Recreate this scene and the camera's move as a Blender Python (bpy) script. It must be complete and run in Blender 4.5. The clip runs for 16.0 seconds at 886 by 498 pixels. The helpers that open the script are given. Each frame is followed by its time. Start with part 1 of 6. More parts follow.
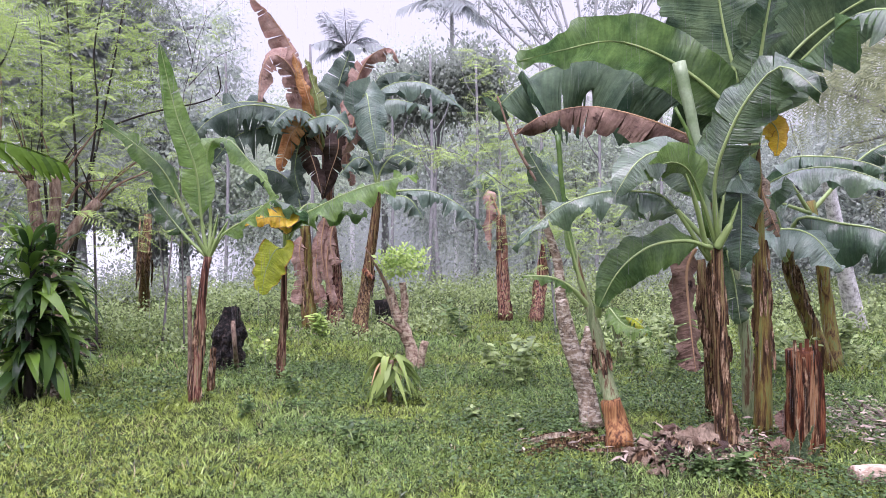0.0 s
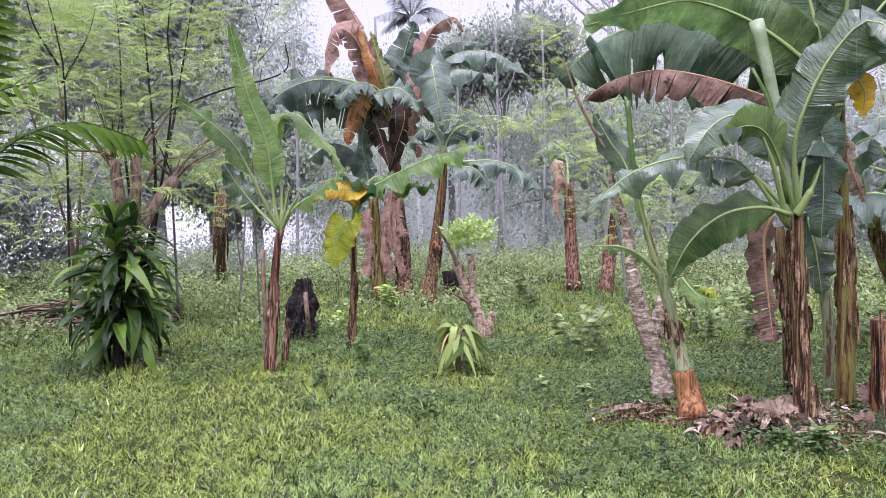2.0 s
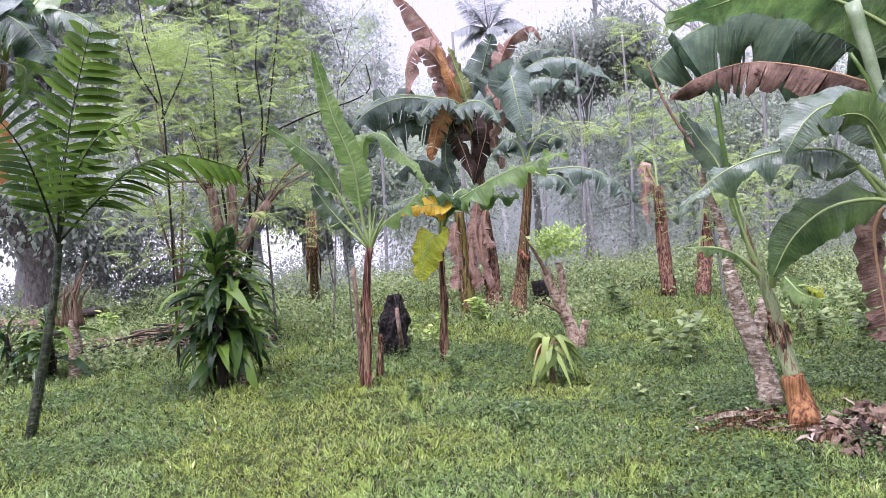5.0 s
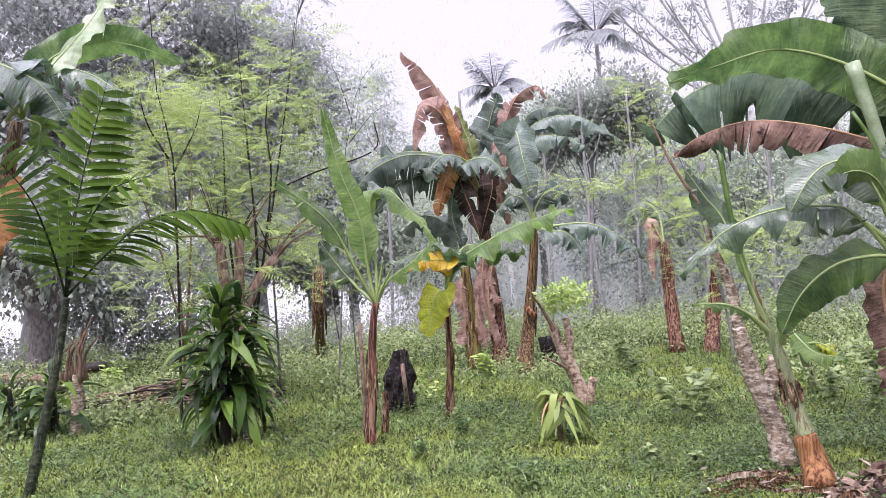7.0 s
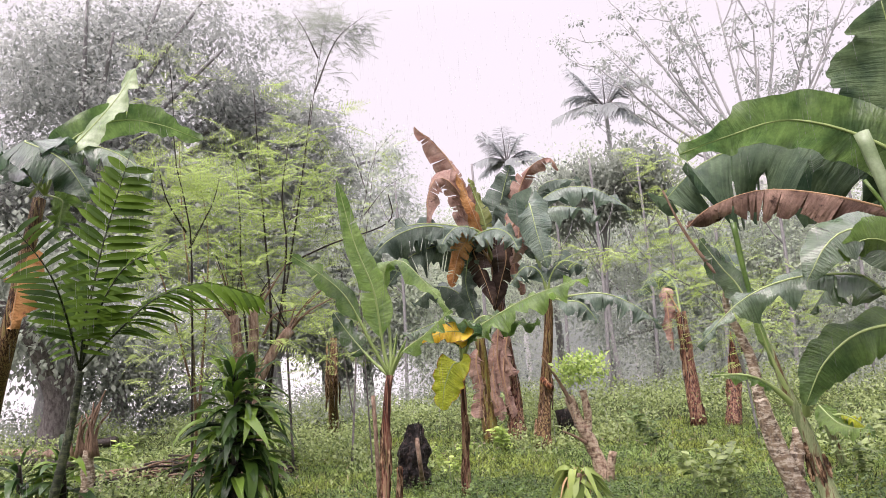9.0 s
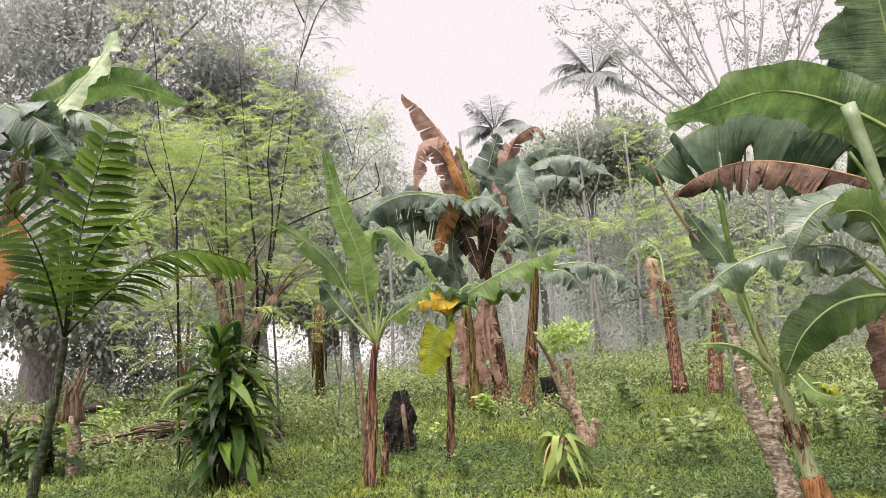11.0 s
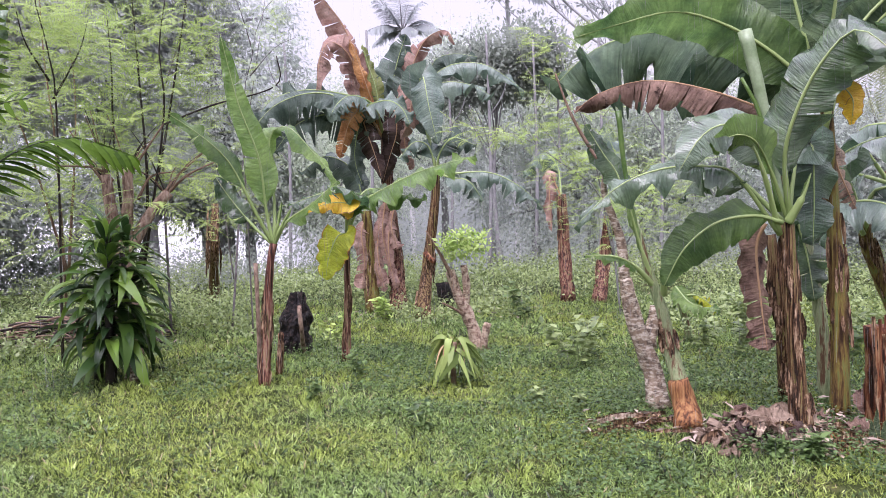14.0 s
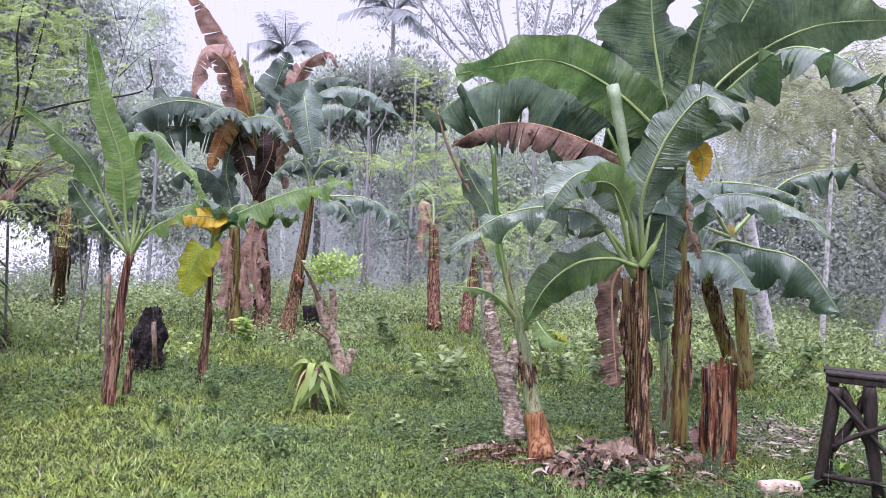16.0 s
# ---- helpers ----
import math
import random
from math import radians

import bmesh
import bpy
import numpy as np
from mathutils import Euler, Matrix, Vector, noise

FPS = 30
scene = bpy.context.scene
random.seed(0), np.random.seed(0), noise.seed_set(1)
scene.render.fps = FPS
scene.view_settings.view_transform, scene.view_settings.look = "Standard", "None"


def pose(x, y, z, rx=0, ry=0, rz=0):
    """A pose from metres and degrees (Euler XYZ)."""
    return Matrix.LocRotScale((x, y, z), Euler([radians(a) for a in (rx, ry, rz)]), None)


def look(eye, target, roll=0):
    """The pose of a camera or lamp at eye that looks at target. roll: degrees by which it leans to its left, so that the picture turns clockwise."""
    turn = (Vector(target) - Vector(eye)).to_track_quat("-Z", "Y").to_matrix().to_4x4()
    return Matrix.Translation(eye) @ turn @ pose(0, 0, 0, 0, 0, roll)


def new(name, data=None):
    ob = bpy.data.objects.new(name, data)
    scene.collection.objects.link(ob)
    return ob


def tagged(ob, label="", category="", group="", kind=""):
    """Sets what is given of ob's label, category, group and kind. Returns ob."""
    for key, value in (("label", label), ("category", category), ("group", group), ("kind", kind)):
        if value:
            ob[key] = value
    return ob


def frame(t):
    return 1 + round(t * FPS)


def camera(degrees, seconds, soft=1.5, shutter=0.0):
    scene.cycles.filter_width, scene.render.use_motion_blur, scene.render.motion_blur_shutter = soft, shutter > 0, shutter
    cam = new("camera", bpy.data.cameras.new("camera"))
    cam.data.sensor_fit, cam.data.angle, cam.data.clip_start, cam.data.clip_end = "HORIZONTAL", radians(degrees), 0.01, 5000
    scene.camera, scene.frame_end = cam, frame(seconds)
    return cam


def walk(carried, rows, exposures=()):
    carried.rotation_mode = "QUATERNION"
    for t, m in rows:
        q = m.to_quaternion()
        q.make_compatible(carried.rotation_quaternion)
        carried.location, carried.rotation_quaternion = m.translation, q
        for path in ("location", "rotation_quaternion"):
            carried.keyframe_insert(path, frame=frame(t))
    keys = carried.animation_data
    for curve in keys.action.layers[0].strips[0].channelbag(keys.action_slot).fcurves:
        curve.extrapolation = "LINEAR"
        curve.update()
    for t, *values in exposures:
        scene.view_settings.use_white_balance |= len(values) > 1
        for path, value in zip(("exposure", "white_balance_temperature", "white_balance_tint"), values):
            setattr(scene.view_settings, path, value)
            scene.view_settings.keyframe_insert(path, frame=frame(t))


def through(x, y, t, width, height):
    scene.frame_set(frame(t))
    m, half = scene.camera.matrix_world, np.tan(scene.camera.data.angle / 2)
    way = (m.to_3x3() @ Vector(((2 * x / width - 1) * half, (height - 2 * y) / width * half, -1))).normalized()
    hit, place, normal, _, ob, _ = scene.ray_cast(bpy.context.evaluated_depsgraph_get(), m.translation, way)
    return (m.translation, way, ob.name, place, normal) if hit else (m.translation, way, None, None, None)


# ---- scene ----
cam = camera(62.66, 16.0, soft=0.8)
EYE = 1.55
ROWS = [  # seconds, yaw, pitch, roll: the viewer stands still and turns
    (0.00, 0.00, -1.10, -0.00),
    (0.50, 1.25, -1.89, 0.23),
    (1.00, 2.61, -2.55, 0.41),
    (1.50, 3.95, -3.01, 0.58),
    (2.00, 5.26, -3.35, 0.89),
    (2.50, 6.58, -3.63, 1.37),
    (3.00, 7.97, -3.78, 1.96),
    (3.50, 9.43, -3.61, 2.67),
    (4.00, 10.51, -3.21, 3.28),
    (4.60, 11.56, -2.62, 3.78),
    (5.25, 12.21, -1.73, 3.95),
    (5.90, 12.49, -0.52, 3.89),
    (6.50, 12.53, 0.92, 3.80),
    (7.00, 12.51, 2.26, 3.75),
    (7.50, 12.62, 3.79, 3.83),
    (8.00, 12.92, 5.41, 3.94),
    (8.50, 13.34, 6.88, 4.03),
    (8.70, 13.49, 7.38, 4.05),
    (9.20, 13.70, 8.06, 4.04),
    (9.75, 13.69, 8.07, 3.96),
    (10.30, 13.40, 7.36, 3.85),
    (10.80, 12.88, 6.12, 3.78),
    (11.00, 12.56, 5.37, 3.75),
    (11.50, 11.03, 1.96, 3.61),
    (12.00, 9.59, -0.44, 3.46),
    (12.50, 9.02, -1.50, 3.31),
    (13.00, 8.34, -2.21, 2.99),
    (13.50, 6.86, -2.49, 2.32),
    (14.00, 4.72, -2.44, 1.51),
    (14.50, 1.95, -2.02, 0.39),
    (15.00, -1.03, -1.40, -0.76),
    (15.50, -3.70, -0.73, -1.84),
    (16.00, -5.31, -0.26, -2.49),
]
# the film camera's own exposure and white balance: seconds, stops, kelvin, tint
GRADE = [(0, 0.52, 5850, 34), (4, 0.58, 5800, 34), (7, 0.60, 6050, 33), (8.5, 0.52, 6550, 29), (11, 0.48, 7050, 21), (11.6, 0.46, 7050, 20), (12.2, 0.52, 6600, 21), (13, 0.56, 6250, 31), (14.5, 0.56, 5850, 34), (16, 0.51, 5700, 35)]
walk(cam, [(t, pose(0, 0, EYE, 90 + pitch, roll, yaw)) for t, yaw, pitch, roll in ROWS], GRADE)

# ---------------------------------------------------------------- light
SKY, SUN = 0.74, 2.6
world = bpy.data.worlds.new("rain_sky")
scene.world = world
world.use_nodes = True
wn, wl = world.node_tree.nodes, world.node_tree.links
sky = wn.new("ShaderNodeTexSky")
sky.sky_type, sky.sun_disc = "NISHITA", False
sky.sun_elevation, sky.sun_rotation = radians(62), radians(200)
sky.air_density, sky.dust_density = 2.0, 8.0
dim = wn.new("ShaderNodeVectorMath")
dim.operation = "SCALE"
dim.inputs["Scale"].default_value = 0.05
cloud = wn.new("ShaderNodeMix")
cloud.data_type = "RGBA"
cloud.inputs[0].default_value = 0.93
cloud.inputs[7].default_value = (0.925, 0.94, 0.985, 1)
wl.new(sky.outputs[0], dim.inputs[0])
wl.new(dim.outputs[0], cloud.inputs[6])
wl.new(cloud.outputs[2], wn["Background"].inputs["Color"])
# an overcast sky is about three times as bright overhead as low down
way, split, rise, lift = wn.new("ShaderNodeTexCoord"), wn.new("ShaderNodeSeparateXYZ"), wn.new("ShaderNodeMapRange"), wn.new("ShaderNodeMath")
rise.interpolation_type = "SMOOTHSTEP"
for k, v in enumerate((0.42, 0.95, 1.0, 4.2)):
    rise.inputs[k + 1].default_value = v
lift.operation = "MULTIPLY"
lift.inputs[1].default_value = SKY
wl.new(way.outputs["Generated"], split.inputs[0])
wl.new(split.outputs[2], rise.inputs[0])
wl.new(rise.outputs[0], lift.inputs[0])
wl.new(lift.outputs[0], wn["Background"].inputs["Strength"])
sun = new("sun", bpy.data.lights.new("sun", "SUN"))
sun.data.energy, sun.data.angle, sun.data.color = SUN, radians(35), (1.0, 0.97, 0.92)
sun.matrix_world = look((-3, -5, 14), (0, 4, 0))


# ---------------------------------------------------------------- materials
def nodes_of(name):
    m = bpy.data.materials.new(name)
    m.use_nodes = True
    return m, m.node_tree.nodes, m.node_tree.links, m.node_tree.nodes["Principled BSDF"]


def ramp(n, stops):
    r = n.new("ShaderNodeValToRGB")
    e = r.color_ramp.elements
    while len(e) < len(stops):
        e.new(0.5)
    for k, (at, c) in zip(e, stops):
        k.position, k.color = at, (*c, 1)
    return r


def coords(n, l, scale, space="Object"):
    tc, mp = n.new("ShaderNodeTexCoord"), n.new("ShaderNodeMapping")
    mp.inputs["Scale"].default_value = scale
    l.new(tc.outputs[space], mp.inputs["Vector"])
    return mp.outputs[0]


def noise_of(n, l, vec, scale, detail=4, rough=0.6):
    t = n.new("ShaderNodeTexNoise")
    t.inputs["Scale"].default_value, t.inputs["Detail"].default_value, t.inputs["Roughness"].default_value = scale, detail, rough
    l.new(vec, t.inputs["Vector"])
    return t.outputs[0]


def mixed(n, l, kind, fac, a, b):
    m = n.new("ShaderNodeMix")
    m.data_type, m.blend_type = "RGBA", kind
    if isinstance(fac, (int, float)):
        m.inputs[0].default_value = fac
    else:
        l.new(fac, m.inputs[0])
    for s, v in ((6, a), (7, b)):
        if isinstance(v, tuple):
            m.inputs[s].default_value = (*v, 1)
        else:
            l.new(v, m.inputs[s])
    return m.outputs[2]


def bumped(n, l, p, height, strength=0.4, dist=0.01):
    b = n.new("ShaderNodeBump")
    b.inputs["Strength"].default_value, b.inputs["Distance"].default_value = strength, dist
    l.new(height, b.inputs["Height"])
    l.new(b.outputs[0], p.inputs["Normal"])


def softened(n, l, amount):
    """Small leaves in a mass: each one's shading normal is bent up and towards the viewer, so its own tilt counts for
    less and the light evens out as in mist.
    """
    geo, own, up, add = n.new("ShaderNodeNewGeometry"), n.new("ShaderNodeVectorMath"), n.new("ShaderNodeVectorMath"), n.new("ShaderNodeVectorMath")
    own.operation, up.operation = "SCALE", "NORMALIZE"
    own.inputs["Scale"].default_value = 1 - amount
    l.new(geo.outputs["Normal"], own.inputs[0])
    l.new(own.outputs[0], add.inputs[0])
    add.inputs[1].default_value = (-0.1 * amount, -0.45 * amount, 0.8 * amount)
    l.new(add.outputs[0], up.inputs[0])
    return up.outputs[0]


def see_through(n, l, p, colour, amount, normal=None):
    """Light that shines through a thin leaf."""
    out = n["Material Output"]
    t, m = n.new("ShaderNodeBsdfTranslucent"), n.new("ShaderNodeMixShader")
    m.inputs[0].default_value = amount
    l.new(colour, t.inputs["Color"])
    if normal:
        l.new(normal, p.inputs["Normal"])
    l.new(p.outputs[0], m.inputs[1])
    l.new(t.outputs[0], m.inputs[2])
    l.new(m.outputs[0], out.inputs["Surface"])


def leaf_material(name, dark, light, rough=0.35, through=0.3, veins=90.0, edge=None, spots=None, shine=0.6, wet=0.0):
    """A big ribbed leaf: side veins across the blade, blotches and a browned edge."""
    m, n, l, p = nodes_of(name)
    uv = n.new("ShaderNodeUVMap")
    sep = n.new("ShaderNodeSeparateXYZ")
    l.new(uv.outputs[0], sep.inputs[0])
    wave = n.new("ShaderNodeTexWave")
    wave.wave_type, wave.bands_direction = "BANDS", "X"
    wave.inputs["Scale"].default_value, wave.inputs["Distortion"].default_value = veins / 1.3, 1.2
    l.new(uv.outputs[0], wave.inputs["Vector"])
    vec = coords(n, l, (1, 1, 1))
    blotch = noise_of(n, l, vec, 4.0)
    fine = noise_of(n, l, vec, 45.0)
    col = ramp(n, [(0.36, dark), (0.64, light)])
    l.new(blotch, col.inputs[0])
    c = mixed(n, l, "MULTIPLY", 0.1, col.outputs[0], wave.outputs[0])
    c = mixed(n, l, "OVERLAY", 0.35, c, fine)
    mp = n.new("ShaderNodeMapping")
    mp.inputs["Scale"].default_value = (veins * 0.62, 1.3, 1)
    l.new(uv.outputs[0], mp.inputs["Vector"])
    pleat_sheen = noise_of(n, l, mp.outputs[0], 1.0, 3, 0.55)
    # Streaks of sheen along the pleats, painted into the colour.
    c = mixed(n, l, "OVERLAY", 0.45, c, pleat_sheen)
    if spots:
        s = ramp(n, [(0.58, (0, 0, 0)), (0.66, (1, 1, 1))])
        l.new(noise_of(n, l, vec, 7.0, 6, 0.7), s.inputs[0])
        c = mixed(n, l, "MIX", s.outputs[0], c, spots)
    if edge:
        ab = n.new("ShaderNodeMath")
        ab.operation = "ABSOLUTE"
        l.new(sep.outputs[1], ab.inputs[0])
        ad = n.new("ShaderNodeMath")
        ad.operation = "MULTIPLY_ADD"
        l.new(blotch, ad.inputs[0])
        ad.inputs[1].default_value = 0.08
        l.new(ab.outputs[0], ad.inputs[2])
        e = ramp(n, [(1.0, (0, 0, 0)), (1.0, (1, 1, 1))])
        e.color_ramp.elements[0].position = 0.97
        l.new(ad.outputs[0], e.inputs[0])
        c = mixed(n, l, "MIX", e.outputs[0], c, edge)
    l.new(c, p.inputs["Base Color"])
    p.inputs["Roughness"].default_value, p.inputs["Specular IOR Level"].default_value = rough, shine
    p.inputs["Coat Weight"].default_value, p.inputs["Coat Roughness"].default_value = wet, 0.16
    ridge = n.new("ShaderNodeMath")
    ridge.operation = "MULTIPLY_ADD"
    l.new(wave.outputs[0], ridge.inputs[0])
    ridge.inputs[1].default_value = 0.04
    l.new(pleat_sheen, ridge.inputs[2])
    bumped(n, l, p, ridge.outputs[0], 1.0, 0.035)
    see_through(n, l, p, c, through)
    return m


def foliage_material(name, dark, light, rough=0.4, through=0.3, shine=0.5, vary=0.55, mass=0.9, single=False, soft=0.0):
    """Small leaves, each a little different."""
    m, n, l, p = nodes_of(name)
    geo = n.new("ShaderNodeNewGeometry")
    big = noise_of(n, l, coords(n, l, (1, 1, 1)), mass, 3)
    add = n.new("ShaderNodeMath")
    add.operation = "MULTIPLY_ADD"
    info = n.new("ShaderNodeObjectInfo")
    l.new(info.outputs["Random"] if single else geo.outputs["Random Per Island"], add.inputs[0])
    add.inputs[1].default_value = vary
    l.new(big, add.inputs[2])
    col = ramp(n, [(0.38, dark), (0.4 + vary, light)])
    l.new(add.outputs[0], col.inputs[0])
    l.new(col.outputs[0], p.inputs["Base Color"])
    p.inputs["Roughness"].default_value, p.inputs["Specular IOR Level"].default_value = rough, shine
    see_through(n, l, p, col.outputs[0], through, softened(n, l, soft) if soft else None)
    return m


def bark_material(name, stops, scale=(14, 14, 2.5), rough=0.6, patch=None, bump=0.6, grain=3.0):
    """Fibrous bark or dry sheaths: streaks along the stem, worn patches."""
    m, n, l, p = nodes_of(name)
    vec = coords(n, l, scale)
    a = noise_of(n, l, vec, grain, 5, 0.65)
    col = ramp(n, stops)
    l.new(a, col.inputs[0])
    c = col.outputs[0]
    fine = noise_of(n, l, vec, grain * 6, 4)
    c = mixed(n, l, "OVERLAY", 0.5, c, fine)
    if patch:
        s = ramp(n, [(0.47, (0, 0, 0)), (0.62, (1, 1, 1))])
        l.new(noise_of(n, l, coords(n, l, (1, 1, 2.4)), 19.0, 4, 0.65), s.inputs[0])
        c = mixed(n, l, "MIX", s.outputs[0], c, patch)
    l.new(c, p.inputs["Base Color"])
    p.inputs["Roughness"].default_value, p.inputs["Specular IOR Level"].default_value = rough, 0.18
    bumped(n, l, p, fine, bump, 0.012)
    return m


GREEN = leaf_material("banana_leaf_green", (0.04, 0.088, 0.04), (0.125, 0.215, 0.085), 0.27, 0.4, 120, shine=1.0, wet=0.8)
# Wet coat over a base lightened and greyed to paint in sky sheen.
GLOSSY = leaf_material("banana_leaf_wet_sheen", (0.065, 0.125, 0.068), (0.175, 0.265, 0.145), 0.27, 0.3, 120, shine=1.0, wet=0.8)
FRESH = leaf_material("banana_leaf_fresh", (0.11, 0.215, 0.045), (0.25, 0.39, 0.1), 0.32, 0.5, 110, wet=0.3)
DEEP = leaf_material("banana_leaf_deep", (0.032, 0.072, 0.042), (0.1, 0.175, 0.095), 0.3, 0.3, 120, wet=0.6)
# Green leaf copy, greyed and paled as rain haze would do.
FAR = leaf_material("banana_leaf_hazed", (0.085, 0.14, 0.105), (0.19, 0.26, 0.195), 0.38, 0.25, 100, shine=0.6, wet=0.3)
# Lighter copy of the green leaf: light through the blade put into its colour.
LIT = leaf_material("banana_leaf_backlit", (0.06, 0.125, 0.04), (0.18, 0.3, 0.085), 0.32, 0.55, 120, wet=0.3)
TAN = leaf_material("banana_leaf_tan", (0.15, 0.1, 0.068), (0.42, 0.32, 0.235), 0.55, 0.15, 30, spots=(0.06, 0.038, 0.028), shine=0.12)
ROLLED = leaf_material("rolled_young_leaf", (0.24, 0.34, 0.17), (0.44, 0.54, 0.34), 0.4, 0.3, 8)
PALEPINK = leaf_material("banana_leaf_bleached", (0.25, 0.14, 0.11), (0.52, 0.36, 0.3), 0.55, 0.3, 50, spots=(0.16, 0.09, 0.08), shine=0.12)
# Deep leaf copy with its darks lifted to imitate haze.
FARDEEP = leaf_material("banana_leaf_deep_hazed", (0.066, 0.104, 0.08), (0.16, 0.215, 0.165), 0.4, 0.35, 100, shine=0.4)
YELLOW = leaf_material("banana_leaf_yellow", (0.62, 0.36, 0.02), (0.85, 0.58, 0.04), 0.4, 0.35, 80, edge=(0.25, 0.12, 0.03))
LIME = leaf_material("banana_leaf_yellowing", (0.32, 0.42, 0.02), (0.55, 0.6, 0.04), 0.4, 0.4, 80, edge=(0.5, 0.3, 0.03))
OLIVELEAF = leaf_material("banana_leaf_olive", (0.16, 0.2, 0.05), (0.3, 0.34, 0.1), 0.45, 0.35, 80)
DRY = leaf_material("banana_leaf_dry", (0.1, 0.06, 0.045), (0.32, 0.21, 0.16), 0.55, 0.2, 60, spots=(0.04, 0.022, 0.018), shine=0.12)
DARKDRY = leaf_material("banana_leaf_rotten", (0.03, 0.02, 0.017), (0.1, 0.066, 0.055), 0.5, 0.1, 60, shine=0.12)
RUST = leaf_material("banana_leaf_rust", (0.3, 0.13, 0.045), (0.56, 0.31, 0.13), 0.55, 0.25, 60, spots=(0.2, 0.08, 0.04), shine=0.12)
PINK = leaf_material("banana_leaf_pale_dry", (0.22, 0.15, 0.105), (0.48, 0.37, 0.28), 0.55, 0.25, 50, spots=(0.101, 0.055, 0.047), shine=0.12)
RIB = foliage_material("leaf_rib", (0.2, 0.29, 0.09), (0.31, 0.4, 0.15), 0.4, 0.1)
DRYRIB = foliage_material("dry_rib", (0.3, 0.17, 0.08), (0.42, 0.26, 0.14), 0.6, 0.0)
STEM = bark_material("pseudostem", [(0.4, (0.014, 0.008, 0.005)), (0.47, (0.062, 0.03, 0.014)), (0.52, (0.135, 0.076, 0.034)), (0.57, (0.25, 0.175, 0.09)), (0.62, (0.125, 0.125, 0.03))], (24, 24, 0.6))
REDSTEM = bark_material("red_pseudostem", [(0.4, (0.02, 0.01, 0.008)), (0.48, (0.09, 0.032, 0.022)), (0.53, (0.19, 0.09, 0.058)), (0.59, (0.28, 0.18, 0.12)), (0.64, (0.13, 0.115, 0.04))], (15, 15, 0.45))
OLIVE = bark_material("olive_pseudostem", [(0.38, (0.037, 0.019, 0.009)), (0.47, (0.118, 0.074, 0.025)), (0.53, (0.167, 0.136, 0.031)), (0.63, (0.124, 0.155, 0.050))], (9, 9, 0.7))
PALE = bark_material("young_pseudostem", [(0.39, (0.150, 0.195, 0.090)), (0.50, (0.270, 0.315, 0.165)), (0.60, (0.120, 0.068, 0.038))], (9, 9, 1.2))
CUT = bark_material("cut_sheath", [(0.4, (0.018, 0.008, 0.005)), (0.47, (0.09, 0.03, 0.015)), (0.53, (0.17, 0.065, 0.028)), (0.6, (0.28, 0.165, 0.085))], (9, 9, 0.5))
PALESHEATH = bark_material("pale_dry_sheath", [(0.4, (0.094, 0.062, 0.047)), (0.5, (0.31, 0.235, 0.165)), (0.6, (0.52, 0.43, 0.32))], (14, 14, 2.0))
FRESHCUT = bark_material("fresh_cut_sheath", [(0.4, (0.062, 0.025, 0.012)), (0.5, (0.211, 0.093, 0.037)), (0.6, (0.310, 0.167, 0.068))], (12, 12, 0.7))
SHEATH = bark_material("dry_sheath", [(0.41, (0.022, 0.013, 0.008)), (0.5, (0.1, 0.055, 0.029)), (0.56, (0.23, 0.145, 0.085)), (0.62, (0.38, 0.275, 0.175))], (16, 16, 2.0))
BARK = bark_material("lichened_bark", [(0.39, (0.1, 0.075, 0.055)), (0.53, (0.24, 0.175, 0.12)), (0.64, (0.3, 0.235, 0.165))], (8, 8, 5), 0.7, (0.56, 0.5, 0.4))
TANBARK = bark_material("tan_bark", [(0.38, (0.09, 0.055, 0.04)), (0.5, (0.27, 0.18, 0.125)), (0.6, (0.42, 0.32, 0.25))], (9, 9, 5), 0.7, (0.5, 0.42, 0.3), 1.0)
TWIG = bark_material("twig_bark", [(0.3, (0.1, 0.06, 0.04)), (0.6, (0.25, 0.17, 0.12))], (10, 10, 4), 0.7)
BROWNBARK = bark_material("brown_bark", [(0.39, (0.120, 0.075, 0.056)), (0.55, (0.285, 0.203, 0.150)), (0.67, (0.338, 0.270, 0.210))], (8, 8, 3), 0.7)
CHAR = bark_material("charred_wood", [(0.3, (0.006, 0.005, 0.006)), (0.52, (0.016, 0.014, 0.014)), (0.66, (0.075, 0.052, 0.044))], (7, 7, 7), 0.55, None, 1.0)
WETWOOD = bark_material("wet_dark_wood", [(0.3, (0.013, 0.011, 0.009)), (0.6, (0.038, 0.030, 0.025)), (0.8, (0.075, 0.064, 0.053))], (12, 12, 3), 0.35)
WHITEBARK = bark_material("pale_trunk", [(0.36, (0.24, 0.23, 0.23)), (0.47, (0.5, 0.48, 0.48)), (0.6, (0.72, 0.7, 0.7))], (5, 5, 5), 0.7)
PALMSTEM = bark_material("ringed_palm_stem", [(0.4, (0.008, 0.012, 0.006)), (0.52, (0.025, 0.035, 0.016)), (0.6, (0.06, 0.07, 0.035))], (6, 6, 14), 0.3)
WOODBARK = bark_material("dark_wood_edge_bark", [(0.36, (0.07, 0.06, 0.058)), (0.6, (0.17, 0.155, 0.15))], (6, 6, 3), 0.8)
GREYBARK = bark_material("grey_trunk", [(0.3, (0.15, 0.15, 0.155)), (0.6, (0.27, 0.265, 0.265))], (5, 5, 2), 0.8)
FEATHER = foliage_material("feathery_leaves", (0.21, 0.32, 0.09), (0.48, 0.61, 0.2), 0.5, 0.5, 0.25, soft=0.5)
LIMEBUSH = foliage_material("lime_leaves", (0.2, 0.34, 0.06), (0.45, 0.58, 0.16), 0.5, 0.4, soft=0.40)
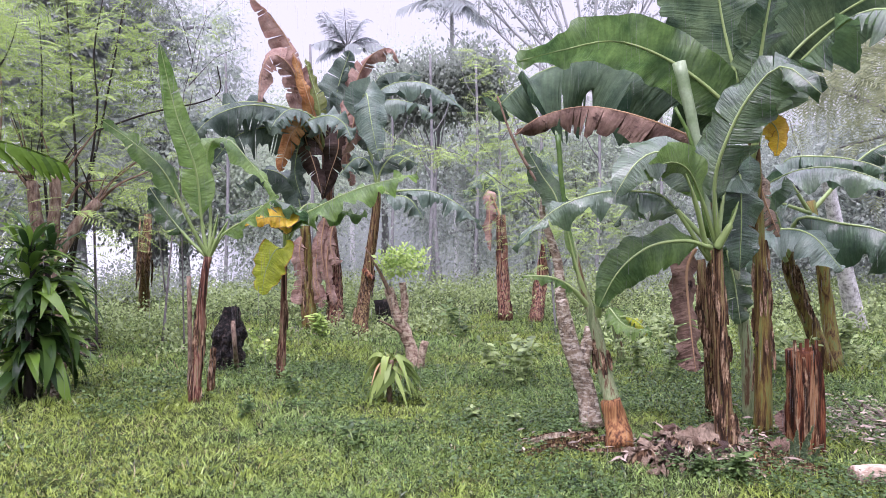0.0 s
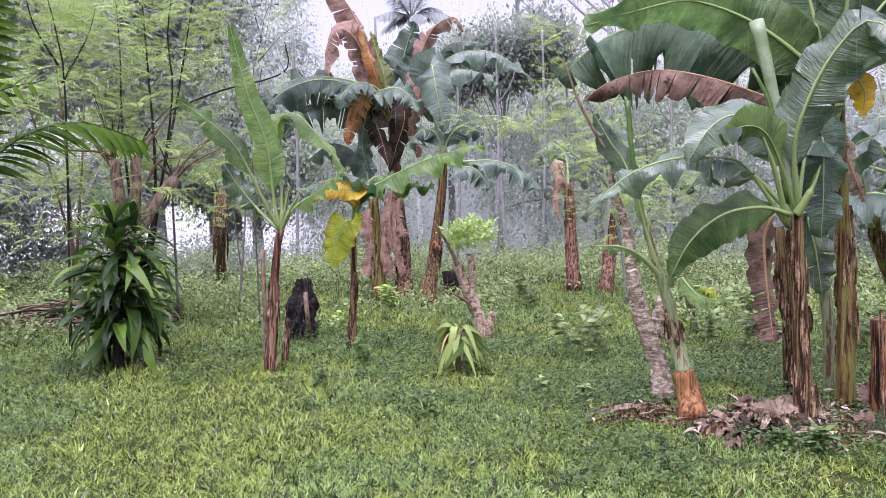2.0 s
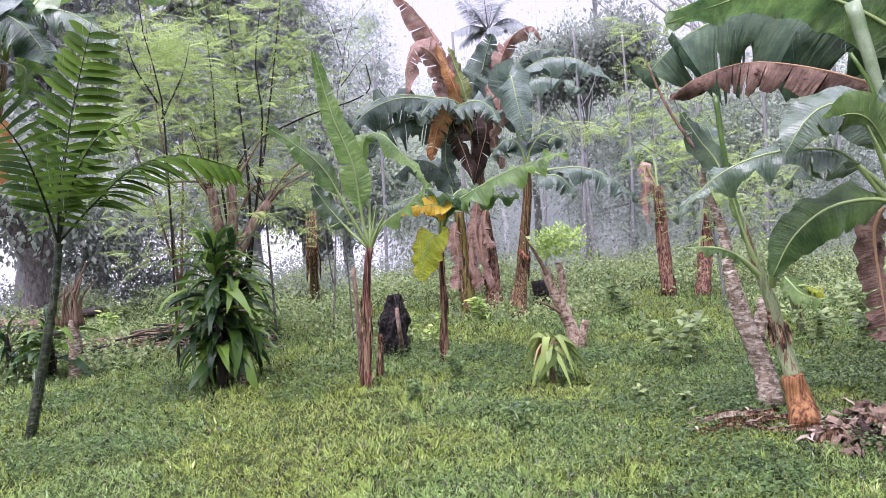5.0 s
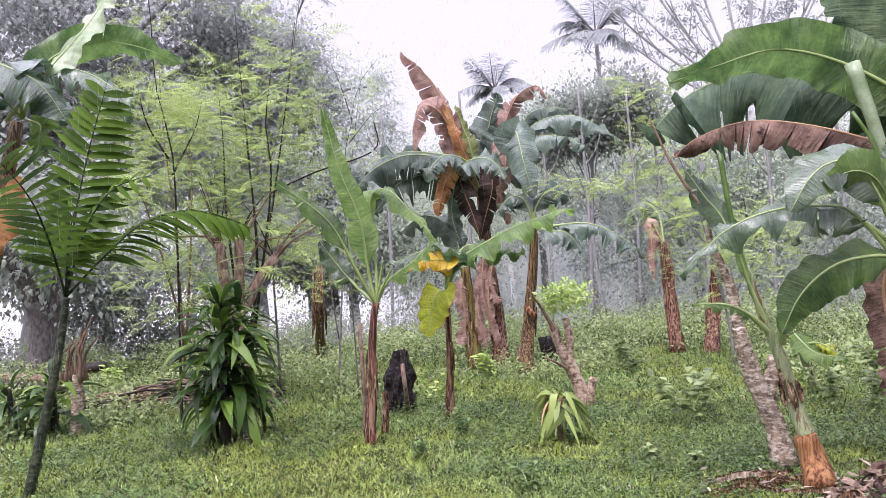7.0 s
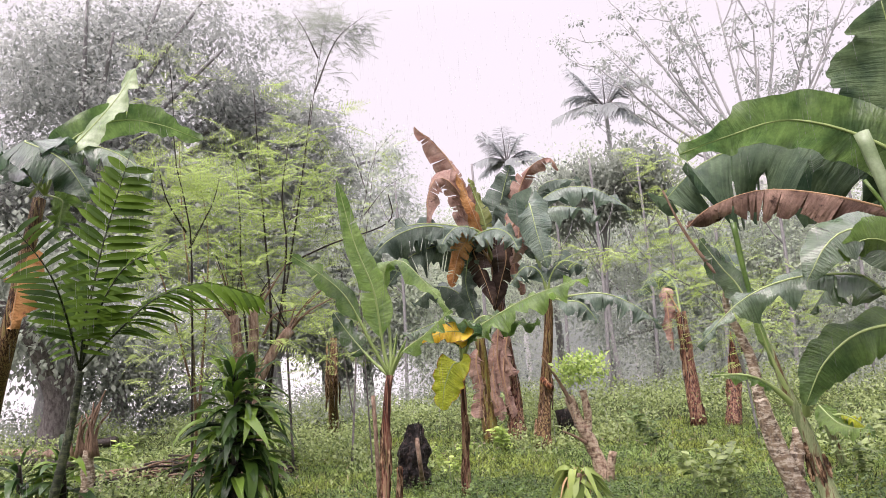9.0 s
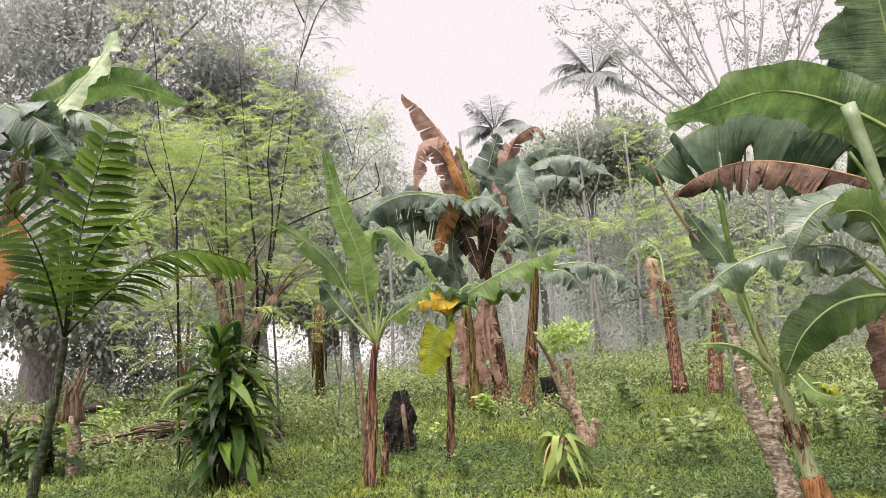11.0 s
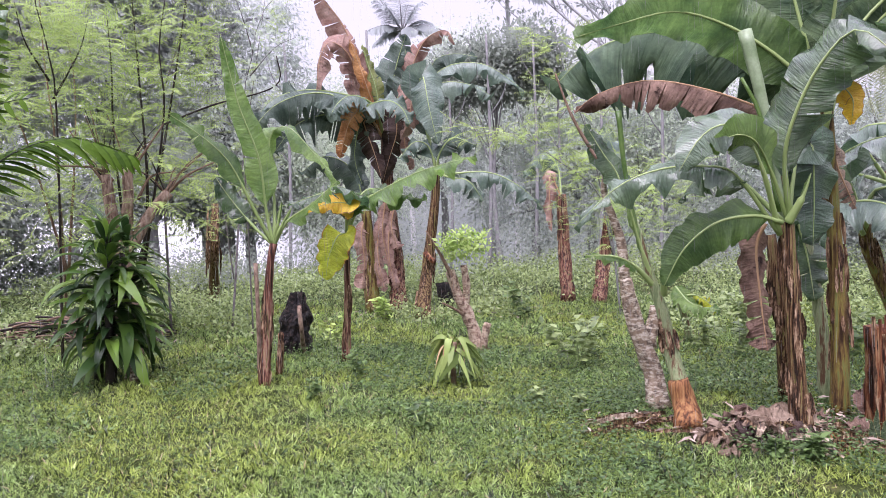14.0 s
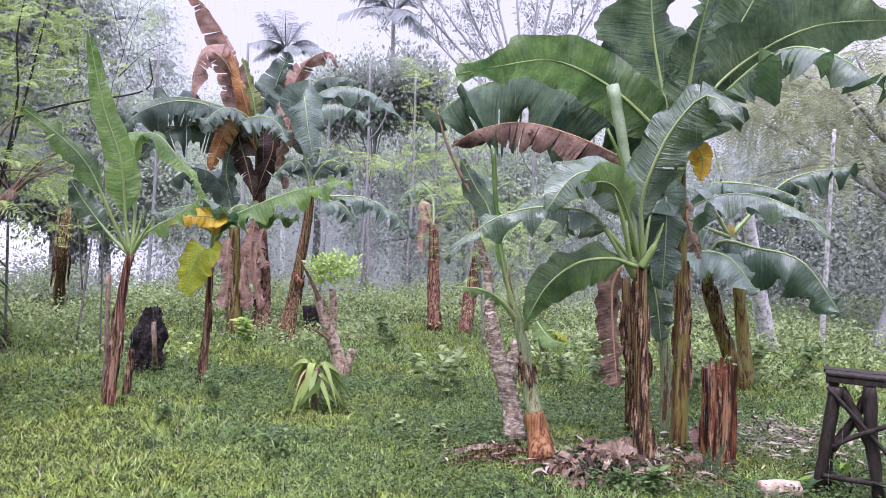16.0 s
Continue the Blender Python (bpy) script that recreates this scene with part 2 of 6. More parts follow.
STRAP = foliage_material("strap_leaves", (0.008, 0.026, 0.01), (0.075, 0.15, 0.035), 0.32, 0.25, 0.35, single=True)
STRAPLIGHT = foliage_material("strap_leaves_light", (0.03, 0.085, 0.018), (0.2, 0.33, 0.05), 0.3, 0.3, 0.45, single=True)
PALM = foliage_material("palm_leaflets", (0.007, 0.026, 0.004), (0.066, 0.125, 0.011), 0.55, 0.3, 0.06, single=True)
PALESTRAP = foliage_material("wilted_strap_leaves", (0.05, 0.095, 0.02), (0.3, 0.39, 0.11), 0.45, 0.3, 0.25, single=True)
# Bark and tufts of the far trees: mist mixed into their colour.
HAZEBARK = bark_material("hazed_bark", [(0.3, (0.36, 0.36, 0.37)), (0.6, (0.48, 0.48, 0.48))], (5, 5, 2), 0.8)
HAZELEAF = foliage_material("hazed_tuft_leaves", (0.26, 0.29, 0.27), (0.4, 0.44, 0.4), 0.8, 0.5, 0.1, 0.2, 0.5, soft=0.60)
# Matte copy of the green leaf for blades seen from below.
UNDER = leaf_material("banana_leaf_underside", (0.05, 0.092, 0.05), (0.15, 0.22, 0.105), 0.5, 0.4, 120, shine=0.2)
# Darker copy again: shade on the hanging leaf put into its colour.
SHADED = leaf_material("banana_leaf_shaded_underside", (0.04, 0.076, 0.045), (0.115, 0.175, 0.098), 0.5, 0.35, 120, shine=0.2)
# Four far leaf colours, paled and greyed to stand for rain mist.
HAZEGREY = foliage_material("hazed_grey_leaves", (0.24, 0.285, 0.25), (0.5, 0.55, 0.49), 0.8, 0.6, 0.05, 0.14, 2.2, soft=0.6)
HAZESLATE = foliage_material("hazed_slate_leaves", (0.19, 0.215, 0.2), (0.42, 0.45, 0.42), 0.8, 0.6, 0.05, 0.14, 1.8, soft=0.6)
HAZEGREEN = foliage_material("hazed_green_leaves", (0.24, 0.295, 0.225), (0.5, 0.57, 0.44), 0.8, 0.6, 0.05, 0.14, 2.2, soft=0.6)
HAZEPALM = foliage_material("hazed_palm", (0.3, 0.33, 0.335), (0.45, 0.48, 0.48), 0.7, 0.5, 0.1, soft=0.5)
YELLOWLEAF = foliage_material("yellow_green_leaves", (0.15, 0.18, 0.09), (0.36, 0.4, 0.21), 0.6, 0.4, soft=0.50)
# Thicket green, paled and greyed for the rain mist over it.
THICKET = foliage_material("hazed_thicket_leaves", (0.13, 0.155, 0.13), (0.33, 0.37, 0.31), 0.8, 0.6, 0.05, 0.14, 2.2, soft=0.6)
WEED = foliage_material("weed_leaves", (0.016, 0.042, 0.013), (0.155, 0.24, 0.075), 0.42, 0.3, 0.35, 0.5, 7.0, soft=0.05)
WEEDLIGHT = foliage_material("light_weed_leaves", (0.045, 0.08, 0.026), (0.3, 0.38, 0.145), 0.42, 0.35, 0.4, 0.34, 4.0, soft=0.15)


def grass_material():
    """Lawn blades: yellow-green and blue-green patches, dark tufts whose self-shade is noise in the colour, a few
    straw-coloured blades.
    """
    m, n, l, p = nodes_of("grass_blades")
    geo = n.new("ShaderNodeNewGeometry")
    vec = coords(n, l, (1, 1, 0))
    patch, tuft, clump = noise_of(n, l, vec, 0.55, 3), noise_of(n, l, vec, 4.5, 2), noise_of(n, l, vec, 14.0, 2)
    both, fine, add = n.new("ShaderNodeMath"), n.new("ShaderNodeMath"), n.new("ShaderNodeMath")
    both.operation = fine.operation = add.operation = "MULTIPLY_ADD"
    l.new(tuft, both.inputs[0])
    both.inputs[1].default_value = 1.0
    l.new(geo.outputs["Random Per Island"], fine.inputs[0])
    fine.inputs[1].default_value = 1.0
    l.new(clump, add.inputs[0])
    add.inputs[1].default_value = 1.6
    l.new(fine.outputs[0], both.inputs[2])
    l.new(both.outputs[0], add.inputs[2])
    # Steep dark-to-light ramps paint the shade and light among the tufts.
    warm = ramp(n, [(0.65, (0.007, 0.013, 0.004)), (0.76, (0.036, 0.057, 0.01)), (0.9, (0.25, 0.31, 0.062)), (1.0, (0.4, 0.5, 0.11))])
    cool = ramp(n, [(0.65, (0.006, 0.015, 0.005)), (0.77, (0.027, 0.054, 0.012)), (0.91, (0.195, 0.29, 0.083)), (1.0, (0.32, 0.46, 0.14))])
    half = n.new("ShaderNodeMath")
    half.operation = "MULTIPLY_ADD"
    half.inputs[1].default_value, half.inputs[2].default_value = 0.5, -0.228
    l.new(add.outputs[0], half.inputs[0])
    for r in (warm, cool):
        l.new(half.outputs[0], r.inputs[0])
    pick = ramp(n, [(0.42, (0, 0, 0)), (0.56, (1, 1, 1))])
    l.new(patch, pick.inputs[0])
    c = mixed(n, l, "MIX", pick.outputs[0], cool.outputs[0], warm.outputs[0])
    dry = ramp(n, [(0.972, (0, 0, 0)), (0.976, (1, 1, 1))])
    l.new(geo.outputs["Random Per Island"], dry.inputs[0])
    c = mixed(n, l, "MIX", dry.outputs[0], c, (0.42, 0.34, 0.2))
    l.new(c, p.inputs["Base Color"])
    p.inputs["Roughness"].default_value, p.inputs["Specular IOR Level"].default_value = 0.32, 0.55
    see_through(n, l, p, c, 0.3)
    return m


GRASS = grass_material()
LITTER = foliage_material("leaf_litter", (0.03, 0.02, 0.015), (0.42, 0.33, 0.265), 0.6, 0.1)


# Dark weed green, deepened to stand for shade on the near ground.
CREEPER = foliage_material("shaded_creeping_weed", (0.008, 0.024, 0.008), (0.1, 0.17, 0.05), 0.4, 0.25, 0.3, 0.5, 9.0, soft=0.0)
CLOVER = foliage_material("clover_leaves", (0.02, 0.05, 0.013), (0.16, 0.24, 0.065), 0.45, 0.3, 0.3, 0.5, 9.0, soft=0.0)
SNAKE = leaf_material("snake_plant_leaf", (0.05, 0.09, 0.03), (0.1, 0.16, 0.06), 0.35, 0.1, 40, edge=(0.6, 0.55, 0.2))
PALEWOOD = bark_material("pale_cut_stem", [(0.38, (0.24, 0.16, 0.11)), (0.48, (0.42, 0.31, 0.24)), (0.6, (0.54, 0.43, 0.35))], (3, 9, 9), 0.6)


def drop_material():
    m, n, l, p = nodes_of("rain_water")
    p.inputs["Base Color"].default_value = (0.9, 0.92, 0.95, 1)
    p.inputs["Roughness"].default_value = 0.2
    c, t, x = n.new("ShaderNodeBsdfTransparent"), n.new("ShaderNodeBsdfTranslucent"), n.new("ShaderNodeMixShader")
    x.inputs[0].default_value = 0.3
    l.new(c.outputs[0], x.inputs[1])
    l.new(t.outputs[0], x.inputs[2])
    l.new(x.outputs[0], n["Material Output"].inputs["Surface"])
    return m


DROPS = drop_material()


def soil_material():
    m, n, l, p = nodes_of("mossy_soil")
    vec = coords(n, l, (1, 1, 1))
    big, mid, fine = noise_of(n, l, vec, 0.35, 4), noise_of(n, l, vec, 3.0, 5), noise_of(n, l, vec, 60.0, 4)
    # Kept dark so that gaps between the blades read as shade.
    col = ramp(n, [(0.3, (0.016, 0.024, 0.007)), (0.52, (0.042, 0.055, 0.015)), (0.7, (0.09, 0.09, 0.034))])
    l.new(mid, col.inputs[0])
    dirt = ramp(n, [(0.6, (0, 0, 0)), (0.75, (1, 1, 1))])
    l.new(big, dirt.inputs[0])
    c = mixed(n, l, "MIX", dirt.outputs[0], col.outputs[0], (0.105, 0.08, 0.05))
    c = mixed(n, l, "OVERLAY", 0.8, c, fine)
    l.new(c, p.inputs["Base Color"])
    p.inputs["Roughness"].default_value, p.inputs["Specular IOR Level"].default_value = 0.9, 0.08
    bumped(n, l, p, fine, 0.7, 0.03)
    return m


SOIL = soil_material()


# ---------------------------------------------------------------- builders
def thing(name, base, label, category, group="", kind=""):
    ob = new(name)
    ob.empty_display_size = 0.1
    ob.location = base
    return tagged(ob, label, category, group, kind)


def root_of(ob):
    v = Vector(ob.location)
    while ob.parent:
        ob = ob.parent
        v += Vector(ob.location)
    return v


def part(name, verts, faces, material, parent, label="", uvs=None, smooth=True):
    """One mesh under a thing; verts in world places."""
    o = root_of(parent) if parent else Vector((0, 0, 0))
    me = bpy.data.meshes.new(name)
    me.from_pydata([tuple(Vector(v) - o) for v in verts], [], faces)
    if uvs:
        lay = me.uv_layers.new(name="UVMap")
        for k, lp in enumerate(me.loops):
            lay.data[k].uv = uvs[lp.vertex_index]
    me.materials.append(material)
    if smooth:
        me.polygons.foreach_set("use_smooth", [True] * len(me.polygons))
    me.update()
    ob = new(name, me)
    ob.parent = parent
    return tagged(ob, label) if label else ob


def spline(pts, n):
    """n + 1 points evenly along a smooth line through pts."""
    p = [Vector(q) for q in pts]
    if len(p) == 2:
        p = [p[0], (p[0] + p[1]) / 2, p[1]]
    p = [2 * p[0] - p[1]] + p + [2 * p[-1] - p[-2]]
    fine = []
    for a, b, c, d in zip(p, p[1:], p[2:], p[3:]):
        for k in range(12):
            t = k / 12
            fine.append(0.5 * (2 * b + (c - a) * t + (2 * a - 5 * b + 4 * c - d) * t * t + (3 * b - a - 3 * c + d) * t ** 3))
    fine.append(p[-2])
    acc = [0.0]
    for a, b in zip(fine, fine[1:]):
        acc.append(acc[-1] + (b - a).length)
    out, j = [], 0
    for k in range(n + 1):
        want = acc[-1] * k / n
        while j < len(acc) - 2 and acc[j + 1] < want:
            j += 1
        f = (want - acc[j]) / max(acc[j + 1] - acc[j], 1e-9)
        out.append(fine[j].lerp(fine[j + 1], min(1, max(0, f))))
    return out


def tangents(p):
    return [(p[min(k + 1, len(p) - 1)] - p[max(k - 1, 0)]).normalized() for k in range(len(p))]


def tube(pts, radius, n=14, sides=10, rough=0.0, seed=0, cap=True):
    """A round limb along pts; radius: a function of 0..1."""
    p = spline(pts, n)
    tg = tangents(p)
    verts, faces = [], []
    ref = Vector((1, 0, 0)) if abs(tg[0].x) < 0.8 else Vector((0, 1, 0))
    for k, (c, t) in enumerate(zip(p, tg)):
        s = t.cross(ref).normalized()
        u = s.cross(t)
        r = radius(k / n)
        for j in range(sides):
            a = 2 * math.pi * j / sides
            d = s * math.cos(a) + u * math.sin(a)
            w = 1 + rough * noise.noise(Vector((d.x * 1.7 + seed * 3.1, d.y * 1.7, k * 0.55 + d.z)))
            verts.append(c + d * r * w)
    for k in range(n):
        for j in range(sides):
            a, b = k * sides + j, k * sides + (j + 1) % sides
            faces.append((a, b, b + sides, a + sides))
    if cap:
        faces.append(tuple(range(sides))[::-1])
        faces.append(tuple(n * sides + j for j in range(sides)))
    return verts, faces


def limb(name, parent, pts, r0, r1, material, n=14, sides=10, rough=0.15, seed=0, flare=0.0, label=""):
    def rad(s):
        return r0 + (r1 - r0) * s + flare * r0 * max(0, 1 - s * 5) ** 2
    v, f = tube(pts, rad, n, sides, rough, seed)
    return part(name, v, f, material, parent, label)


def outline(u, base=0.1, tip=0.22):
    return min(1, u / base) ** 0.6 * min(1, (1 - u) / tip) ** 0.6 if 0 < u < 1 else 0.0


def leaf(parent, pts, width, face=(0, -0.6, 0.8), fold=18, petiole=0.15, wave=0.02, tears=0, material=None, seed=0, rib=0.012,
         droop=0.0, sides=(1, 1), name="leaf", ribmat=None, label="", base=0.12, tip=0.45, curl=0.0):
    """A broad blade along the line pts: a midrib, two half blades that hang by fold degrees, wavy edges, tears between the veins."""
    rnd = random.Random(seed * 77 + 5)
    material = material or GREEN
    n = 40
    p = spline(pts, n)
    tg = tangents(p)
    hint = Vector(face)
    wave *= 0.5 if ribmat else 1.5
    verts, faces, uvs = [], [], []
    m = 5
    first = max(1, int(petiole * n))
    for side, wide in zip((-1, 1), sides):
        if not wide:
            continue
        cuts = sorted(rnd.sample(range(first + 2, n - 1), min(tears, n - first - 4))) if tears else []
        runs = list(zip([first] + cuts, cuts + [n]))
        ph = rnd.uniform(0, 6.28)
        for a, b in runs:
            extra = rnd.uniform(-1, 1) * (0 if not tears else 14 if ribmat else 6) + droop * rnd.random()
            start = len(verts)
            for k in range(a, b + 1):
                u = (k - first) / (n - first)
                w = 0.5 * width * wide * outline(min(max(u, 0.004), 0.996), base, tip) * (1 + 0.12 * noise.noise(Vector((k * 0.33, seed, side * 3))))
                bend = 1 + 0.7 * noise.noise(Vector((k * 0.14 + seed * 2.3, side * 5, 1.5)))
                if tears and k in (a, b) and a != first:
                    w *= 0.94
                s = tg[k].cross(hint)
                s = s.normalized() if s.length > 1e-4 else Vector((1, 0, 0))
                nn = s.cross(tg[k]).normalized()
                if nn.dot(hint) < 0:
                    nn = -nn
                    s = -s
                for j in range(m + 1):
                    v = j / m
                    ang = radians(fold * bend + extra) * (0.6 + 0.7 * v) + curl * v * v
                    shift = 0.012 * (1 if k == a else -1 if k == b else 0) if tears else 0
                    q = p[k] + s * side * w * v * math.cos(ang) - nn * w * v * math.sin(ang)
                    q += nn * wave * (1.5 * v * v * math.sin(k * 0.8 + ph + 1.1 * math.sin(k * 0.31 + ph)) + 0.9 * v * noise.noise(Vector((k * 0.45, v * 2, seed + side))) + 0.5 * v ** 3 * math.sin(k * 1.9 + ph * 2)) + tg[k] * shift * v
                    q += tg[k] * w * v * 0.25
                    verts.append(q)
                    uvs.append((u, side * v))
            for k in range(b - a):
                for j in range(m):
                    i = start + k * (m + 1) + j
                    quad = (i, i + 1, i + m + 2, i + m + 1)
                    faces.append(quad if side > 0 else quad[::-1])
    ob = part(name, verts, faces, material, parent, label, uvs)
    if rib:
        v, f = tube(p, lambda s: rib * (1.15 - s) if s > petiole else rib * (1.6 - 0.45 * s / max(petiole, 0.01)), 20, 6)
        part("midrib", v, f, ribmat or RIB, ob)
    return ob


def strip(parent, pts, width, material, seed=0, name="dry_sheath", crumple=0.3, n=12, label=""):
    """A narrow dry ribbon, crumpled across."""
    rnd = random.Random(seed)
    p = spline(pts, n)
    tg = tangents(p)
    ang = rnd.uniform(-0.7, 0.7)
    hint = Vector((math.sin(ang), -math.cos(ang), 0.1))
    verts, faces = [], []
    for k in range(n + 1):
        s = tg[k].cross(hint).normalized()
        nn = s.cross(tg[k])
        w = width * (0.35 + 0.65 * math.sin(math.pi * min(1, 0.12 + 0.83 * k / n)))
        for j in range(5):
            v = j / 4 - 0.5
            z = crumple * width * noise.noise(Vector((k * 0.6 + seed, v * 4, seed * 1.7))) + 0.35 * width * v * v
            verts.append(p[k] + s * w * v + nn * z)
    for k in range(n):
        for j in range(4):
            i = k * 5 + j
            faces.append((i, i + 1, i + 6, i + 5))
    return part(name, verts, faces, material, parent, label)


def sheaths(parent, pts, r0, r1, count, seed, lo=0.05, hi=0.95, material=None, long=0.35, wide=1.0):
    """Dead leaf sheaths that peel off a pseudostem."""
    rnd = random.Random(seed)
    p = spline(pts, 40)
    for k in range(count):
        a = rnd.uniform(math.pi * 0.9, math.pi * 2.1)
        s = rnd.uniform(lo, hi)
        i = int(s * 40)
        r = (r0 + (r1 - r0) * s) * 1.02
        d = Vector((math.cos(a), math.sin(a), 0))
        h = rnd.uniform(0.4, 1.0) * long
        j = max(0, i - int(40 * h / max((p[-1] - p[0]).length, 0.1)))
        out = rnd.uniform(0.005, 0.03) * wide
        top, mid, low = p[i] + d * r, p[(i + j) // 2] + d * (r + 0.01), p[j] + d * (r + out)
        strip(parent, [top, mid, low], rnd.uniform(0.03, 0.065) * wide, material or SHEATH, seed * 31 + k)


def scatter(name, template, places, material, parent=None, label="", category="", kind="", origin=(0, 0, 0)):
    """Many small pieces in one mesh. template: verts, faces; places: n x 3 x 4."""
    tv, tf = np.array(template[0], float), np.array(template[1], int)
    places = np.asarray(places)
    n, nv, nf = len(places), len(tv), len(tf)
    v = np.einsum("nij,vj->nvi", places[:, :, :3], tv) + places[:, None, :, 3] - np.array(origin)
    f = (tf[None] + (np.arange(n) * nv)[:, None, None]).reshape(-1)
    me = bpy.data.meshes.new(name)
    me.vertices.add(n * nv)
    me.vertices.foreach_set("co", v.reshape(-1))
    k = tf.shape[1]
    me.loops.add(n * nf * k)
    me.loops.foreach_set("vertex_index", f.astype(np.int32))
    me.polygons.add(n * nf)
    me.polygons.foreach_set("loop_start", np.arange(0, n * nf * k, k, dtype=np.int32))
    me.materials.append(material)
    me.update(calc_edges=True)
    ob = new(name, me)
    ob.parent = parent
    return tagged(ob, label, category, "", kind)


def frames_of(pos, direction, normal, size, rng, spread=0.0):
    """Matrices that lay a piece's x along direction and its z along normal."""
    d = direction / (np.linalg.norm(direction, axis=1, keepdims=True) + 1e-9)
    s = np.cross(normal, d)
    s /= np.linalg.norm(s, axis=1, keepdims=True) + 1e-9
    u = np.cross(d, s)
    m = np.stack([d, s, u], axis=2) * np.asarray(size).reshape(-1, 1, 1)
    return np.concatenate([m, pos[:, :, None]], axis=2)


LEAFLET = ([(0, 0, 0), (0.35, 0.24, 0.05), (0.35, -0.24, 0.05), (0.75, 0.18, 0.02), (0.75, -0.18, 0.02), (1, 0, -0.08)],
           [(0, 2, 1), (1, 2, 4), (1, 4, 3), (3, 4, 5)])
BLADE = ([(0, 0.05, 0), (0, -0.05, 0), (0.5, 0.055, 0.1), (0.5, -0.055, 0.1), (1, 0, -0.06)], [(0, 1, 3), (0, 3, 2), (2, 3, 4)])
DIAMOND = ([(0, 0, 0), (0.45, 0.3, 0.06), (0.45, -0.3, 0.06), (1, 0, -0.06)], [(0, 2, 1), (1, 2, 3)])
SHOOT = ([(0, 0.07, 0), (0, -0.07, 0), (1, 0, 0.02)], [(0, 1, 2)])
NARROW = ([(0, 0, 0), (0.4, 0.11, 0.04), (0.4, -0.11, 0.04), (1, 0, -0.06)], [(0, 2, 1), (1, 2, 3)])


def cloud_of(rng, centre, radii, clumps, each, spread, hollow=0.55):
    """Points in clumps inside an egg-shaped crown."""
    d = rng.normal(size=(clumps, 3))
    d /= np.linalg.norm(d, axis=1, keepdims=True)
    r = hollow + (1 - hollow) * rng.random((clumps, 1))
    c = d * r * np.array(radii) + np.array(centre)
    pts = np.repeat(c, each, axis=0) + rng.normal(size=(clumps * each, 3)) * spread
    return pts, np.repeat(c, each, axis=0)


def crown(parent, rng, centre, radii, clumps, each, spread, size, material, template=LEAFLET, hang=0.6, name="crown", hollow=0.45):
    pts, mid = cloud_of(rng, centre, radii, clumps, each, spread, hollow)
    out = pts - mid + rng.normal(size=pts.shape) * spread * 0.4
    out[:, 2] -= hang * spread
    nrm = (pts - mid) / spread * 0.75 + (mid - np.array(centre)) / np.array(radii) * 0.5 + rng.normal(size=pts.shape) * 0.35 + np.array([0, -0.1, 0.9])
    m = frames_of(pts, out, nrm, size * rng.uniform(0.5, 1.5, len(pts)), rng)
    return scatter(name, template, m, material, parent, kind="stuff", origin=tuple(root_of(parent)))


def tree(name, base, height, r, label, crowns, material, seed, bark=None, leaf_size=0.3, clumps=60, each=30, spread=0.5, top=None, limbs=5,
         template=None, hang=0.6, group=""):
    """A tapered trunk, limbs that reach into the crowns, and crowns of many leaves."""
    template = template or DIAMOND
    rng = np.random.default_rng(seed)
    rnd = random.Random(seed)
    t = thing(name, base, label, "tree", group)
    b = Vector(base)
    top = Vector(top) if top else b + Vector((0, 0, height))
    bend = (b + top) / 2 + Vector((rnd.uniform(-0.3, 0.3), 0, 0))
    limb("trunk", t, [b, bend, top], r, r * 0.45, bark or GREYBARK, 14, 10, 0.2, seed, 0.4)
    for c, radii in crowns:
        for k in range(limbs):
            e = Vector(c) + Vector([rnd.uniform(-0.8, 0.8) * q for q in radii])
            s = bend.lerp(top, rnd.uniform(0.2, 1))
            limb("limb", t, [s, s.lerp(e, 0.5) + Vector((0, 0, 0.25)), e], r * 0.35, r * 0.08, bark or GREYBARK, 8, 6, 0.2, k)
        crown(t, rng, c, radii, clumps, each, spread, leaf_size, material, template, hang)
    return t

# ---------------------------------------------------------------- ground and distance
def ground_height(x, y):
    """Level near the viewer; past about 20 m the land falls away."""
    d = math.hypot(x, y)
    z = 0.02 * noise.noise(Vector((x * 0.6, y * 0.6, 0)))
    return z - 0.11 * max(0, d - 20) if d < 140 else -13.2


def build_ground():
    rings = [0.0] + [1.2 * 1.075 ** k for k in range(88)]
    verts, faces, sides = [], [], 96
    for k, r in enumerate(rings):
        for j in range(sides):
            a = 2 * math.pi * j / sides
            x, y = r * math.cos(a), r * math.sin(a)
            verts.append((x, y, ground_height(x, y)))
    for k in range(len(rings) - 1):
        for j in range(sides):
            a, b = k * sides + j, k * sides + (j + 1) % sides
            faces.append((a + sides, b + sides, b, a))
    ob = part("ground", verts, faces, SOIL, None)
    return tagged(ob, "mossy green lawn soil with weeds and bare patches", "ground", kind="structure")


build_ground()


def build_backdrop():
    """Woods lost in the rain, far beyond the garden: a plain screen that glows in the mist's colour."""
    m, n, l, p = nodes_of("mist_glow")
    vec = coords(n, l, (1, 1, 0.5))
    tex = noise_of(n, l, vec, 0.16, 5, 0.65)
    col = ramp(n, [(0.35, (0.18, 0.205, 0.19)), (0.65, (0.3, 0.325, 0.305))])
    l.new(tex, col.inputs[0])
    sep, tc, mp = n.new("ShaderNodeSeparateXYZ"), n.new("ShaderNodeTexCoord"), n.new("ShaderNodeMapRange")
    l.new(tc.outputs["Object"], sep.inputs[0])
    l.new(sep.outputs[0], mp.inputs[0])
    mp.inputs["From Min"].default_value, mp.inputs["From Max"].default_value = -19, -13
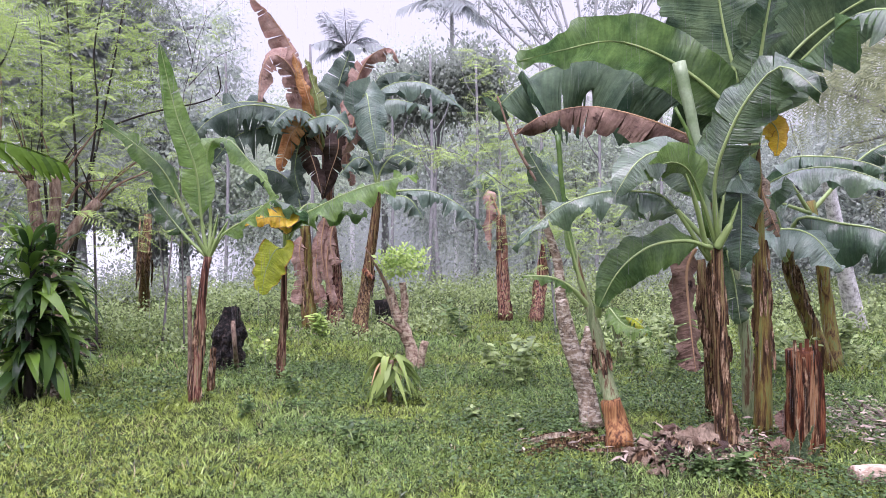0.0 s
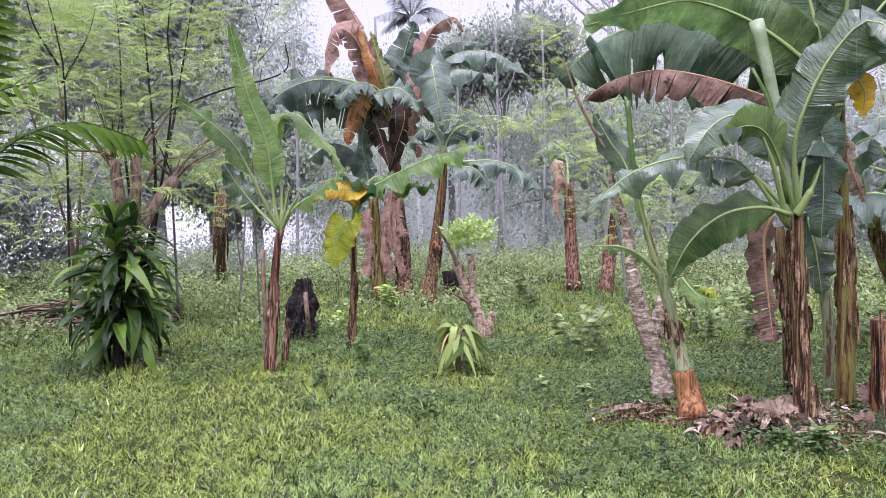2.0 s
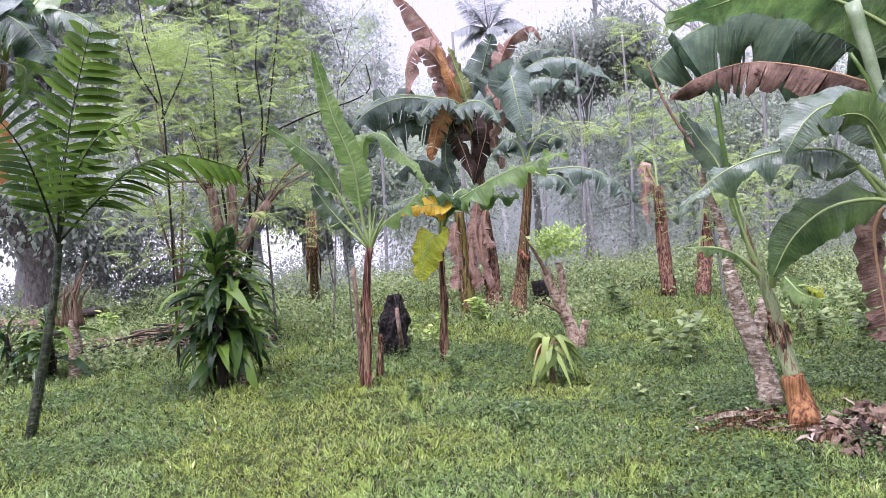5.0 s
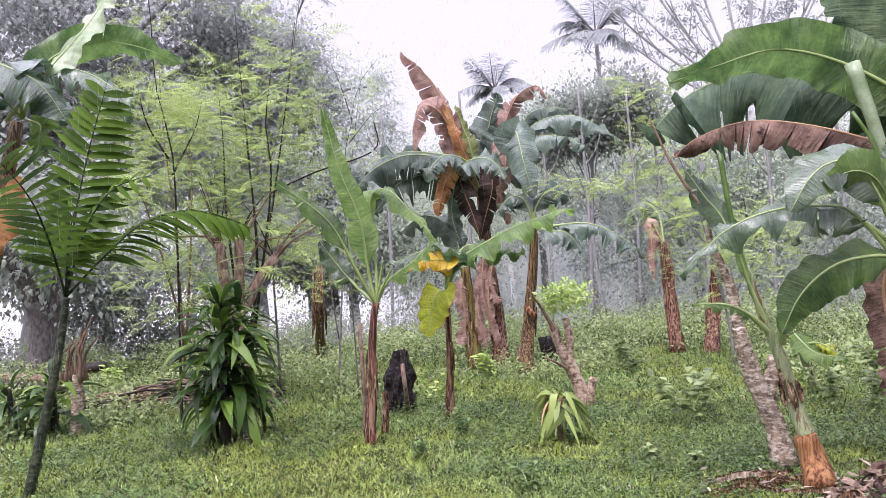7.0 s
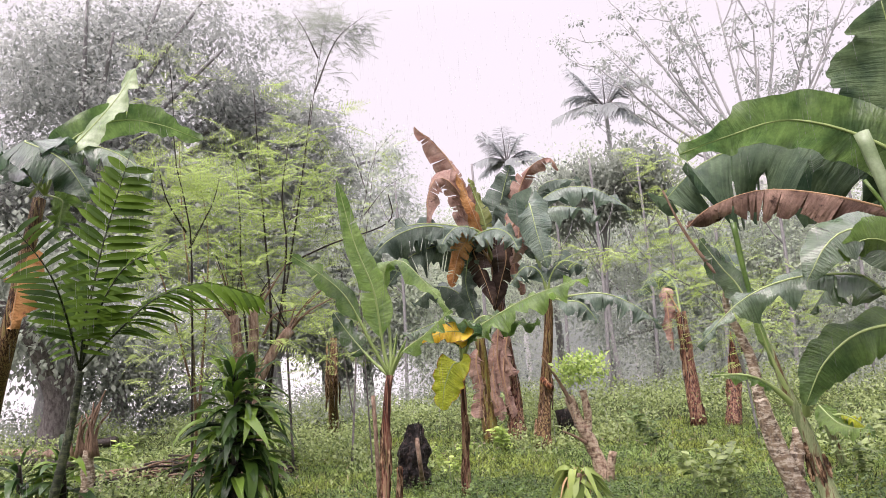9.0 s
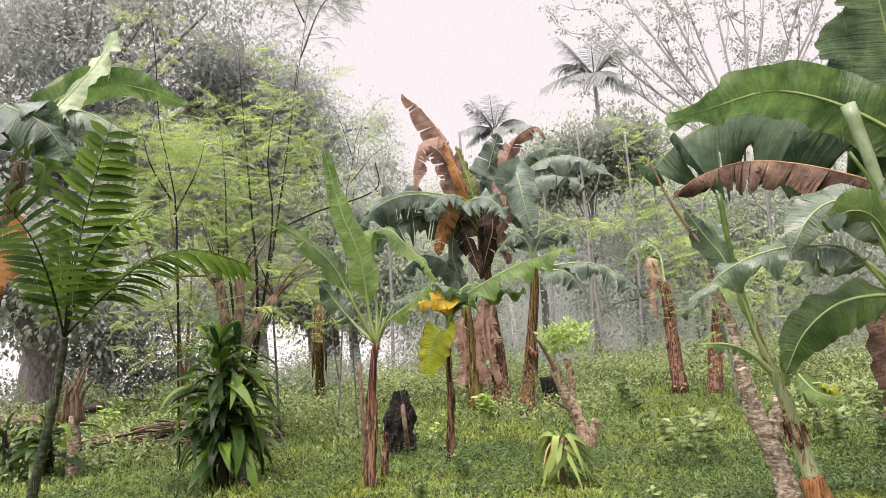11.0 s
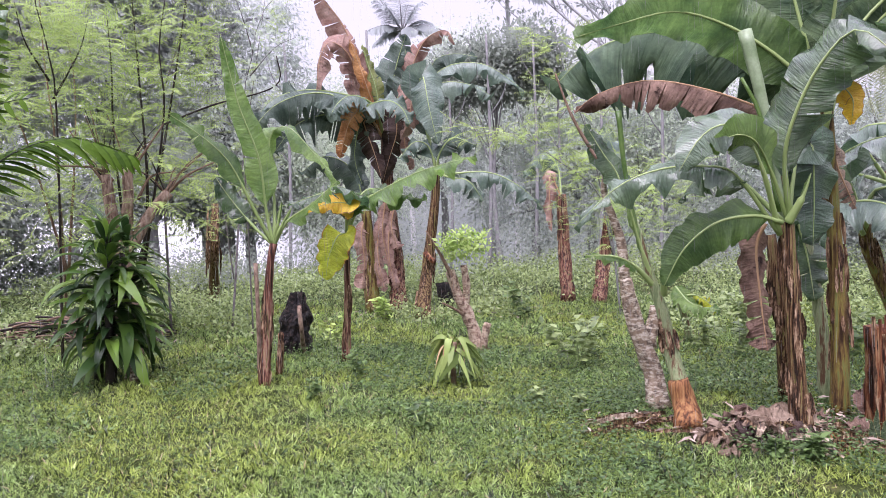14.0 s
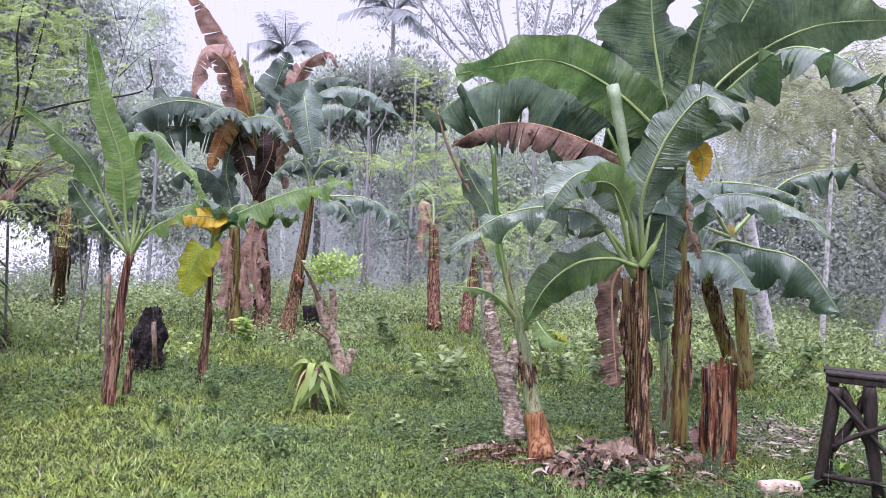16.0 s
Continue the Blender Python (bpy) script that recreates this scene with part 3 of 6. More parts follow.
    # Whiter glow on the left stands in for low sky between trunks.
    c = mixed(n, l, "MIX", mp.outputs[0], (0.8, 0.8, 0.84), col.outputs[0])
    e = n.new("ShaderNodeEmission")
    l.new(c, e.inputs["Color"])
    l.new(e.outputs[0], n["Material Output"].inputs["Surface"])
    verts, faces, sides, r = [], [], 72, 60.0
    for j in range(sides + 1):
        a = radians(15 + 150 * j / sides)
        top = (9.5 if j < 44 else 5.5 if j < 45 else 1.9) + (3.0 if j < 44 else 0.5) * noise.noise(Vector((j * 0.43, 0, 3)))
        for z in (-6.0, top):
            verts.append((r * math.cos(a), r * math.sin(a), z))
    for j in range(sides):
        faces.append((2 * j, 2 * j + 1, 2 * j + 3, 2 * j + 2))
    return tagged(part("backdrop", verts, faces, m, None), "glowing screen standing in for distant woods dissolved in grey rain mist", "backdrop", kind="structure")


build_backdrop()

# ---------------------------------------------------------------- the big banana clump beside the lawn
UP = (0, -0.25, 1)
FRONT = (0, -1, 0.25)
CLUMP = "banana clump on the lawn"

plant = thing("banana_plant", (2.02, 5.11, 0.0), "tall banana plant with a brown peeling pseudostem and broad green leaves", "banana plant", CLUMP)
line = [(2.02, 5.11, 0.0), (1.97, 5.14, 0.66), (1.93, 5.15, 1.46)]
limb("pseudostem", plant, line, 0.058, 0.048, STEM, 22, 14, 0.22, 1, 0.25)
sheaths(plant, line, 0.06, 0.048, 26, 11, wide=0.75)
leaf(plant, [(1.87, 5.12, 1.38), (1.69, 4.92, 1.82), (1.53, 4.81, 2.06), (1.38, 4.75, 2.09), (1.23, 4.69, 2.00), (1.10, 4.67, 1.80)], 0.34, (0.1, -0.85, 0.6), 12, 0.38, 0.01, 2, GLOSSY, 1, 0.014, label="arched glossy green leaf")
leaf(plant, [(1.87, 5.12, 1.38), (1.54, 4.97, 1.78), (1.31, 4.88, 1.84), (1.03, 4.84, 1.83), (0.74, 4.79, 1.72), (0.45, 4.78, 1.46)], 0.27, (0.1, -0.5, 1), 26, 0.25, 0.025, 3, GLOSSY, 26, 0.012, label="long drooping glossy leaf")
# Added blade for the arched leaf's backlit underside; its brightness is in the colour.
leaf(plant, [(1.94, 5.15, 1.46), (1.77, 5.00, 1.81), (1.62, 4.84, 1.99), (1.45, 4.73, 2.02), (1.30, 4.72, 1.92)], 0.3, (0.35, -0.85, -0.2), 10, 0.35, 0.015, 0, FRESH, 20, 0.012, base=0.3, tip=0.5)
leaf(plant, [(1.91, 5.16, 1.46), (1.65, 5.25, 1.76), (1.44, 5.31, 1.84), (1.27, 5.45, 1.62)], 0.3, UP, 40, 0.35, 0.02, 2, GREEN, 2, 0.013)
leaf(plant, [(1.95, 5.14, 1.46), (1.85, 4.97, 1.88), (1.88, 4.85, 2.17), (1.99, 4.75, 2.45), (2.15, 4.63, 2.62), (2.30, 4.44, 2.41)], 0.44, (-0.35, -0.9, 0.35), 26, 0.22, 0.035, 2, GREEN, 3, 0.016)
limb("rolled_leaf", plant, [(1.95, 5.25, 1.47), (1.90, 5.37, 2.03), (1.83, 5.40, 2.45), (1.75, 5.43, 2.83)], 0.022, 0.05, ROLLED, 14, 9, 0.1, 4, label="pale rolled young leaf")
limb("rolled_leaf", plant, [(1.92, 5.26, 1.53), (1.83, 5.35, 2.20), (1.71, 5.38, 2.49)], 0.02, 0.012, FRESH, 10, 7, 0.1, 5)
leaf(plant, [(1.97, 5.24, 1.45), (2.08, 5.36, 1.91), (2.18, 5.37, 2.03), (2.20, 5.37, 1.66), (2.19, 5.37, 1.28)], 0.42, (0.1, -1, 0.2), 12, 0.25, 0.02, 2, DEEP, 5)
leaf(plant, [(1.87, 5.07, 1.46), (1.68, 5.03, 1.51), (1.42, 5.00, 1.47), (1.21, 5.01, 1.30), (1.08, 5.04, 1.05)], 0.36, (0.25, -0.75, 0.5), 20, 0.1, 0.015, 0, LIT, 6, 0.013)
leaf(plant, [(1.92, 5.10, 1.46), (1.99, 5.02, 1.64), (2.03, 5.00, 1.78)], 0.05, FRONT, 40, 0.5, 0.0, 0, FRESH, 7, 0.02, name="cut_leaf_stalk")
leaf(plant, [(1.87, 5.39, 1.45), (1.81, 5.40, 1.28), (1.82, 5.35, 0.91), (1.86, 5.33, 0.54)], 0.24, (0.2, -1, 0.1), 30, 0.02, 0.03, 3, DRY, 8, 0.012, ribmat=DRYRIB, name="dry_leaf", label="dead brown leaf hanging down", tip=0.1)
leaf(plant, [(2.01, 5.34, 1.45), (1.95, 5.57, 2.18), (1.75, 5.63, 2.38), (1.17, 5.68, 2.55), (0.75, 5.70, 2.47), (0.56, 5.67, 2.32)], 0.44, (0.05, -0.3, 1), 62, 0.36, 0.05, 7, DRY, 9, 0.012, ribmat=DRYRIB, name="dry_leaf", label="withered red-brown arching leaf", sides=(1, 0.7))

plant = thing("banana_plant", (2.45, 5.54, 0.0), "tallest banana plant with an olive yellow pseudostem and huge leaves", "banana plant", CLUMP)
line = [(2.45, 5.54, 0.0), (2.46, 5.58, 0.75), (2.42, 5.60, 1.62), (2.35, 5.52, 2.32)]
limb("pseudostem", plant, line, 0.066, 0.04, OLIVE, 24, 14, 0.15, 2, 0.2)
sheaths(plant, line, 0.067, 0.045, 16, 21, 0.25, 0.75, wide=0.75)
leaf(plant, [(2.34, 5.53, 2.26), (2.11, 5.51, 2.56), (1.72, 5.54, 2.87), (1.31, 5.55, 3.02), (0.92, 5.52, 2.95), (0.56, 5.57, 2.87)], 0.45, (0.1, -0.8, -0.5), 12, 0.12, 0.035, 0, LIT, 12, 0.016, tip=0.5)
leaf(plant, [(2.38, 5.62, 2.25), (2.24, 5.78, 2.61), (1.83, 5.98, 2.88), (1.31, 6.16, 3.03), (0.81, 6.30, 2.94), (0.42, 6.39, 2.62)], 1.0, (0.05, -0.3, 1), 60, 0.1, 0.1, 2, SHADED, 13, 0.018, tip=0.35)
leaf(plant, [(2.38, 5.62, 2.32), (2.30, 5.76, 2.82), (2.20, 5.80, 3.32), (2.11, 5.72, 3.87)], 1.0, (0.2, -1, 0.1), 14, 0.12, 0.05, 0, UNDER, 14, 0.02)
leaf(plant, [(2.31, 5.43, 2.29), (2.26, 5.23, 2.75), (2.28, 5.11, 3.19), (2.34, 4.98, 3.64)], 0.55, (0.55, -0.85, 0.2), 8, 0.16, 0.02, 3, GREEN, 15, 0.02, sides=(0.3, 1))
leaf(plant, [(2.31, 5.48, 2.09), (2.37, 5.35, 2.49), (2.52, 5.11, 2.78), (2.73, 4.78, 3.00), (2.90, 4.44, 2.88), (3.09, 4.18, 2.60)], 0.46, (0.1, -0.35, 1), 34, 0.2, 0.05, 3, GREEN, 16, 0.018)
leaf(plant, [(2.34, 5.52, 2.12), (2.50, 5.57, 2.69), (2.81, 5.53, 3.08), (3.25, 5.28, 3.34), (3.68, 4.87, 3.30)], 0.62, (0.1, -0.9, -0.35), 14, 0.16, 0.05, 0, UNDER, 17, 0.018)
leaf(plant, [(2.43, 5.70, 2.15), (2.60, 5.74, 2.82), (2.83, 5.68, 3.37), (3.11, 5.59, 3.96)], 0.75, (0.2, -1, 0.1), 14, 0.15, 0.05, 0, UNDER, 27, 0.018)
leaf(plant, [(2.44, 5.70, 2.24), (2.59, 5.85, 2.46), (2.67, 5.82, 2.37), (2.66, 5.82, 2.18)], 0.22, FRONT, 8, 0.2, 0.008, 0, YELLOW, 18, 0.01, label="bright yellow dying leaf")
leaf(plant, [(2.45, 5.70, 2.11), (2.52, 5.72, 1.84), (2.65, 5.72, 1.53)], 0.22, FRONT, 35, 0.1, 0.03, 5, PINK, 19, 0.01, ribmat=DRYRIB, name="dry_leaf")

plant = thing("banana_plant", (2.51, 5.92, 0.0), "slim young banana plant with a pale pseudostem", "banana plant", CLUMP)
limb("pseudostem", plant, [(2.51, 5.92, 0.0), (2.47, 5.90, 0.61), (2.38, 5.94, 1.30)], 0.06, 0.035, PALE, 16, 12, 0.12, 3)
leaf(plant, [(2.38, 5.94, 1.26), (2.32, 5.96, 1.44), (2.36, 5.89, 1.17), (2.39, 5.83, 0.83)], 0.34, FRONT, 14, 0.2, 0.02, 1, GREEN, 21)

plant = thing("banana_plant", (2.25, 6.05, 0.0), "old banana plant with dark brown dead sheaths", "banana plant", CLUMP)
limb("pseudostem", plant, [(2.25, 6.05, 0.0), (2.17, 5.91, 0.70), (2.10, 5.94, 1.35)], 0.06, 0.04, STEM, 16, 12, 0.25, 4)
sheaths(plant, [(2.25, 6.05, 0.0), (2.17, 5.91, 0.70), (2.10, 5.94, 1.35)], 0.075, 0.05, 9, 41)

# the pair behind, with broad glossy leaves that hang to the side
plant = thing("banana_plant", (4.35, 8.17, 0.0), "leaning banana plant with drooping glossy leaves", "banana plant", CLUMP)
line = [(4.35, 8.17, 0.0), (4.16, 8.21, 0.53), (3.94, 8.20, 1.06), (3.84, 8.14, 1.39)]
limb("pseudostem", plant, line, 0.1, 0.065, OLIVE, 18, 12, 0.2, 5)
sheaths(plant, line, 0.1, 0.065, 10, 51)
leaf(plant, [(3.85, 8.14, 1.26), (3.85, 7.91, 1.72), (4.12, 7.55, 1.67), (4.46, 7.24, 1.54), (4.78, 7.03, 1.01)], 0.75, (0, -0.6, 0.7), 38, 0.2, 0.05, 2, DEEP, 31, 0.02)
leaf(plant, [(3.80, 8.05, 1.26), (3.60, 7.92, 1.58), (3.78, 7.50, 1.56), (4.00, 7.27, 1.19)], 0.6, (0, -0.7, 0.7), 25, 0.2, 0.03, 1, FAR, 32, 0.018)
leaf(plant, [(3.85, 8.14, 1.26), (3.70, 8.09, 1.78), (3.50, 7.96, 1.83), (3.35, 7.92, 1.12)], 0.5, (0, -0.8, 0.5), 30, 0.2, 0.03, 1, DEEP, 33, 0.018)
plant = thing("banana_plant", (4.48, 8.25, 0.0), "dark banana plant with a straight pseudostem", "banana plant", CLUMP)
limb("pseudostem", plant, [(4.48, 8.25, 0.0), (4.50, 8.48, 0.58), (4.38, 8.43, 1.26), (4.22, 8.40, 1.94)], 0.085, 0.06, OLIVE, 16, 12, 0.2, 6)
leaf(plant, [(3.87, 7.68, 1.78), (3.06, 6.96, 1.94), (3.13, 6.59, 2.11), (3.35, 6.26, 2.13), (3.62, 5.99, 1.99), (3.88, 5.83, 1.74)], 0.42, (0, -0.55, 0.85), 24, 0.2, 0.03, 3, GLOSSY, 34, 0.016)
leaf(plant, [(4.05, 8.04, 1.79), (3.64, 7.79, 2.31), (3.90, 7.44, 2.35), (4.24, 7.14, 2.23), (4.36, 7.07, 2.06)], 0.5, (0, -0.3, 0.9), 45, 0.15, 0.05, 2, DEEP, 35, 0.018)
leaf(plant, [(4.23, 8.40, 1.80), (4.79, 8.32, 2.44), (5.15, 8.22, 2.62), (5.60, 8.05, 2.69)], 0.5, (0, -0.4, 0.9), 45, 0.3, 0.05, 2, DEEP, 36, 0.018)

# small leaning plant in front of the lichened trunk
plant = thing("banana_plant", (1.28, 5.20, 0.0), "young leaning banana plant growing from a cut orange-brown base", "banana plant", CLUMP)
limb("cut_base", plant, [(1.28, 5.20, 0.0), (1.28, 5.35, 0.16), (1.24, 5.36, 0.33)], 0.105, 0.072, FRESHCUT, 8, 14, 0.2, 7, label="cut orange-brown sheath base")
limb("pseudostem", plant, [(1.27, 5.40, 0.27), (1.21, 5.47, 0.55), (1.16, 5.48, 0.81), (1.07, 5.50, 1.11), (0.98, 5.51, 1.49)], 0.062, 0.02, PALE, 18, 12, 0.15, 8)
sheaths(plant, [(1.27, 5.40, 0.27), (1.21, 5.47, 0.55), (1.16, 5.48, 0.81)], 0.06, 0.05, 7, 61, 0.5, 0.95, SHEATH, 0.2)
limb("rolled_leaf", plant, [(0.99, 5.51, 1.45), (0.94, 5.52, 1.66), (0.90, 5.53, 1.96), (0.87, 5.53, 2.31)], 0.012, 0.022, FRESH, 12, 8, 0.15, 6, label="tightly rolled new leaf")
leaf(plant, [(1.09, 5.49, 1.06), (1.00, 5.46, 1.32), (0.93, 5.42, 1.58), (0.91, 5.42, 1.74)], 0.09, FRONT, 50, 0.25, 0.0, 0, FRESH, 42, 0.014)
leaf(plant, [(1.11, 5.49, 1.00), (0.95, 5.42, 1.16), (0.79, 5.34, 1.24), (0.59, 5.37, 1.25)], 0.13, (0, -0.4, 1), 20, 0.3, 0.01, 0, FRESH, 43, 0.016)
leaf(plant, [(1.17, 5.48, 0.94), (1.16, 5.38, 1.12), (1.20, 5.37, 1.28)], 0.07, FRONT, 40, 0.5, 0.0, 0, FRESH, 44, 0.018, name="cut_leaf_stalk")
leaf(plant, [(0.99, 5.61, 1.45), (0.89, 5.73, 1.84), (0.78, 5.75, 2.02), (0.65, 5.76, 2.25)], 0.22, (0.2, -1, 0.2), 20, 0.3, 0.01, 1, GREEN, 45, 0.01)

plant = thing("banana_sucker", (2.22, 8.90, 0.0), "small banana sucker with pale leaves and a yellow edge", "banana plant", CLUMP)
limb("pseudostem", plant, [(2.22, 8.90, 0.0), (2.11, 8.85, 0.35), (2.07, 8.86, 0.56)], 0.05, 0.03, PALE, 8, 8, 0.1, 9)
leaf(plant, [(2.07, 8.86, 0.52), (2.03, 8.87, 0.66), (2.16, 8.63, 0.48), (2.44, 8.45, 0.42)], 0.26, (0, -0.5, 0.9), 18, 0.2, 0.02, 2, FRESH, 46)
leaf(plant, [(2.09, 8.86, 0.53), (2.21, 8.72, 0.57), (2.31, 8.59, 0.52), (2.44, 8.56, 0.38)], 0.14, (0, -0.5, 0.9), 30, 0.3, 0.02, 2, LIME, 47)

# ---------------------------------------------------------------- lichened trunk with bare boughs
tr = thing("lichened_tree", (1.21, 5.83, 0.0), "crooked lichen-spotted trunk with bare thin boughs", "tree")
limb("trunk", tr, [(1.21, 5.83, 0.0), (1.16, 5.89, 0.29), (1.05, 5.91, 0.61), (0.96, 5.92, 1.03)], 0.08, 0.055, BARK, 18, 12, 0.35, 10, 0.2)
limb("trunk_fork", tr, [(1.14, 5.94, 0.47), (1.19, 5.98, 0.65), (1.22, 5.98, 0.79)], 0.06, 0.05, BARK, 8, 10, 0.3, 11)
limb("bough", tr, [(0.96, 5.92, 1.00), (0.93, 5.93, 1.35), (0.80, 5.85, 1.71), (0.81, 5.79, 1.89)], 0.05, 0.02, BARK, 12, 8, 0.2, 12)
limb("bough", tr, [(0.81, 5.79, 1.87), (0.67, 5.76, 2.09), (0.54, 5.77, 2.34), (0.43, 5.78, 2.65)], 0.018, 0.007, TWIG, 12, 6, 0.2, 13)

# ---------------------------------------------------------------- two slim banana plants on the lawn
plant = thing("banana_plant", (-2.29, 6.68, 0.0), "slim banana plant with a reddish peeling stem and tall upright leaves", "banana plant", "slim bananas")
line = [(-2.29, 6.68, 0.0), (-2.26, 6.73, 0.59), (-2.22, 6.74, 1.11), (-2.18, 6.76, 1.35)]
limb("pseudostem", plant, line, 0.05, 0.034, REDSTEM, 20, 12, 0.25, 14, 0.2)
sheaths(plant, line, 0.042, 0.034, 16, 71, 0.15, 0.85, wide=0.6)
K = (-2.18, 6.76, 1.33)
leaf(plant, [K, (-2.23, 6.74, 1.64), (-2.25, 6.63, 2.15), (-2.37, 6.48, 2.63), (-2.46, 6.34, 3.22)], 0.3, (0.35, -1, 0.2), 12, 0.2, 0.02, 1, FRESH, 51, 0.013, tip=0.8, label="tall upright light green leaf")
leaf(plant, [K, (-2.30, 6.61, 1.66), (-2.45, 6.45, 2.08), (-2.62, 6.28, 2.31), (-2.88, 6.16, 2.52)], 0.23, (0.45, -0.8, 0.4), 16, 0.4, 0.02, 1, LIT, 52, 0.012, tip=0.6)
leaf(plant, [K, (-2.19, 6.86, 1.74), (-2.21, 6.85, 2.35), (-2.02, 6.81, 2.45), (-1.80, 6.76, 2.24), (-1.52, 6.73, 1.89)], 0.22, (0.5, -0.5, 0.8), 24, 0.35, 0.02, 1, FRESH, 53, 0.011)
leaf(plant, [K, (-2.02, 6.70, 1.56), (-1.78, 6.67, 1.71), (-1.51, 6.63, 1.92)], 0.2, (-0.4, -0.5, 0.8), 30, 0.3, 0.02, 0, FRESH, 54, 0.013)
leaf(plant, [K, (-2.39, 6.79, 1.53), (-2.61, 6.82, 1.79), (-2.73, 6.77, 2.00)], 0.24, (0.4, -0.9, 0.3), 16, 0.4, 0.02, 1, GREEN, 55, 0.012)
for k, (a, b) in enumerate(((((-2.07, 6.69, 1.53)), ((-1.98, 6.72, 1.69))), (((-2.10, 6.68, 1.58)), ((-2.07, 6.69, 1.74))))):
    leaf(plant, [K, a, b], 0.05, FRONT, 40, 0.5, 0, 0, FRESH, 56 + k, 0.014, name="leaf_stalk")
post = thing("wooden_post", (-2.45, 7.01, 0.0), "thin weathered post beside the slim banana", "post")
limb("post", post, [(-2.45, 7.01, 0.0), (-2.40, 6.89, 0.56), (-2.41, 6.89, 1.16)], 0.026, 0.02, BROWNBARK, 10, 8, 0.2, 15)
st = thing("banana_stump", (-2.30, 7.16, 0.0), "dry reddish banana stump with curled sheaths", "stump")
limb("stump", st, [(-2.30, 7.16, 0.0), (-2.23, 7.00, 0.22), (-2.22, 7.01, 0.45)], 0.04, 0.03, CUT, 8, 10, 0.3, 16)
for k in range(5):
    strip(st, [(-2.20, 6.96, 0.47), ((-2.20, 6.91, 0.29)), (-2.20, 6.86, 0.08)], 0.06, SHEATH, 80 + k)

plant = thing("banana_plant", (-1.75, 7.84, 0.0), "slim banana plant with one yellow leaf and wide green leaves", "banana plant", "slim bananas")
line = [(-1.75, 7.84, 0.0), (-1.74, 7.91, 0.60), (-1.73, 7.91, 1.04), (-1.72, 7.92, 1.40)]
limb("pseudostem", plant, line, 0.045, 0.028, REDSTEM, 18, 12, 0.22, 17, 0.2)
sheaths(plant, line, 0.038, 0.03, 12, 91, 0.15, 0.7, wide=0.6)
K = (-1.72, 7.92, 1.40)
leaf(plant, [K, (-1.55, 7.85, 1.71), (-1.35, 7.78, 1.84), (-0.85, 7.65, 2.05), (-0.27, 7.60, 2.19)], 0.4, (-0.1, -0.6, 0.9), 24, 0.15, 0.04, 0, FRESH, 61, 0.012, label="bright green leaf catching the light")
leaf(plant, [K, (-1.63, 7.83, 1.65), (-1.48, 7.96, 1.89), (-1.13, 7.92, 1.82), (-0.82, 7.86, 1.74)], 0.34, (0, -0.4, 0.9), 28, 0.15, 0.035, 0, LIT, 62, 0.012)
leaf(plant, [K, (-1.72, 7.81, 1.68), (-1.81, 7.69, 1.86), (-2.01, 7.54, 1.81), (-2.23, 7.37, 1.71)], 0.32, (0, -0.45, 0.9), 25, 0.15, 0.02, 1, GREEN, 63, 0.012)
leaf(plant, [K, (-1.69, 7.82, 1.62), (-1.60, 7.43, 1.72), (-1.73, 7.20, 1.73), (-1.94, 7.04, 1.65)], 0.24, (0.1, -0.95, 0.3), 10, 0.2, 0.015, 1, YELLOW, 64, 0.01, label="half dead bright yellow leaf")
leaf(plant, [K, (-1.70, 7.71, 1.41), (-1.76, 7.60, 1.38), (-1.85, 7.58, 1.17), (-1.89, 7.57, 0.93)], 0.4, (-0.25, -1, 0.2), 10, 0.15, 0.012, 0, LIME, 65, 0.01, label="yellowing leaf hanging down", base=0.2)
leaf(plant, [K, (-1.65, 7.83, 1.65), (-1.57, 7.64, 1.79), (-1.63, 7.42, 1.89), (-1.77, 7.29, 1.91)], 0.3, (0, -0.3, 1), 15, 0.3, 0.015, 0, GREEN, 66, 0.012)

# ---------------------------------------------------------------- stumps and posts
def burnt_stump():
    st = thing("burnt_stump", (-2.49, 8.37, 0.0), "charred black tree stump with a broken peaked top", "stump")
    base, h = Vector((-2.49, 8.37, 0.0)), 0.72
    verts, faces, n, sides = [], [], 30, 48
    for k in range(n + 1):
        s = k / n
        for j in range(sides):
            a = 2 * math.pi * j / sides
            r = 0.18 * (1 - 0.12 * s - 0.7 * max(0, s - 0.55) / 0.45 * (0.75 + 0.25 * math.sin(3 * a)))
            at = Vector((math.cos(a), math.sin(a), s * 1.8))
            r *= 1 + 0.28 * noise.noise(at * 2.2) + 0.18 * noise.noise(at * 6) + 0.12 * noise.noise(at * 17)
            z = h * s + 0.05 * noise.noise(Vector((a * 4, s * 6, 2))) * (k > 0)
            verts.append(base + Vector((r * math.cos(a) + 0.07 * s * s, r * math.sin(a), max(z, -0.02))))
    for k in range(n):
        for j in range(sides):
            a, b = k * sides + j, k * sides + (j + 1) % sides
            faces.append((a, b, b + sides, a + sides))
    verts.append(base + Vector((0.07, 0, h * 0.93)))
    for j in range(sides):
        faces.append((n * sides + j, n * sides + (j + 1) % sides, len(verts) - 1))
    part("stump", verts, faces, CHAR, st, smooth=False)


burnt_stump()
stick = thing("stick", (-2.37, 8.34, 0.0), "peeled pale wooden stick leaning on the burnt stump", "stick")
limb("stick", stick, [(-2.37, 8.34, 0.0), (-2.29, 7.98, 0.35), (-2.32, 8.02, 0.60)], 0.03, 0.024, BROWNBARK, 8, 8, 0.15, 18)

st = thing("black_stump", (-0.97, 12.17, 0.0), "dark rotten stump behind the pruned tree", "stump")
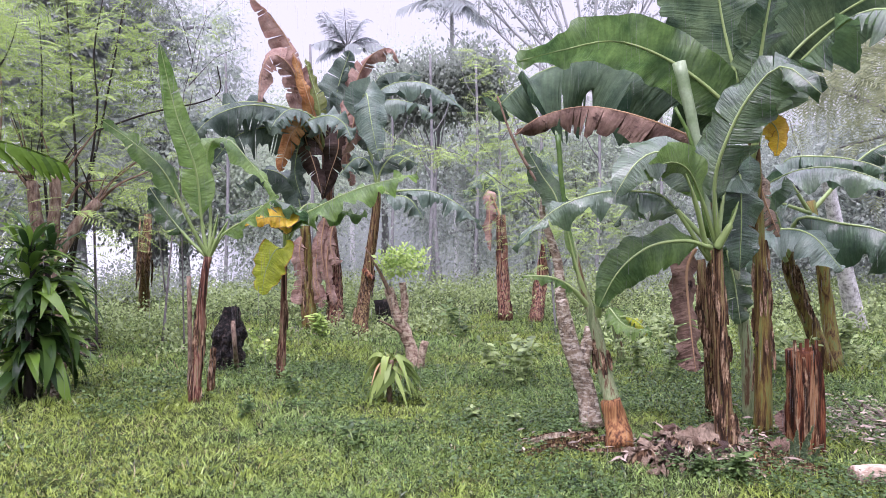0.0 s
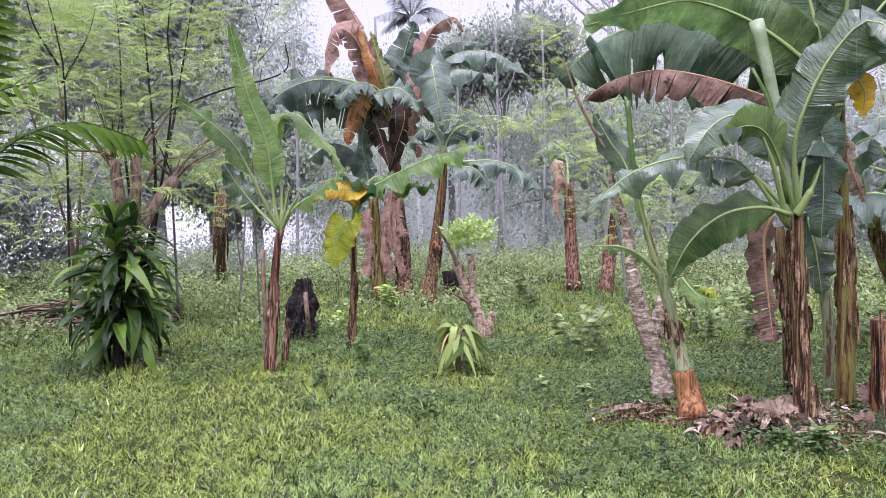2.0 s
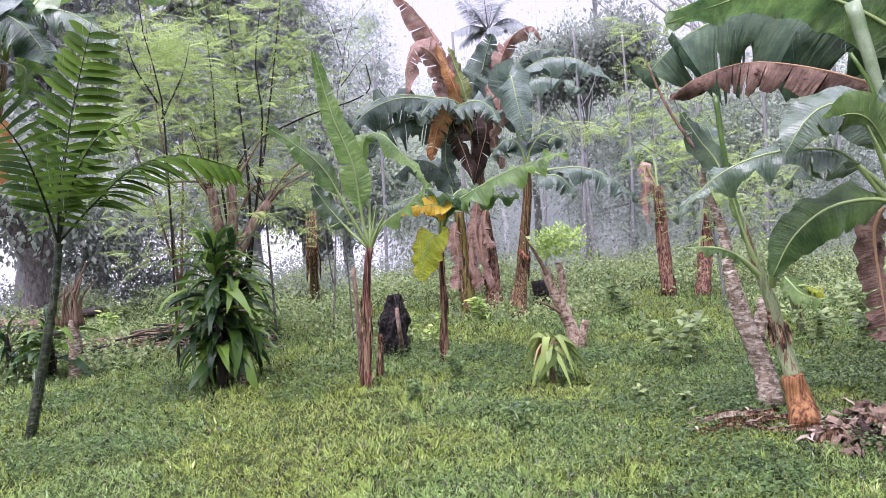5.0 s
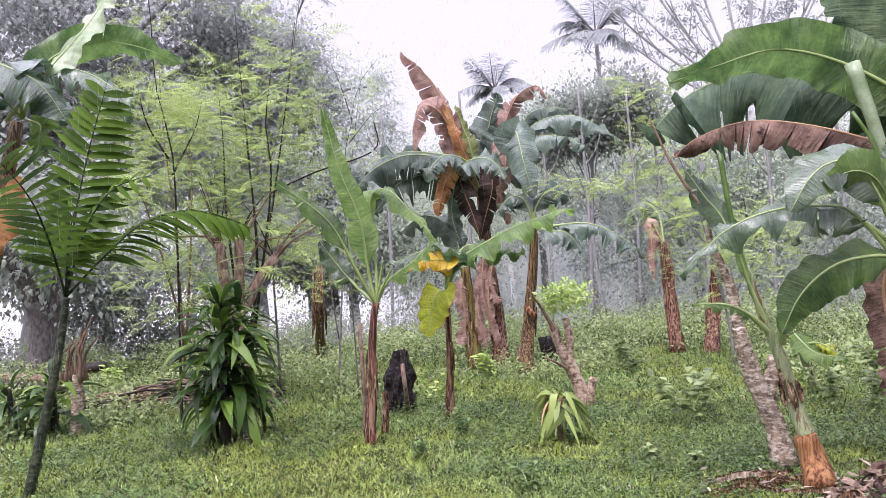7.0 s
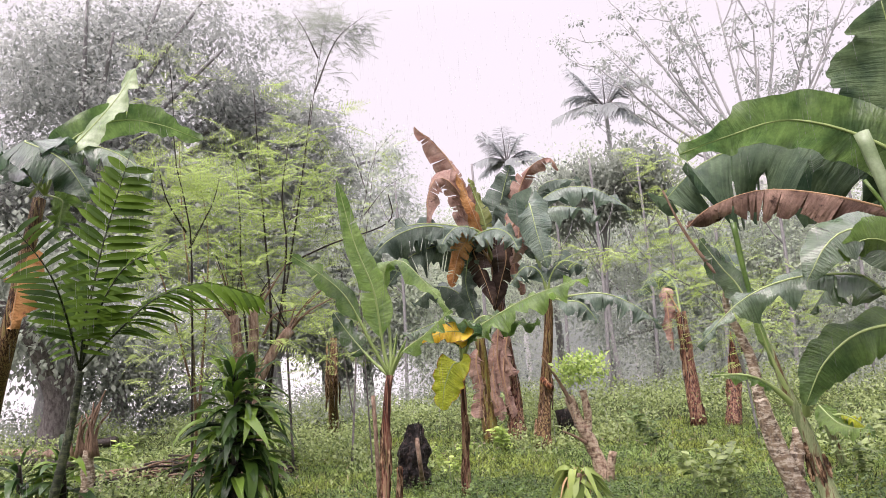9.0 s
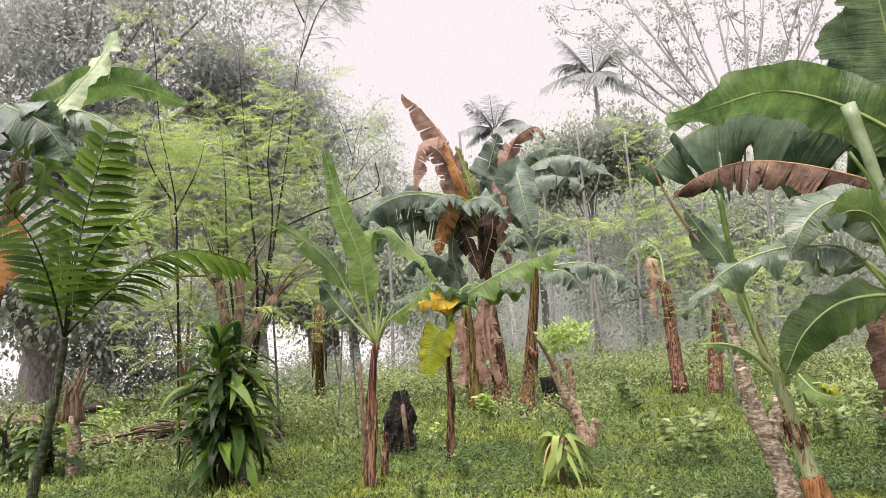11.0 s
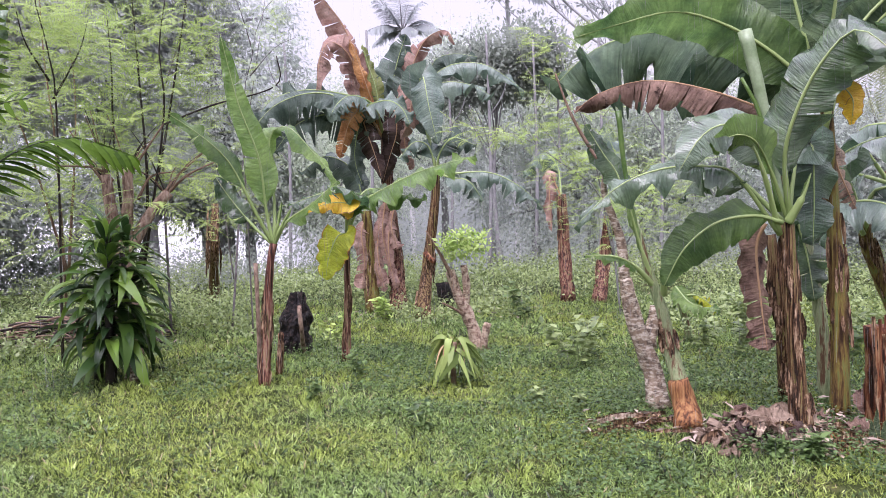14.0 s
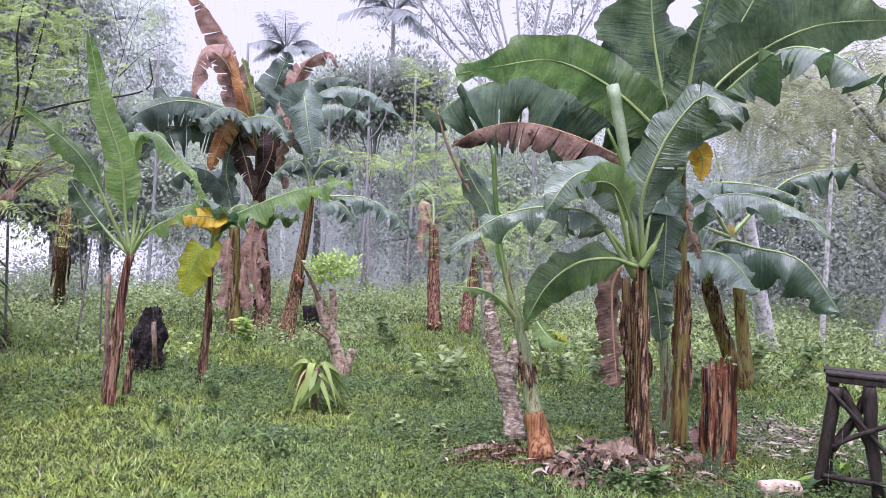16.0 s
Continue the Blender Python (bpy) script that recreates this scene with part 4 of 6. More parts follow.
limb("stump", st, [(-0.97, 12.17, 0.0), (-0.95, 11.96, 0.26), (-0.97, 11.96, 0.49)], 0.2, 0.15, CHAR, 8, 14, 0.4, 19)

st = thing("banana_stump", (2.59, 5.22, 0.0), "thick red-brown cut banana stump beside the clump", "stump", "")
limb("stump", st, [(2.59, 5.22, 0.0), (2.57, 5.20, 0.40), (2.56, 5.20, 0.73)], 0.104, 0.095, CUT, 14, 18, 0.3, 20)
for k in range(9):
    x = -0.088 + 0.022 * k
    b, t = Vector((2.59, 5.22, 0.0)), Vector((2.56, 5.20, 0.78))
    strip(st, [t + Vector((x, -0.09, (0.03, -0.05, 0.01, -0.09, 0.04, -0.02, 0.0)[k % 7])), (b + t) / 2 + Vector((x, -0.115, 0)), b + Vector((x * 1.05, -0.125, 0.02))], 0.045, CUT if k % 3 else SHEATH, 300 + k)

# ---------------------------------------------------------------- pruned little tree with a lime tuft
tr = thing("pruned_tree", (-0.30, 8.34, 0.0), "small pruned tree with stubs and a tuft of lime-green leaves", "tree")
B = (-0.30, 8.34, 0.0)
limb("trunk", tr, [B, (-0.40, 8.39, 0.35), (-0.52, 8.38, 0.61), (-0.63, 8.38, 0.94)], 0.08, 0.05, TANBARK, 16, 12, 0.35, 21, 0.3)
limb("limb", tr, [(-0.47, 8.39, 0.48), (-0.44, 8.39, 0.74), (-0.47, 8.39, 1.00)], 0.045, 0.04, TANBARK, 8, 9, 0.3, 22)
limb("limb", tr, [(-0.56, 8.38, 0.78), (-0.73, 8.27, 1.15), (-0.88, 8.25, 1.41)], 0.03, 0.008, TWIG, 8, 7, 0.2, 23)
limb("limb", tr, [(-0.42, 8.39, 0.38), (-0.57, 8.28, 0.50), (-0.71, 8.17, 0.59)], 0.022, 0.01, TWIG, 6, 6, 0.2, 24)
limb("stub", tr, [(-0.27, 8.20, 0.03), (-0.23, 8.20, 0.22), (-0.20, 8.20, 0.35)], 0.045, 0.045, TANBARK, 6, 10, 0.3, 25)
limb("stub", tr, [(-0.25, 8.30, 0.04), (-0.15, 8.20, -0.07), (-0.10, 8.10, -0.17)], 0.02, 0.012, TWIG, 6, 6, 0.2, 26)

# ---------------------------------------------------------------- far bananas behind the lawn
FARB = "far bananas"
plant = thing("banana_plant", (-1.77, 12.02, 0.0), "tall old banana plant with dead rust-red and pink leaves on top", "banana plant", FARB)
line = [(-1.77, 12.02, 0.0), (-1.86, 12.36, 0.94), (-1.92, 12.25, 1.89), (-1.95, 12.25, 2.94)]
limb("pseudostem", plant, line, 0.13, 0.09, REDSTEM, 20, 12, 0.2, 31, 0.15)
sheaths(plant, line, 0.13, 0.09, 14, 131, 0.1, 0.8, None, 0.7)
K = (-1.97, 12.24, 2.89)
leaf(plant, [K, (-2.18, 12.11, 3.68), (-2.36, 11.97, 4.32), (-2.58, 11.92, 4.80), (-2.80, 11.77, 5.09), (-3.08, 11.70, 5.37)], 0.5, (0.3, -0.95, 0.1), 24, 0.1, 0.06, 10, PALEPINK, 101, 0.02, sides=(1.5, 0.3), ribmat=DRYRIB, name="dry_leaf", label="dead rust-red leaf standing up, torn")
leaf(plant, [K, (-2.24, 11.99, 3.62), (-2.43, 11.75, 4.23), (-2.70, 11.59, 4.41), (-2.86, 11.55, 4.15), (-2.93, 11.53, 3.58)], 0.5, (-0.2, -0.8, 0.4), 35, 0.3, 0.06, 8, PALEPINK, 102, 0.015, ribmat=DRYRIB, name="dry_leaf")
leaf(plant, [K, (-2.05, 12.03, 3.70), (-2.16, 12.01, 4.09), (-2.25, 11.99, 4.45)], 0.3, (0.3, -0.95, 0.1), 14, 0.1, 0.03, 3, OLIVELEAF, 103, 0.018)
leaf(plant, [K, (-2.13, 11.71, 3.66), (-2.28, 11.68, 4.12), (-2.40, 11.66, 4.45)], 0.26, (0.5, -0.8, 0.3), 20, 0.1, 0.05, 5, RUST, 113, 0.012, ribmat=DRYRIB, name="dry_leaf", label="orange dying leaf")
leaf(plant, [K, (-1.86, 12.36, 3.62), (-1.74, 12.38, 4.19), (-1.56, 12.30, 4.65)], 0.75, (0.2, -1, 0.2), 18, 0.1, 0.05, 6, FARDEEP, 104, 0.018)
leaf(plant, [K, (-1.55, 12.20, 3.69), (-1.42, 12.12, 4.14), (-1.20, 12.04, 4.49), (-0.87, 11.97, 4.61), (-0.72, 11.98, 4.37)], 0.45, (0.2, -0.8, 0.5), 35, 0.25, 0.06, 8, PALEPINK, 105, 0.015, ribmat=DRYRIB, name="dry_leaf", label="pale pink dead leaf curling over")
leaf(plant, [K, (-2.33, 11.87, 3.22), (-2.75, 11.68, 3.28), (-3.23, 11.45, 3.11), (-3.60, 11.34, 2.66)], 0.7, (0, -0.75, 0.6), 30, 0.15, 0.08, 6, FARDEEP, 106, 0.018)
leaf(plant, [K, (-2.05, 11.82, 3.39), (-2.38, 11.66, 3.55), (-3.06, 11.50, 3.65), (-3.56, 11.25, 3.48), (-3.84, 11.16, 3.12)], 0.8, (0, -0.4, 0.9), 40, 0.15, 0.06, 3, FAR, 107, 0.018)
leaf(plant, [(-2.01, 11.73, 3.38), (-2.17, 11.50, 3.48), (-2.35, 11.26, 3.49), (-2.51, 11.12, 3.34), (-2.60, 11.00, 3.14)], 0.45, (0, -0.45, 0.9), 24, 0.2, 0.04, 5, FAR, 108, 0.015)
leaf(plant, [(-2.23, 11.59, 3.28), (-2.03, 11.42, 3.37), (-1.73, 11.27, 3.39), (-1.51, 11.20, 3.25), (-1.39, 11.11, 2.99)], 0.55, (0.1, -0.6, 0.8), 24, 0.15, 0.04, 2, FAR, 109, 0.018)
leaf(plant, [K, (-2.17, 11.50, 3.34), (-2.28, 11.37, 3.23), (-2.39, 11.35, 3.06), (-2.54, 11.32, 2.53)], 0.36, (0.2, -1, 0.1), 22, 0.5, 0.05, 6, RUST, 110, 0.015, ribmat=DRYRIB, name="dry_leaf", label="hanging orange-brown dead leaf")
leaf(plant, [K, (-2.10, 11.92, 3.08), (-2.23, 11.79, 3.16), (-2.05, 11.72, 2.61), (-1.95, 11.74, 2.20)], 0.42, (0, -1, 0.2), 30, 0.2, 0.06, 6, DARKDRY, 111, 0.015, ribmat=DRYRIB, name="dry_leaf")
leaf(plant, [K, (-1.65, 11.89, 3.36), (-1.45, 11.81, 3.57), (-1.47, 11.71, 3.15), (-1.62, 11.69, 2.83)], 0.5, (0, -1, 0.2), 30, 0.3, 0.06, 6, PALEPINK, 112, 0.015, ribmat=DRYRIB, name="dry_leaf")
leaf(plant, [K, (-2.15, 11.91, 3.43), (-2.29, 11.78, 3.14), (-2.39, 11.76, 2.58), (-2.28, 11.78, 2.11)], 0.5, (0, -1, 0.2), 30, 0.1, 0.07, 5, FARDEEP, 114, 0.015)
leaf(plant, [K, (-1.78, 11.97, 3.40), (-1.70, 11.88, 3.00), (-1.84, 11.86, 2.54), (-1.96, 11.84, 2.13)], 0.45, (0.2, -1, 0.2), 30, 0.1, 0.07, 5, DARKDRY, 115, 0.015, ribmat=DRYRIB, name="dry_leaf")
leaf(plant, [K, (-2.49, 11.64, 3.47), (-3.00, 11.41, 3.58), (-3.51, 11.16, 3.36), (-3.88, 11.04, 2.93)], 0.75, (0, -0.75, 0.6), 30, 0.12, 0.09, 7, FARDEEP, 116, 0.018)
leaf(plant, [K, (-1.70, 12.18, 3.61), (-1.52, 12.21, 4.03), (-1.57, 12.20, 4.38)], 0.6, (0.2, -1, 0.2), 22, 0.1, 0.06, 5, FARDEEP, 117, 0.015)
for k, (x, top, low) in enumerate(((-2.03, 1.70, 0.35), (-1.94, 1.89, 0.77), (-1.85, 1.70, 0.39), (-2.07, 1.05, 0.49), (-1.79, 1.79, 1.05), (-1.53, 3.28, 2.35))):
    leaf(plant, [(x, 12.0, top), (x - 0.05, 11.9, (top + low) / 2), (x + 0.05, 11.9, low)], 0.24, (0.2, -1, 0), 40, 0.02, 0.05, 4, PALEPINK, 120 + k, 0.012,
         ribmat=DRYRIB, name="dry_leaf", tip=0.1)

plant = thing("banana_plant", (-2.18, 11.88, 0.0), "old banana plant with a yellow-green streaked pseudostem", "banana plant", FARB)
line = [(-2.18, 11.88, 0.0), (-2.23, 11.99, 0.77), (-2.27, 11.99, 1.70)]
limb("pseudostem", plant, line, 0.12, 0.08, OLIVE, 14, 12, 0.25, 32, 0.15)
sheaths(plant, line, 0.12, 0.08, 9, 141, 0.2, 0.9, None, 0.6)
leaf(plant, [(-2.27, 11.99, 1.61), (-2.34, 11.87, 1.33), (-2.30, 11.88, 0.87), (-2.36, 11.87, 0.41)], 0.35, (0.1, -1, 0), 30, 0.02, 0.05, 8, PALEPINK, 130, 0.012, ribmat=DRYRIB, name="dry_leaf", tip=0.1)
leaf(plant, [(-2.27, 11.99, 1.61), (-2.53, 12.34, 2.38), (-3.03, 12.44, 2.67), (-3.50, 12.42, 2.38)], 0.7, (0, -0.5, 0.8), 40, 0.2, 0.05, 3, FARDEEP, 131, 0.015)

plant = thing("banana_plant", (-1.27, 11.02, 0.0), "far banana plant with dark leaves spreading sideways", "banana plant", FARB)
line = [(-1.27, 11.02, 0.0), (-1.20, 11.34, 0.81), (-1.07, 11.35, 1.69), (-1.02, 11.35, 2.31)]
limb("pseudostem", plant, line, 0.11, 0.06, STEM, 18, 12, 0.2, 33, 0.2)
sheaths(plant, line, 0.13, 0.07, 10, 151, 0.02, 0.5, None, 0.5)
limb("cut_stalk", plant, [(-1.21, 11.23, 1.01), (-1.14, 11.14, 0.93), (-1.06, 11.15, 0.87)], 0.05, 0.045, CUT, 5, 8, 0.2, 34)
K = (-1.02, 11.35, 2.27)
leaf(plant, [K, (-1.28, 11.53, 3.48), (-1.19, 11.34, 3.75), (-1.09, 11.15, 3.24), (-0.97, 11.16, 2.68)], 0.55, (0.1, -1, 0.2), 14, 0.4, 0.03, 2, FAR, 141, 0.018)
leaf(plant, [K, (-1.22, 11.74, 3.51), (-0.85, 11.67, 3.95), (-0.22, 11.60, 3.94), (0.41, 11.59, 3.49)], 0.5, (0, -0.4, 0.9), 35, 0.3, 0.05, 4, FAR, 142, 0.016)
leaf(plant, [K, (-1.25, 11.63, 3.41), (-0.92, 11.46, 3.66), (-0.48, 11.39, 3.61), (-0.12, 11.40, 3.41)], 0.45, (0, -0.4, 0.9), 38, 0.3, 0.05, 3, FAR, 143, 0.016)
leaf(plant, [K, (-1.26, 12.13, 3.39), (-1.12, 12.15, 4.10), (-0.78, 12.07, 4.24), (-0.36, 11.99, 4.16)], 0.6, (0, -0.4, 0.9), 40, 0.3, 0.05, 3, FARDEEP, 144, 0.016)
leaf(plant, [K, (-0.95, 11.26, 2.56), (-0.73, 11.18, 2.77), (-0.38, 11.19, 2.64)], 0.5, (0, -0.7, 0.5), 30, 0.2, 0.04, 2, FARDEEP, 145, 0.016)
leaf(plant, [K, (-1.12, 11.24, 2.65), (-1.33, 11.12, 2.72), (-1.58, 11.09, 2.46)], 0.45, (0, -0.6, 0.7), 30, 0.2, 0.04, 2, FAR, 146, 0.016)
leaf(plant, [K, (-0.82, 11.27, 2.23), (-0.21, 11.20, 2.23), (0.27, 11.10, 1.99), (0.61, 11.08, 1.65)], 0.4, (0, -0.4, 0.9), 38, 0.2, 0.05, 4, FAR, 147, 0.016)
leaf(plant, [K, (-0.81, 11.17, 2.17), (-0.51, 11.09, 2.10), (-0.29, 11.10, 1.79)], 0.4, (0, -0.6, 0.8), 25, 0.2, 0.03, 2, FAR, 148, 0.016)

plant = thing("banana_plant", (1.11, 12.96, 0.0), "far old banana stem with dangling dead leaves", "banana plant", FARB)
line = [(1.11, 12.96, 0.0), (1.09, 13.26, 1.00), (1.05, 13.26, 1.92)]
limb("pseudostem", plant, line, 0.13, 0.08, REDSTEM, 14, 10, 0.25, 35, 0.15)
sheaths(plant, line, 0.13, 0.08, 9, 161)
leaf(plant, [(1.05, 13.26, 1.87), (0.86, 13.27, 2.28), (0.84, 13.17, 1.77), (0.86, 13.17, 1.26)], 0.3, (0, -1, 0.2), 35, 0.2, 0.05, 5, PALEPINK, 151, 0.012, ribmat=DRYRIB, name="dry_leaf")
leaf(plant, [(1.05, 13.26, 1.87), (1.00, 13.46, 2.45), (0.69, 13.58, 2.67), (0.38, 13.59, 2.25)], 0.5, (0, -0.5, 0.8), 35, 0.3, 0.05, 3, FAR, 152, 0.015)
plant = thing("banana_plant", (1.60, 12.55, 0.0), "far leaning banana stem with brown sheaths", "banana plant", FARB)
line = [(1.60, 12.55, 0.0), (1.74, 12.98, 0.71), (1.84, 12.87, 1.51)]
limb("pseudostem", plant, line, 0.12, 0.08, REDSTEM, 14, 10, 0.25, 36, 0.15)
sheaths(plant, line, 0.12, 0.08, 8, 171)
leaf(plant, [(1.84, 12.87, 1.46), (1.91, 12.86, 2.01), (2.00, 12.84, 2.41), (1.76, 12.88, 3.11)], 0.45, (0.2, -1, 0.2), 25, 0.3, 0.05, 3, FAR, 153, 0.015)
plant = thing("banana_plant", (-5.71, 13.86, 0.0), "distant banana plant with a shaggy dead skirt", "banana plant", FARB)
line = [(-5.71, 13.86, 0.0), (-5.30, 12.96, 1.01), (-5.26, 12.98, 1.92)]
limb("pseudostem", plant, line, 0.1, 0.07, STEM, 14, 10, 0.25, 37, 0.15)
sheaths(plant, line, 0.12, 0.12, 22, 181, 0.6, 1.0, None, 0.6)

# ---------------------------------------------------------------- strap-leaved shrub and its neighbours
def strap_leaf_mesh(name, length, width, droop, seed, material):
    rnd = random.Random(seed)
    verts, faces, n = [], [], 9
    for k in range(n + 1):
        s = k / n
        a = droop * s * s
        x = length * (s - 0.25 * droop * s ** 3 * 0.6)
        z = length * (0.45 * s - droop * 0.62 * s * s)
        w = width * 0.5 * math.sin(math.pi * min(1, (s * 0.97 + 0.03)) ** 0.8) ** 0.8
        for v in (-1, 0, 1):
            verts.append((x, w * v, z + abs(v) * w * 0.35))
    for k in range(n):
        for j in (0, 1):
            i = 3 * k + j
            faces.append((i, i + 1, i + 4, i + 3))
    me = bpy.data.meshes.new(name)
    me.from_pydata(verts, [], faces)
    me.materials.append(material)
    me.polygons.foreach_set("use_smooth", [True] * len(me.polygons))
    return me


STRAPS = [strap_leaf_mesh("leaf", 0.5 + 0.06 * (k % 3), 0.098 + 0.02 * (k % 2), 0.8 + 0.3 * (k % 4), k, STRAPLIGHT if k % 3 == 1 else STRAP) for k in range(9)]


def strap_plant(name, base, height, reach, count, label, seed, low=0.15, scale=1.0, trunk=0.05, stems=((0, 0),), lean=0.0):
    """Cane stems ringed with long strap leaves: upright at the tips, arching below, hanging near the ground."""
    rnd = random.Random(seed)
    t = thing(name, base, label, "shrub")
    b = Vector(base)
    for k, (x, y) in enumerate(stems):
        limb("stem", t, [b + Vector((x, y, 0)), b + Vector((x * 0.8 + 0.02, y, height * 0.4)), b + Vector((x * 0.5 + lean, y, height * (0.82 - 0.12 * k)))], trunk, trunk * 0.5, WETWOOD, 10, 8, 0.2, seed + k)
    for k in range(count):
        s = low + (1 - low) * (k + rnd.random()) / count
        x, y = stems[k % len(stems)]
        a = rnd.uniform(0, 2 * math.pi)
        rise = 55 * max(0, s - 0.72) / 0.28 - 32 * max(0, 0.5 - s) / 0.5
        size = scale * rnd.uniform(0.75, 1.25) * (1.0 - 0.42 * max(0, s - 0.6) / 0.4) * reach
        ob = new("leaf", STRAPS[rnd.randrange(len(STRAPS))])
        ob.parent = t
        ob.matrix_basis = pose(x * 0.8 + lean * s + 0.04 * math.cos(a), y + 0.04 * math.sin(a), height * s * 0.82, rnd.uniform(-20, 20), -rise + rnd.uniform(-14, 14), math.degrees(a)) @ Matrix.Scale(size, 4)
    return t


shrub = strap_plant("strap_leaved_shrub", (-3.90, 6.86, 0.0), 1.86, 0.98, 240, "tall shrub of drooping glossy strap leaves on the lawn", 5, 0.2, trunk=0.05, stems=((0, 0), (0.17, 0.08), (-0.17, 0.05), (0.05, -0.12)), lean=0.03)
limb("stub", shrub, [(-3.70, 6.92, 0.0), (-3.71, 6.93, 0.18), (-3.75, 6.94, 0.36)], 0.1, 0.075, BARK, 8, 10, 0.3, 6, 0.2)
strap_plant("strap_leaved_shrub", (-6.47, 7.44, 0.0), 0.8, 1.05, 38, "small strap-leaved shrub beside the palm", 6, 0.3)
strap_plant("strap_leaved_shrub", (-6.96, 7.33, 0.0), 0.7, 0.95, 26, "small strap-leaved shrub beside the palm", 8, 0.3)
wilt = thing("wilted_strap_plant", (-0.49, 6.66, 0.0), "wilted pale strap-leaved plant drooping over itself", "shrub")
B = Vector((-0.49, 6.66, 0.0))
limb("stem", wilt, [B, B + Vector((0, 0, 0.2)), B + Vector((0.02, 0, 0.4))], 0.03, 0.02, TWIG, 6, 7, 0.2, 4)
rnd = random.Random(14)
PALESTRAPS = [strap_leaf_mesh("leaf", 0.34 + 0.05 * (k % 3), 0.06 + 0.02 * (k % 2), 2.0 + 0.22 * (k % 4), k, PALESTRAP if k % 6 else DRYRIB) for k in range(12)]
for k in range(70):
    a = rnd.uniform(0, 2 * math.pi)
    ob = new("leaf", PALESTRAPS[k % 12])
    ob.parent = wilt
    ob.matrix_basis = pose(0.05 * math.cos(a), 0.04 * math.sin(a), rnd.uniform(0.22, 0.44), rnd.uniform(-25, 25), rnd.uniform(-30, 10), math.degrees(a)) @ Matrix.Diagonal((0.62, 1.0, 1.0, 1.0)) @ Matrix.Rotation(rnd.uniform(-0.9, 0.9), 4, "X") @ Matrix.Scale(rnd.uniform(0.5, 0.9), 4)

# ---------------------------------------------------------------- pollarded tree behind the shrub, feathery trees
SPRAYV, SPRAYF = [], []
for k in range(9):
    s = 0.15 + 0.85 * k / 8
    w = 0.3 * (1.1 - s) + 0.06
    for side in (-1, 1):
        i = len(SPRAYV)
        SPRAYV += [(s - 0.05, 0.0, -0.12 * s * s), (s + 0.03, side * w * 0.5, -0.12 * s * s + 0.02), (s + 0.08, side * w, -0.12 * s * s - 0.03), (s + 0.05, side * w * 0.4, -0.12 * s * s)]
        SPRAYF += [(i, i + 1, i + 3), (i + 1, i + 2, i + 3)]
SPRAY = (SPRAYV, SPRAYF)


def feathery_tree(name, base, label, stems, seed, material=None, r=0.03, sprays=420, size=0.5, bark=None, spread=0.45):
    """Thin stems with sprays of tiny leaflets along their upper halves."""
    rng = np.random.default_rng(seed)
    t = thing(name, base, label, "tree")
    pts, dirs = [], []
    for k, line in enumerate(stems):
        limb("stem", t, line, r * (1.0 if k else 1.3), r * 0.25, bark or TWIG, 14, 7, 0.15, seed + k)
        p = spline(line, 40)
        nodes = 13
        for q in range(nodes):
            s = min(1.0, 0.28 + 0.72 * (q + rng.random()) / nodes)
            c = np.array(p[int(s * 40)])
            lean = rng.uniform(0, 2 * math.pi)
            for w in range(sprays // len(stems) // nodes):
                a, reach = lean + rng.normal() * 1.3, spread * rng.random() ** 0.6 * (1.3 - 0.7 * s)
                d = np.array([math.cos(a), math.sin(a), 0.18 * rng.normal() + 0.15])
                pts.append(c + d * reach)
                dirs.append(d + rng.normal(size=3) * 0.3)
    pts, dirs = np.array(pts), np.array(dirs)
    nrm = np.array([0, 0, 1.0]) + rng.normal(size=pts.shape) * 0.4
    m = frames_of(pts, dirs, nrm, size * rng.uniform(0.5, 1.2, len(pts)), rng)
    scatter("crown", SPRAY, m, material or FEATHER, t, kind="stuff", origin=base)
    return t


tr = thing("pollarded_tree", (-4.43, 8.21, 0.0), "pollarded tree with thick brown stubs above the shrub", "tree")
B = (-4.43, 8.21, 0.0)
limb("trunk", tr, [B, (-4.44, 8.17, 0.97), (-4.45, 8.17, 1.38)], 0.16, 0.13, BROWNBARK, 10, 12, 0.3, 41, 0.2)
for k, line in enumerate(([(-4.47, 8.16, 1.25), (-4.54, 8.11, 1.81), (-4.57, 8.10, 2.15)], [(-4.43, 8.17, 1.24), (-4.32, 8.12, 1.86), (-4.32, 8.12, 2.21)], [(-4.36, 8.21, 1.31), (-4.15, 8.32, 1.71), (-3.97, 8.41, 1.94)])):
    limb("limb", tr, line, 0.075, 0.06, BROWNBARK, 8, 10, 0.25, 42 + k)
for k, line in enumerate(([(-3.97, 8.41, 1.94), (-3.73, 8.41, 2.14), (-3.43, 8.54, 2.30)], [(-4.10, 8.35, 1.78), (-3.89, 8.45, 2.12), (-3.52, 8.61, 2.49)], [(-4.30, 8.13, 2.14), (-4.07, 8.14, 2.46), (-3.86, 8.13, 2.72)],
                          [(-3.86, 8.13, 2.71), (-3.24, 8.07, 2.90), (-2.67, 8.07, 3.02), (-2.48, 8.13, 3.16), (-2.51, 8.12, 3.43)], [(-4.56, 8.10, 2.02), (-4.72, 8.01, 2.30), (-4.87, 7.92, 2.65)],
                          [(-4.28, 8.26, 1.86), (-4.14, 8.33, 2.13), (-3.89, 8.45, 2.19)], [(-4.50, 8.14, 2.08), (-4.67, 8.04, 2.23), (-5.05, 7.81, 2.25)])):
    limb("branch", tr, line, 0.02 if k != 3 else 0.013, 0.007, TWIG if k != 3 else WETWOOD, 24, 6, 0.2, 50 + k)

rnd = random.Random(44)
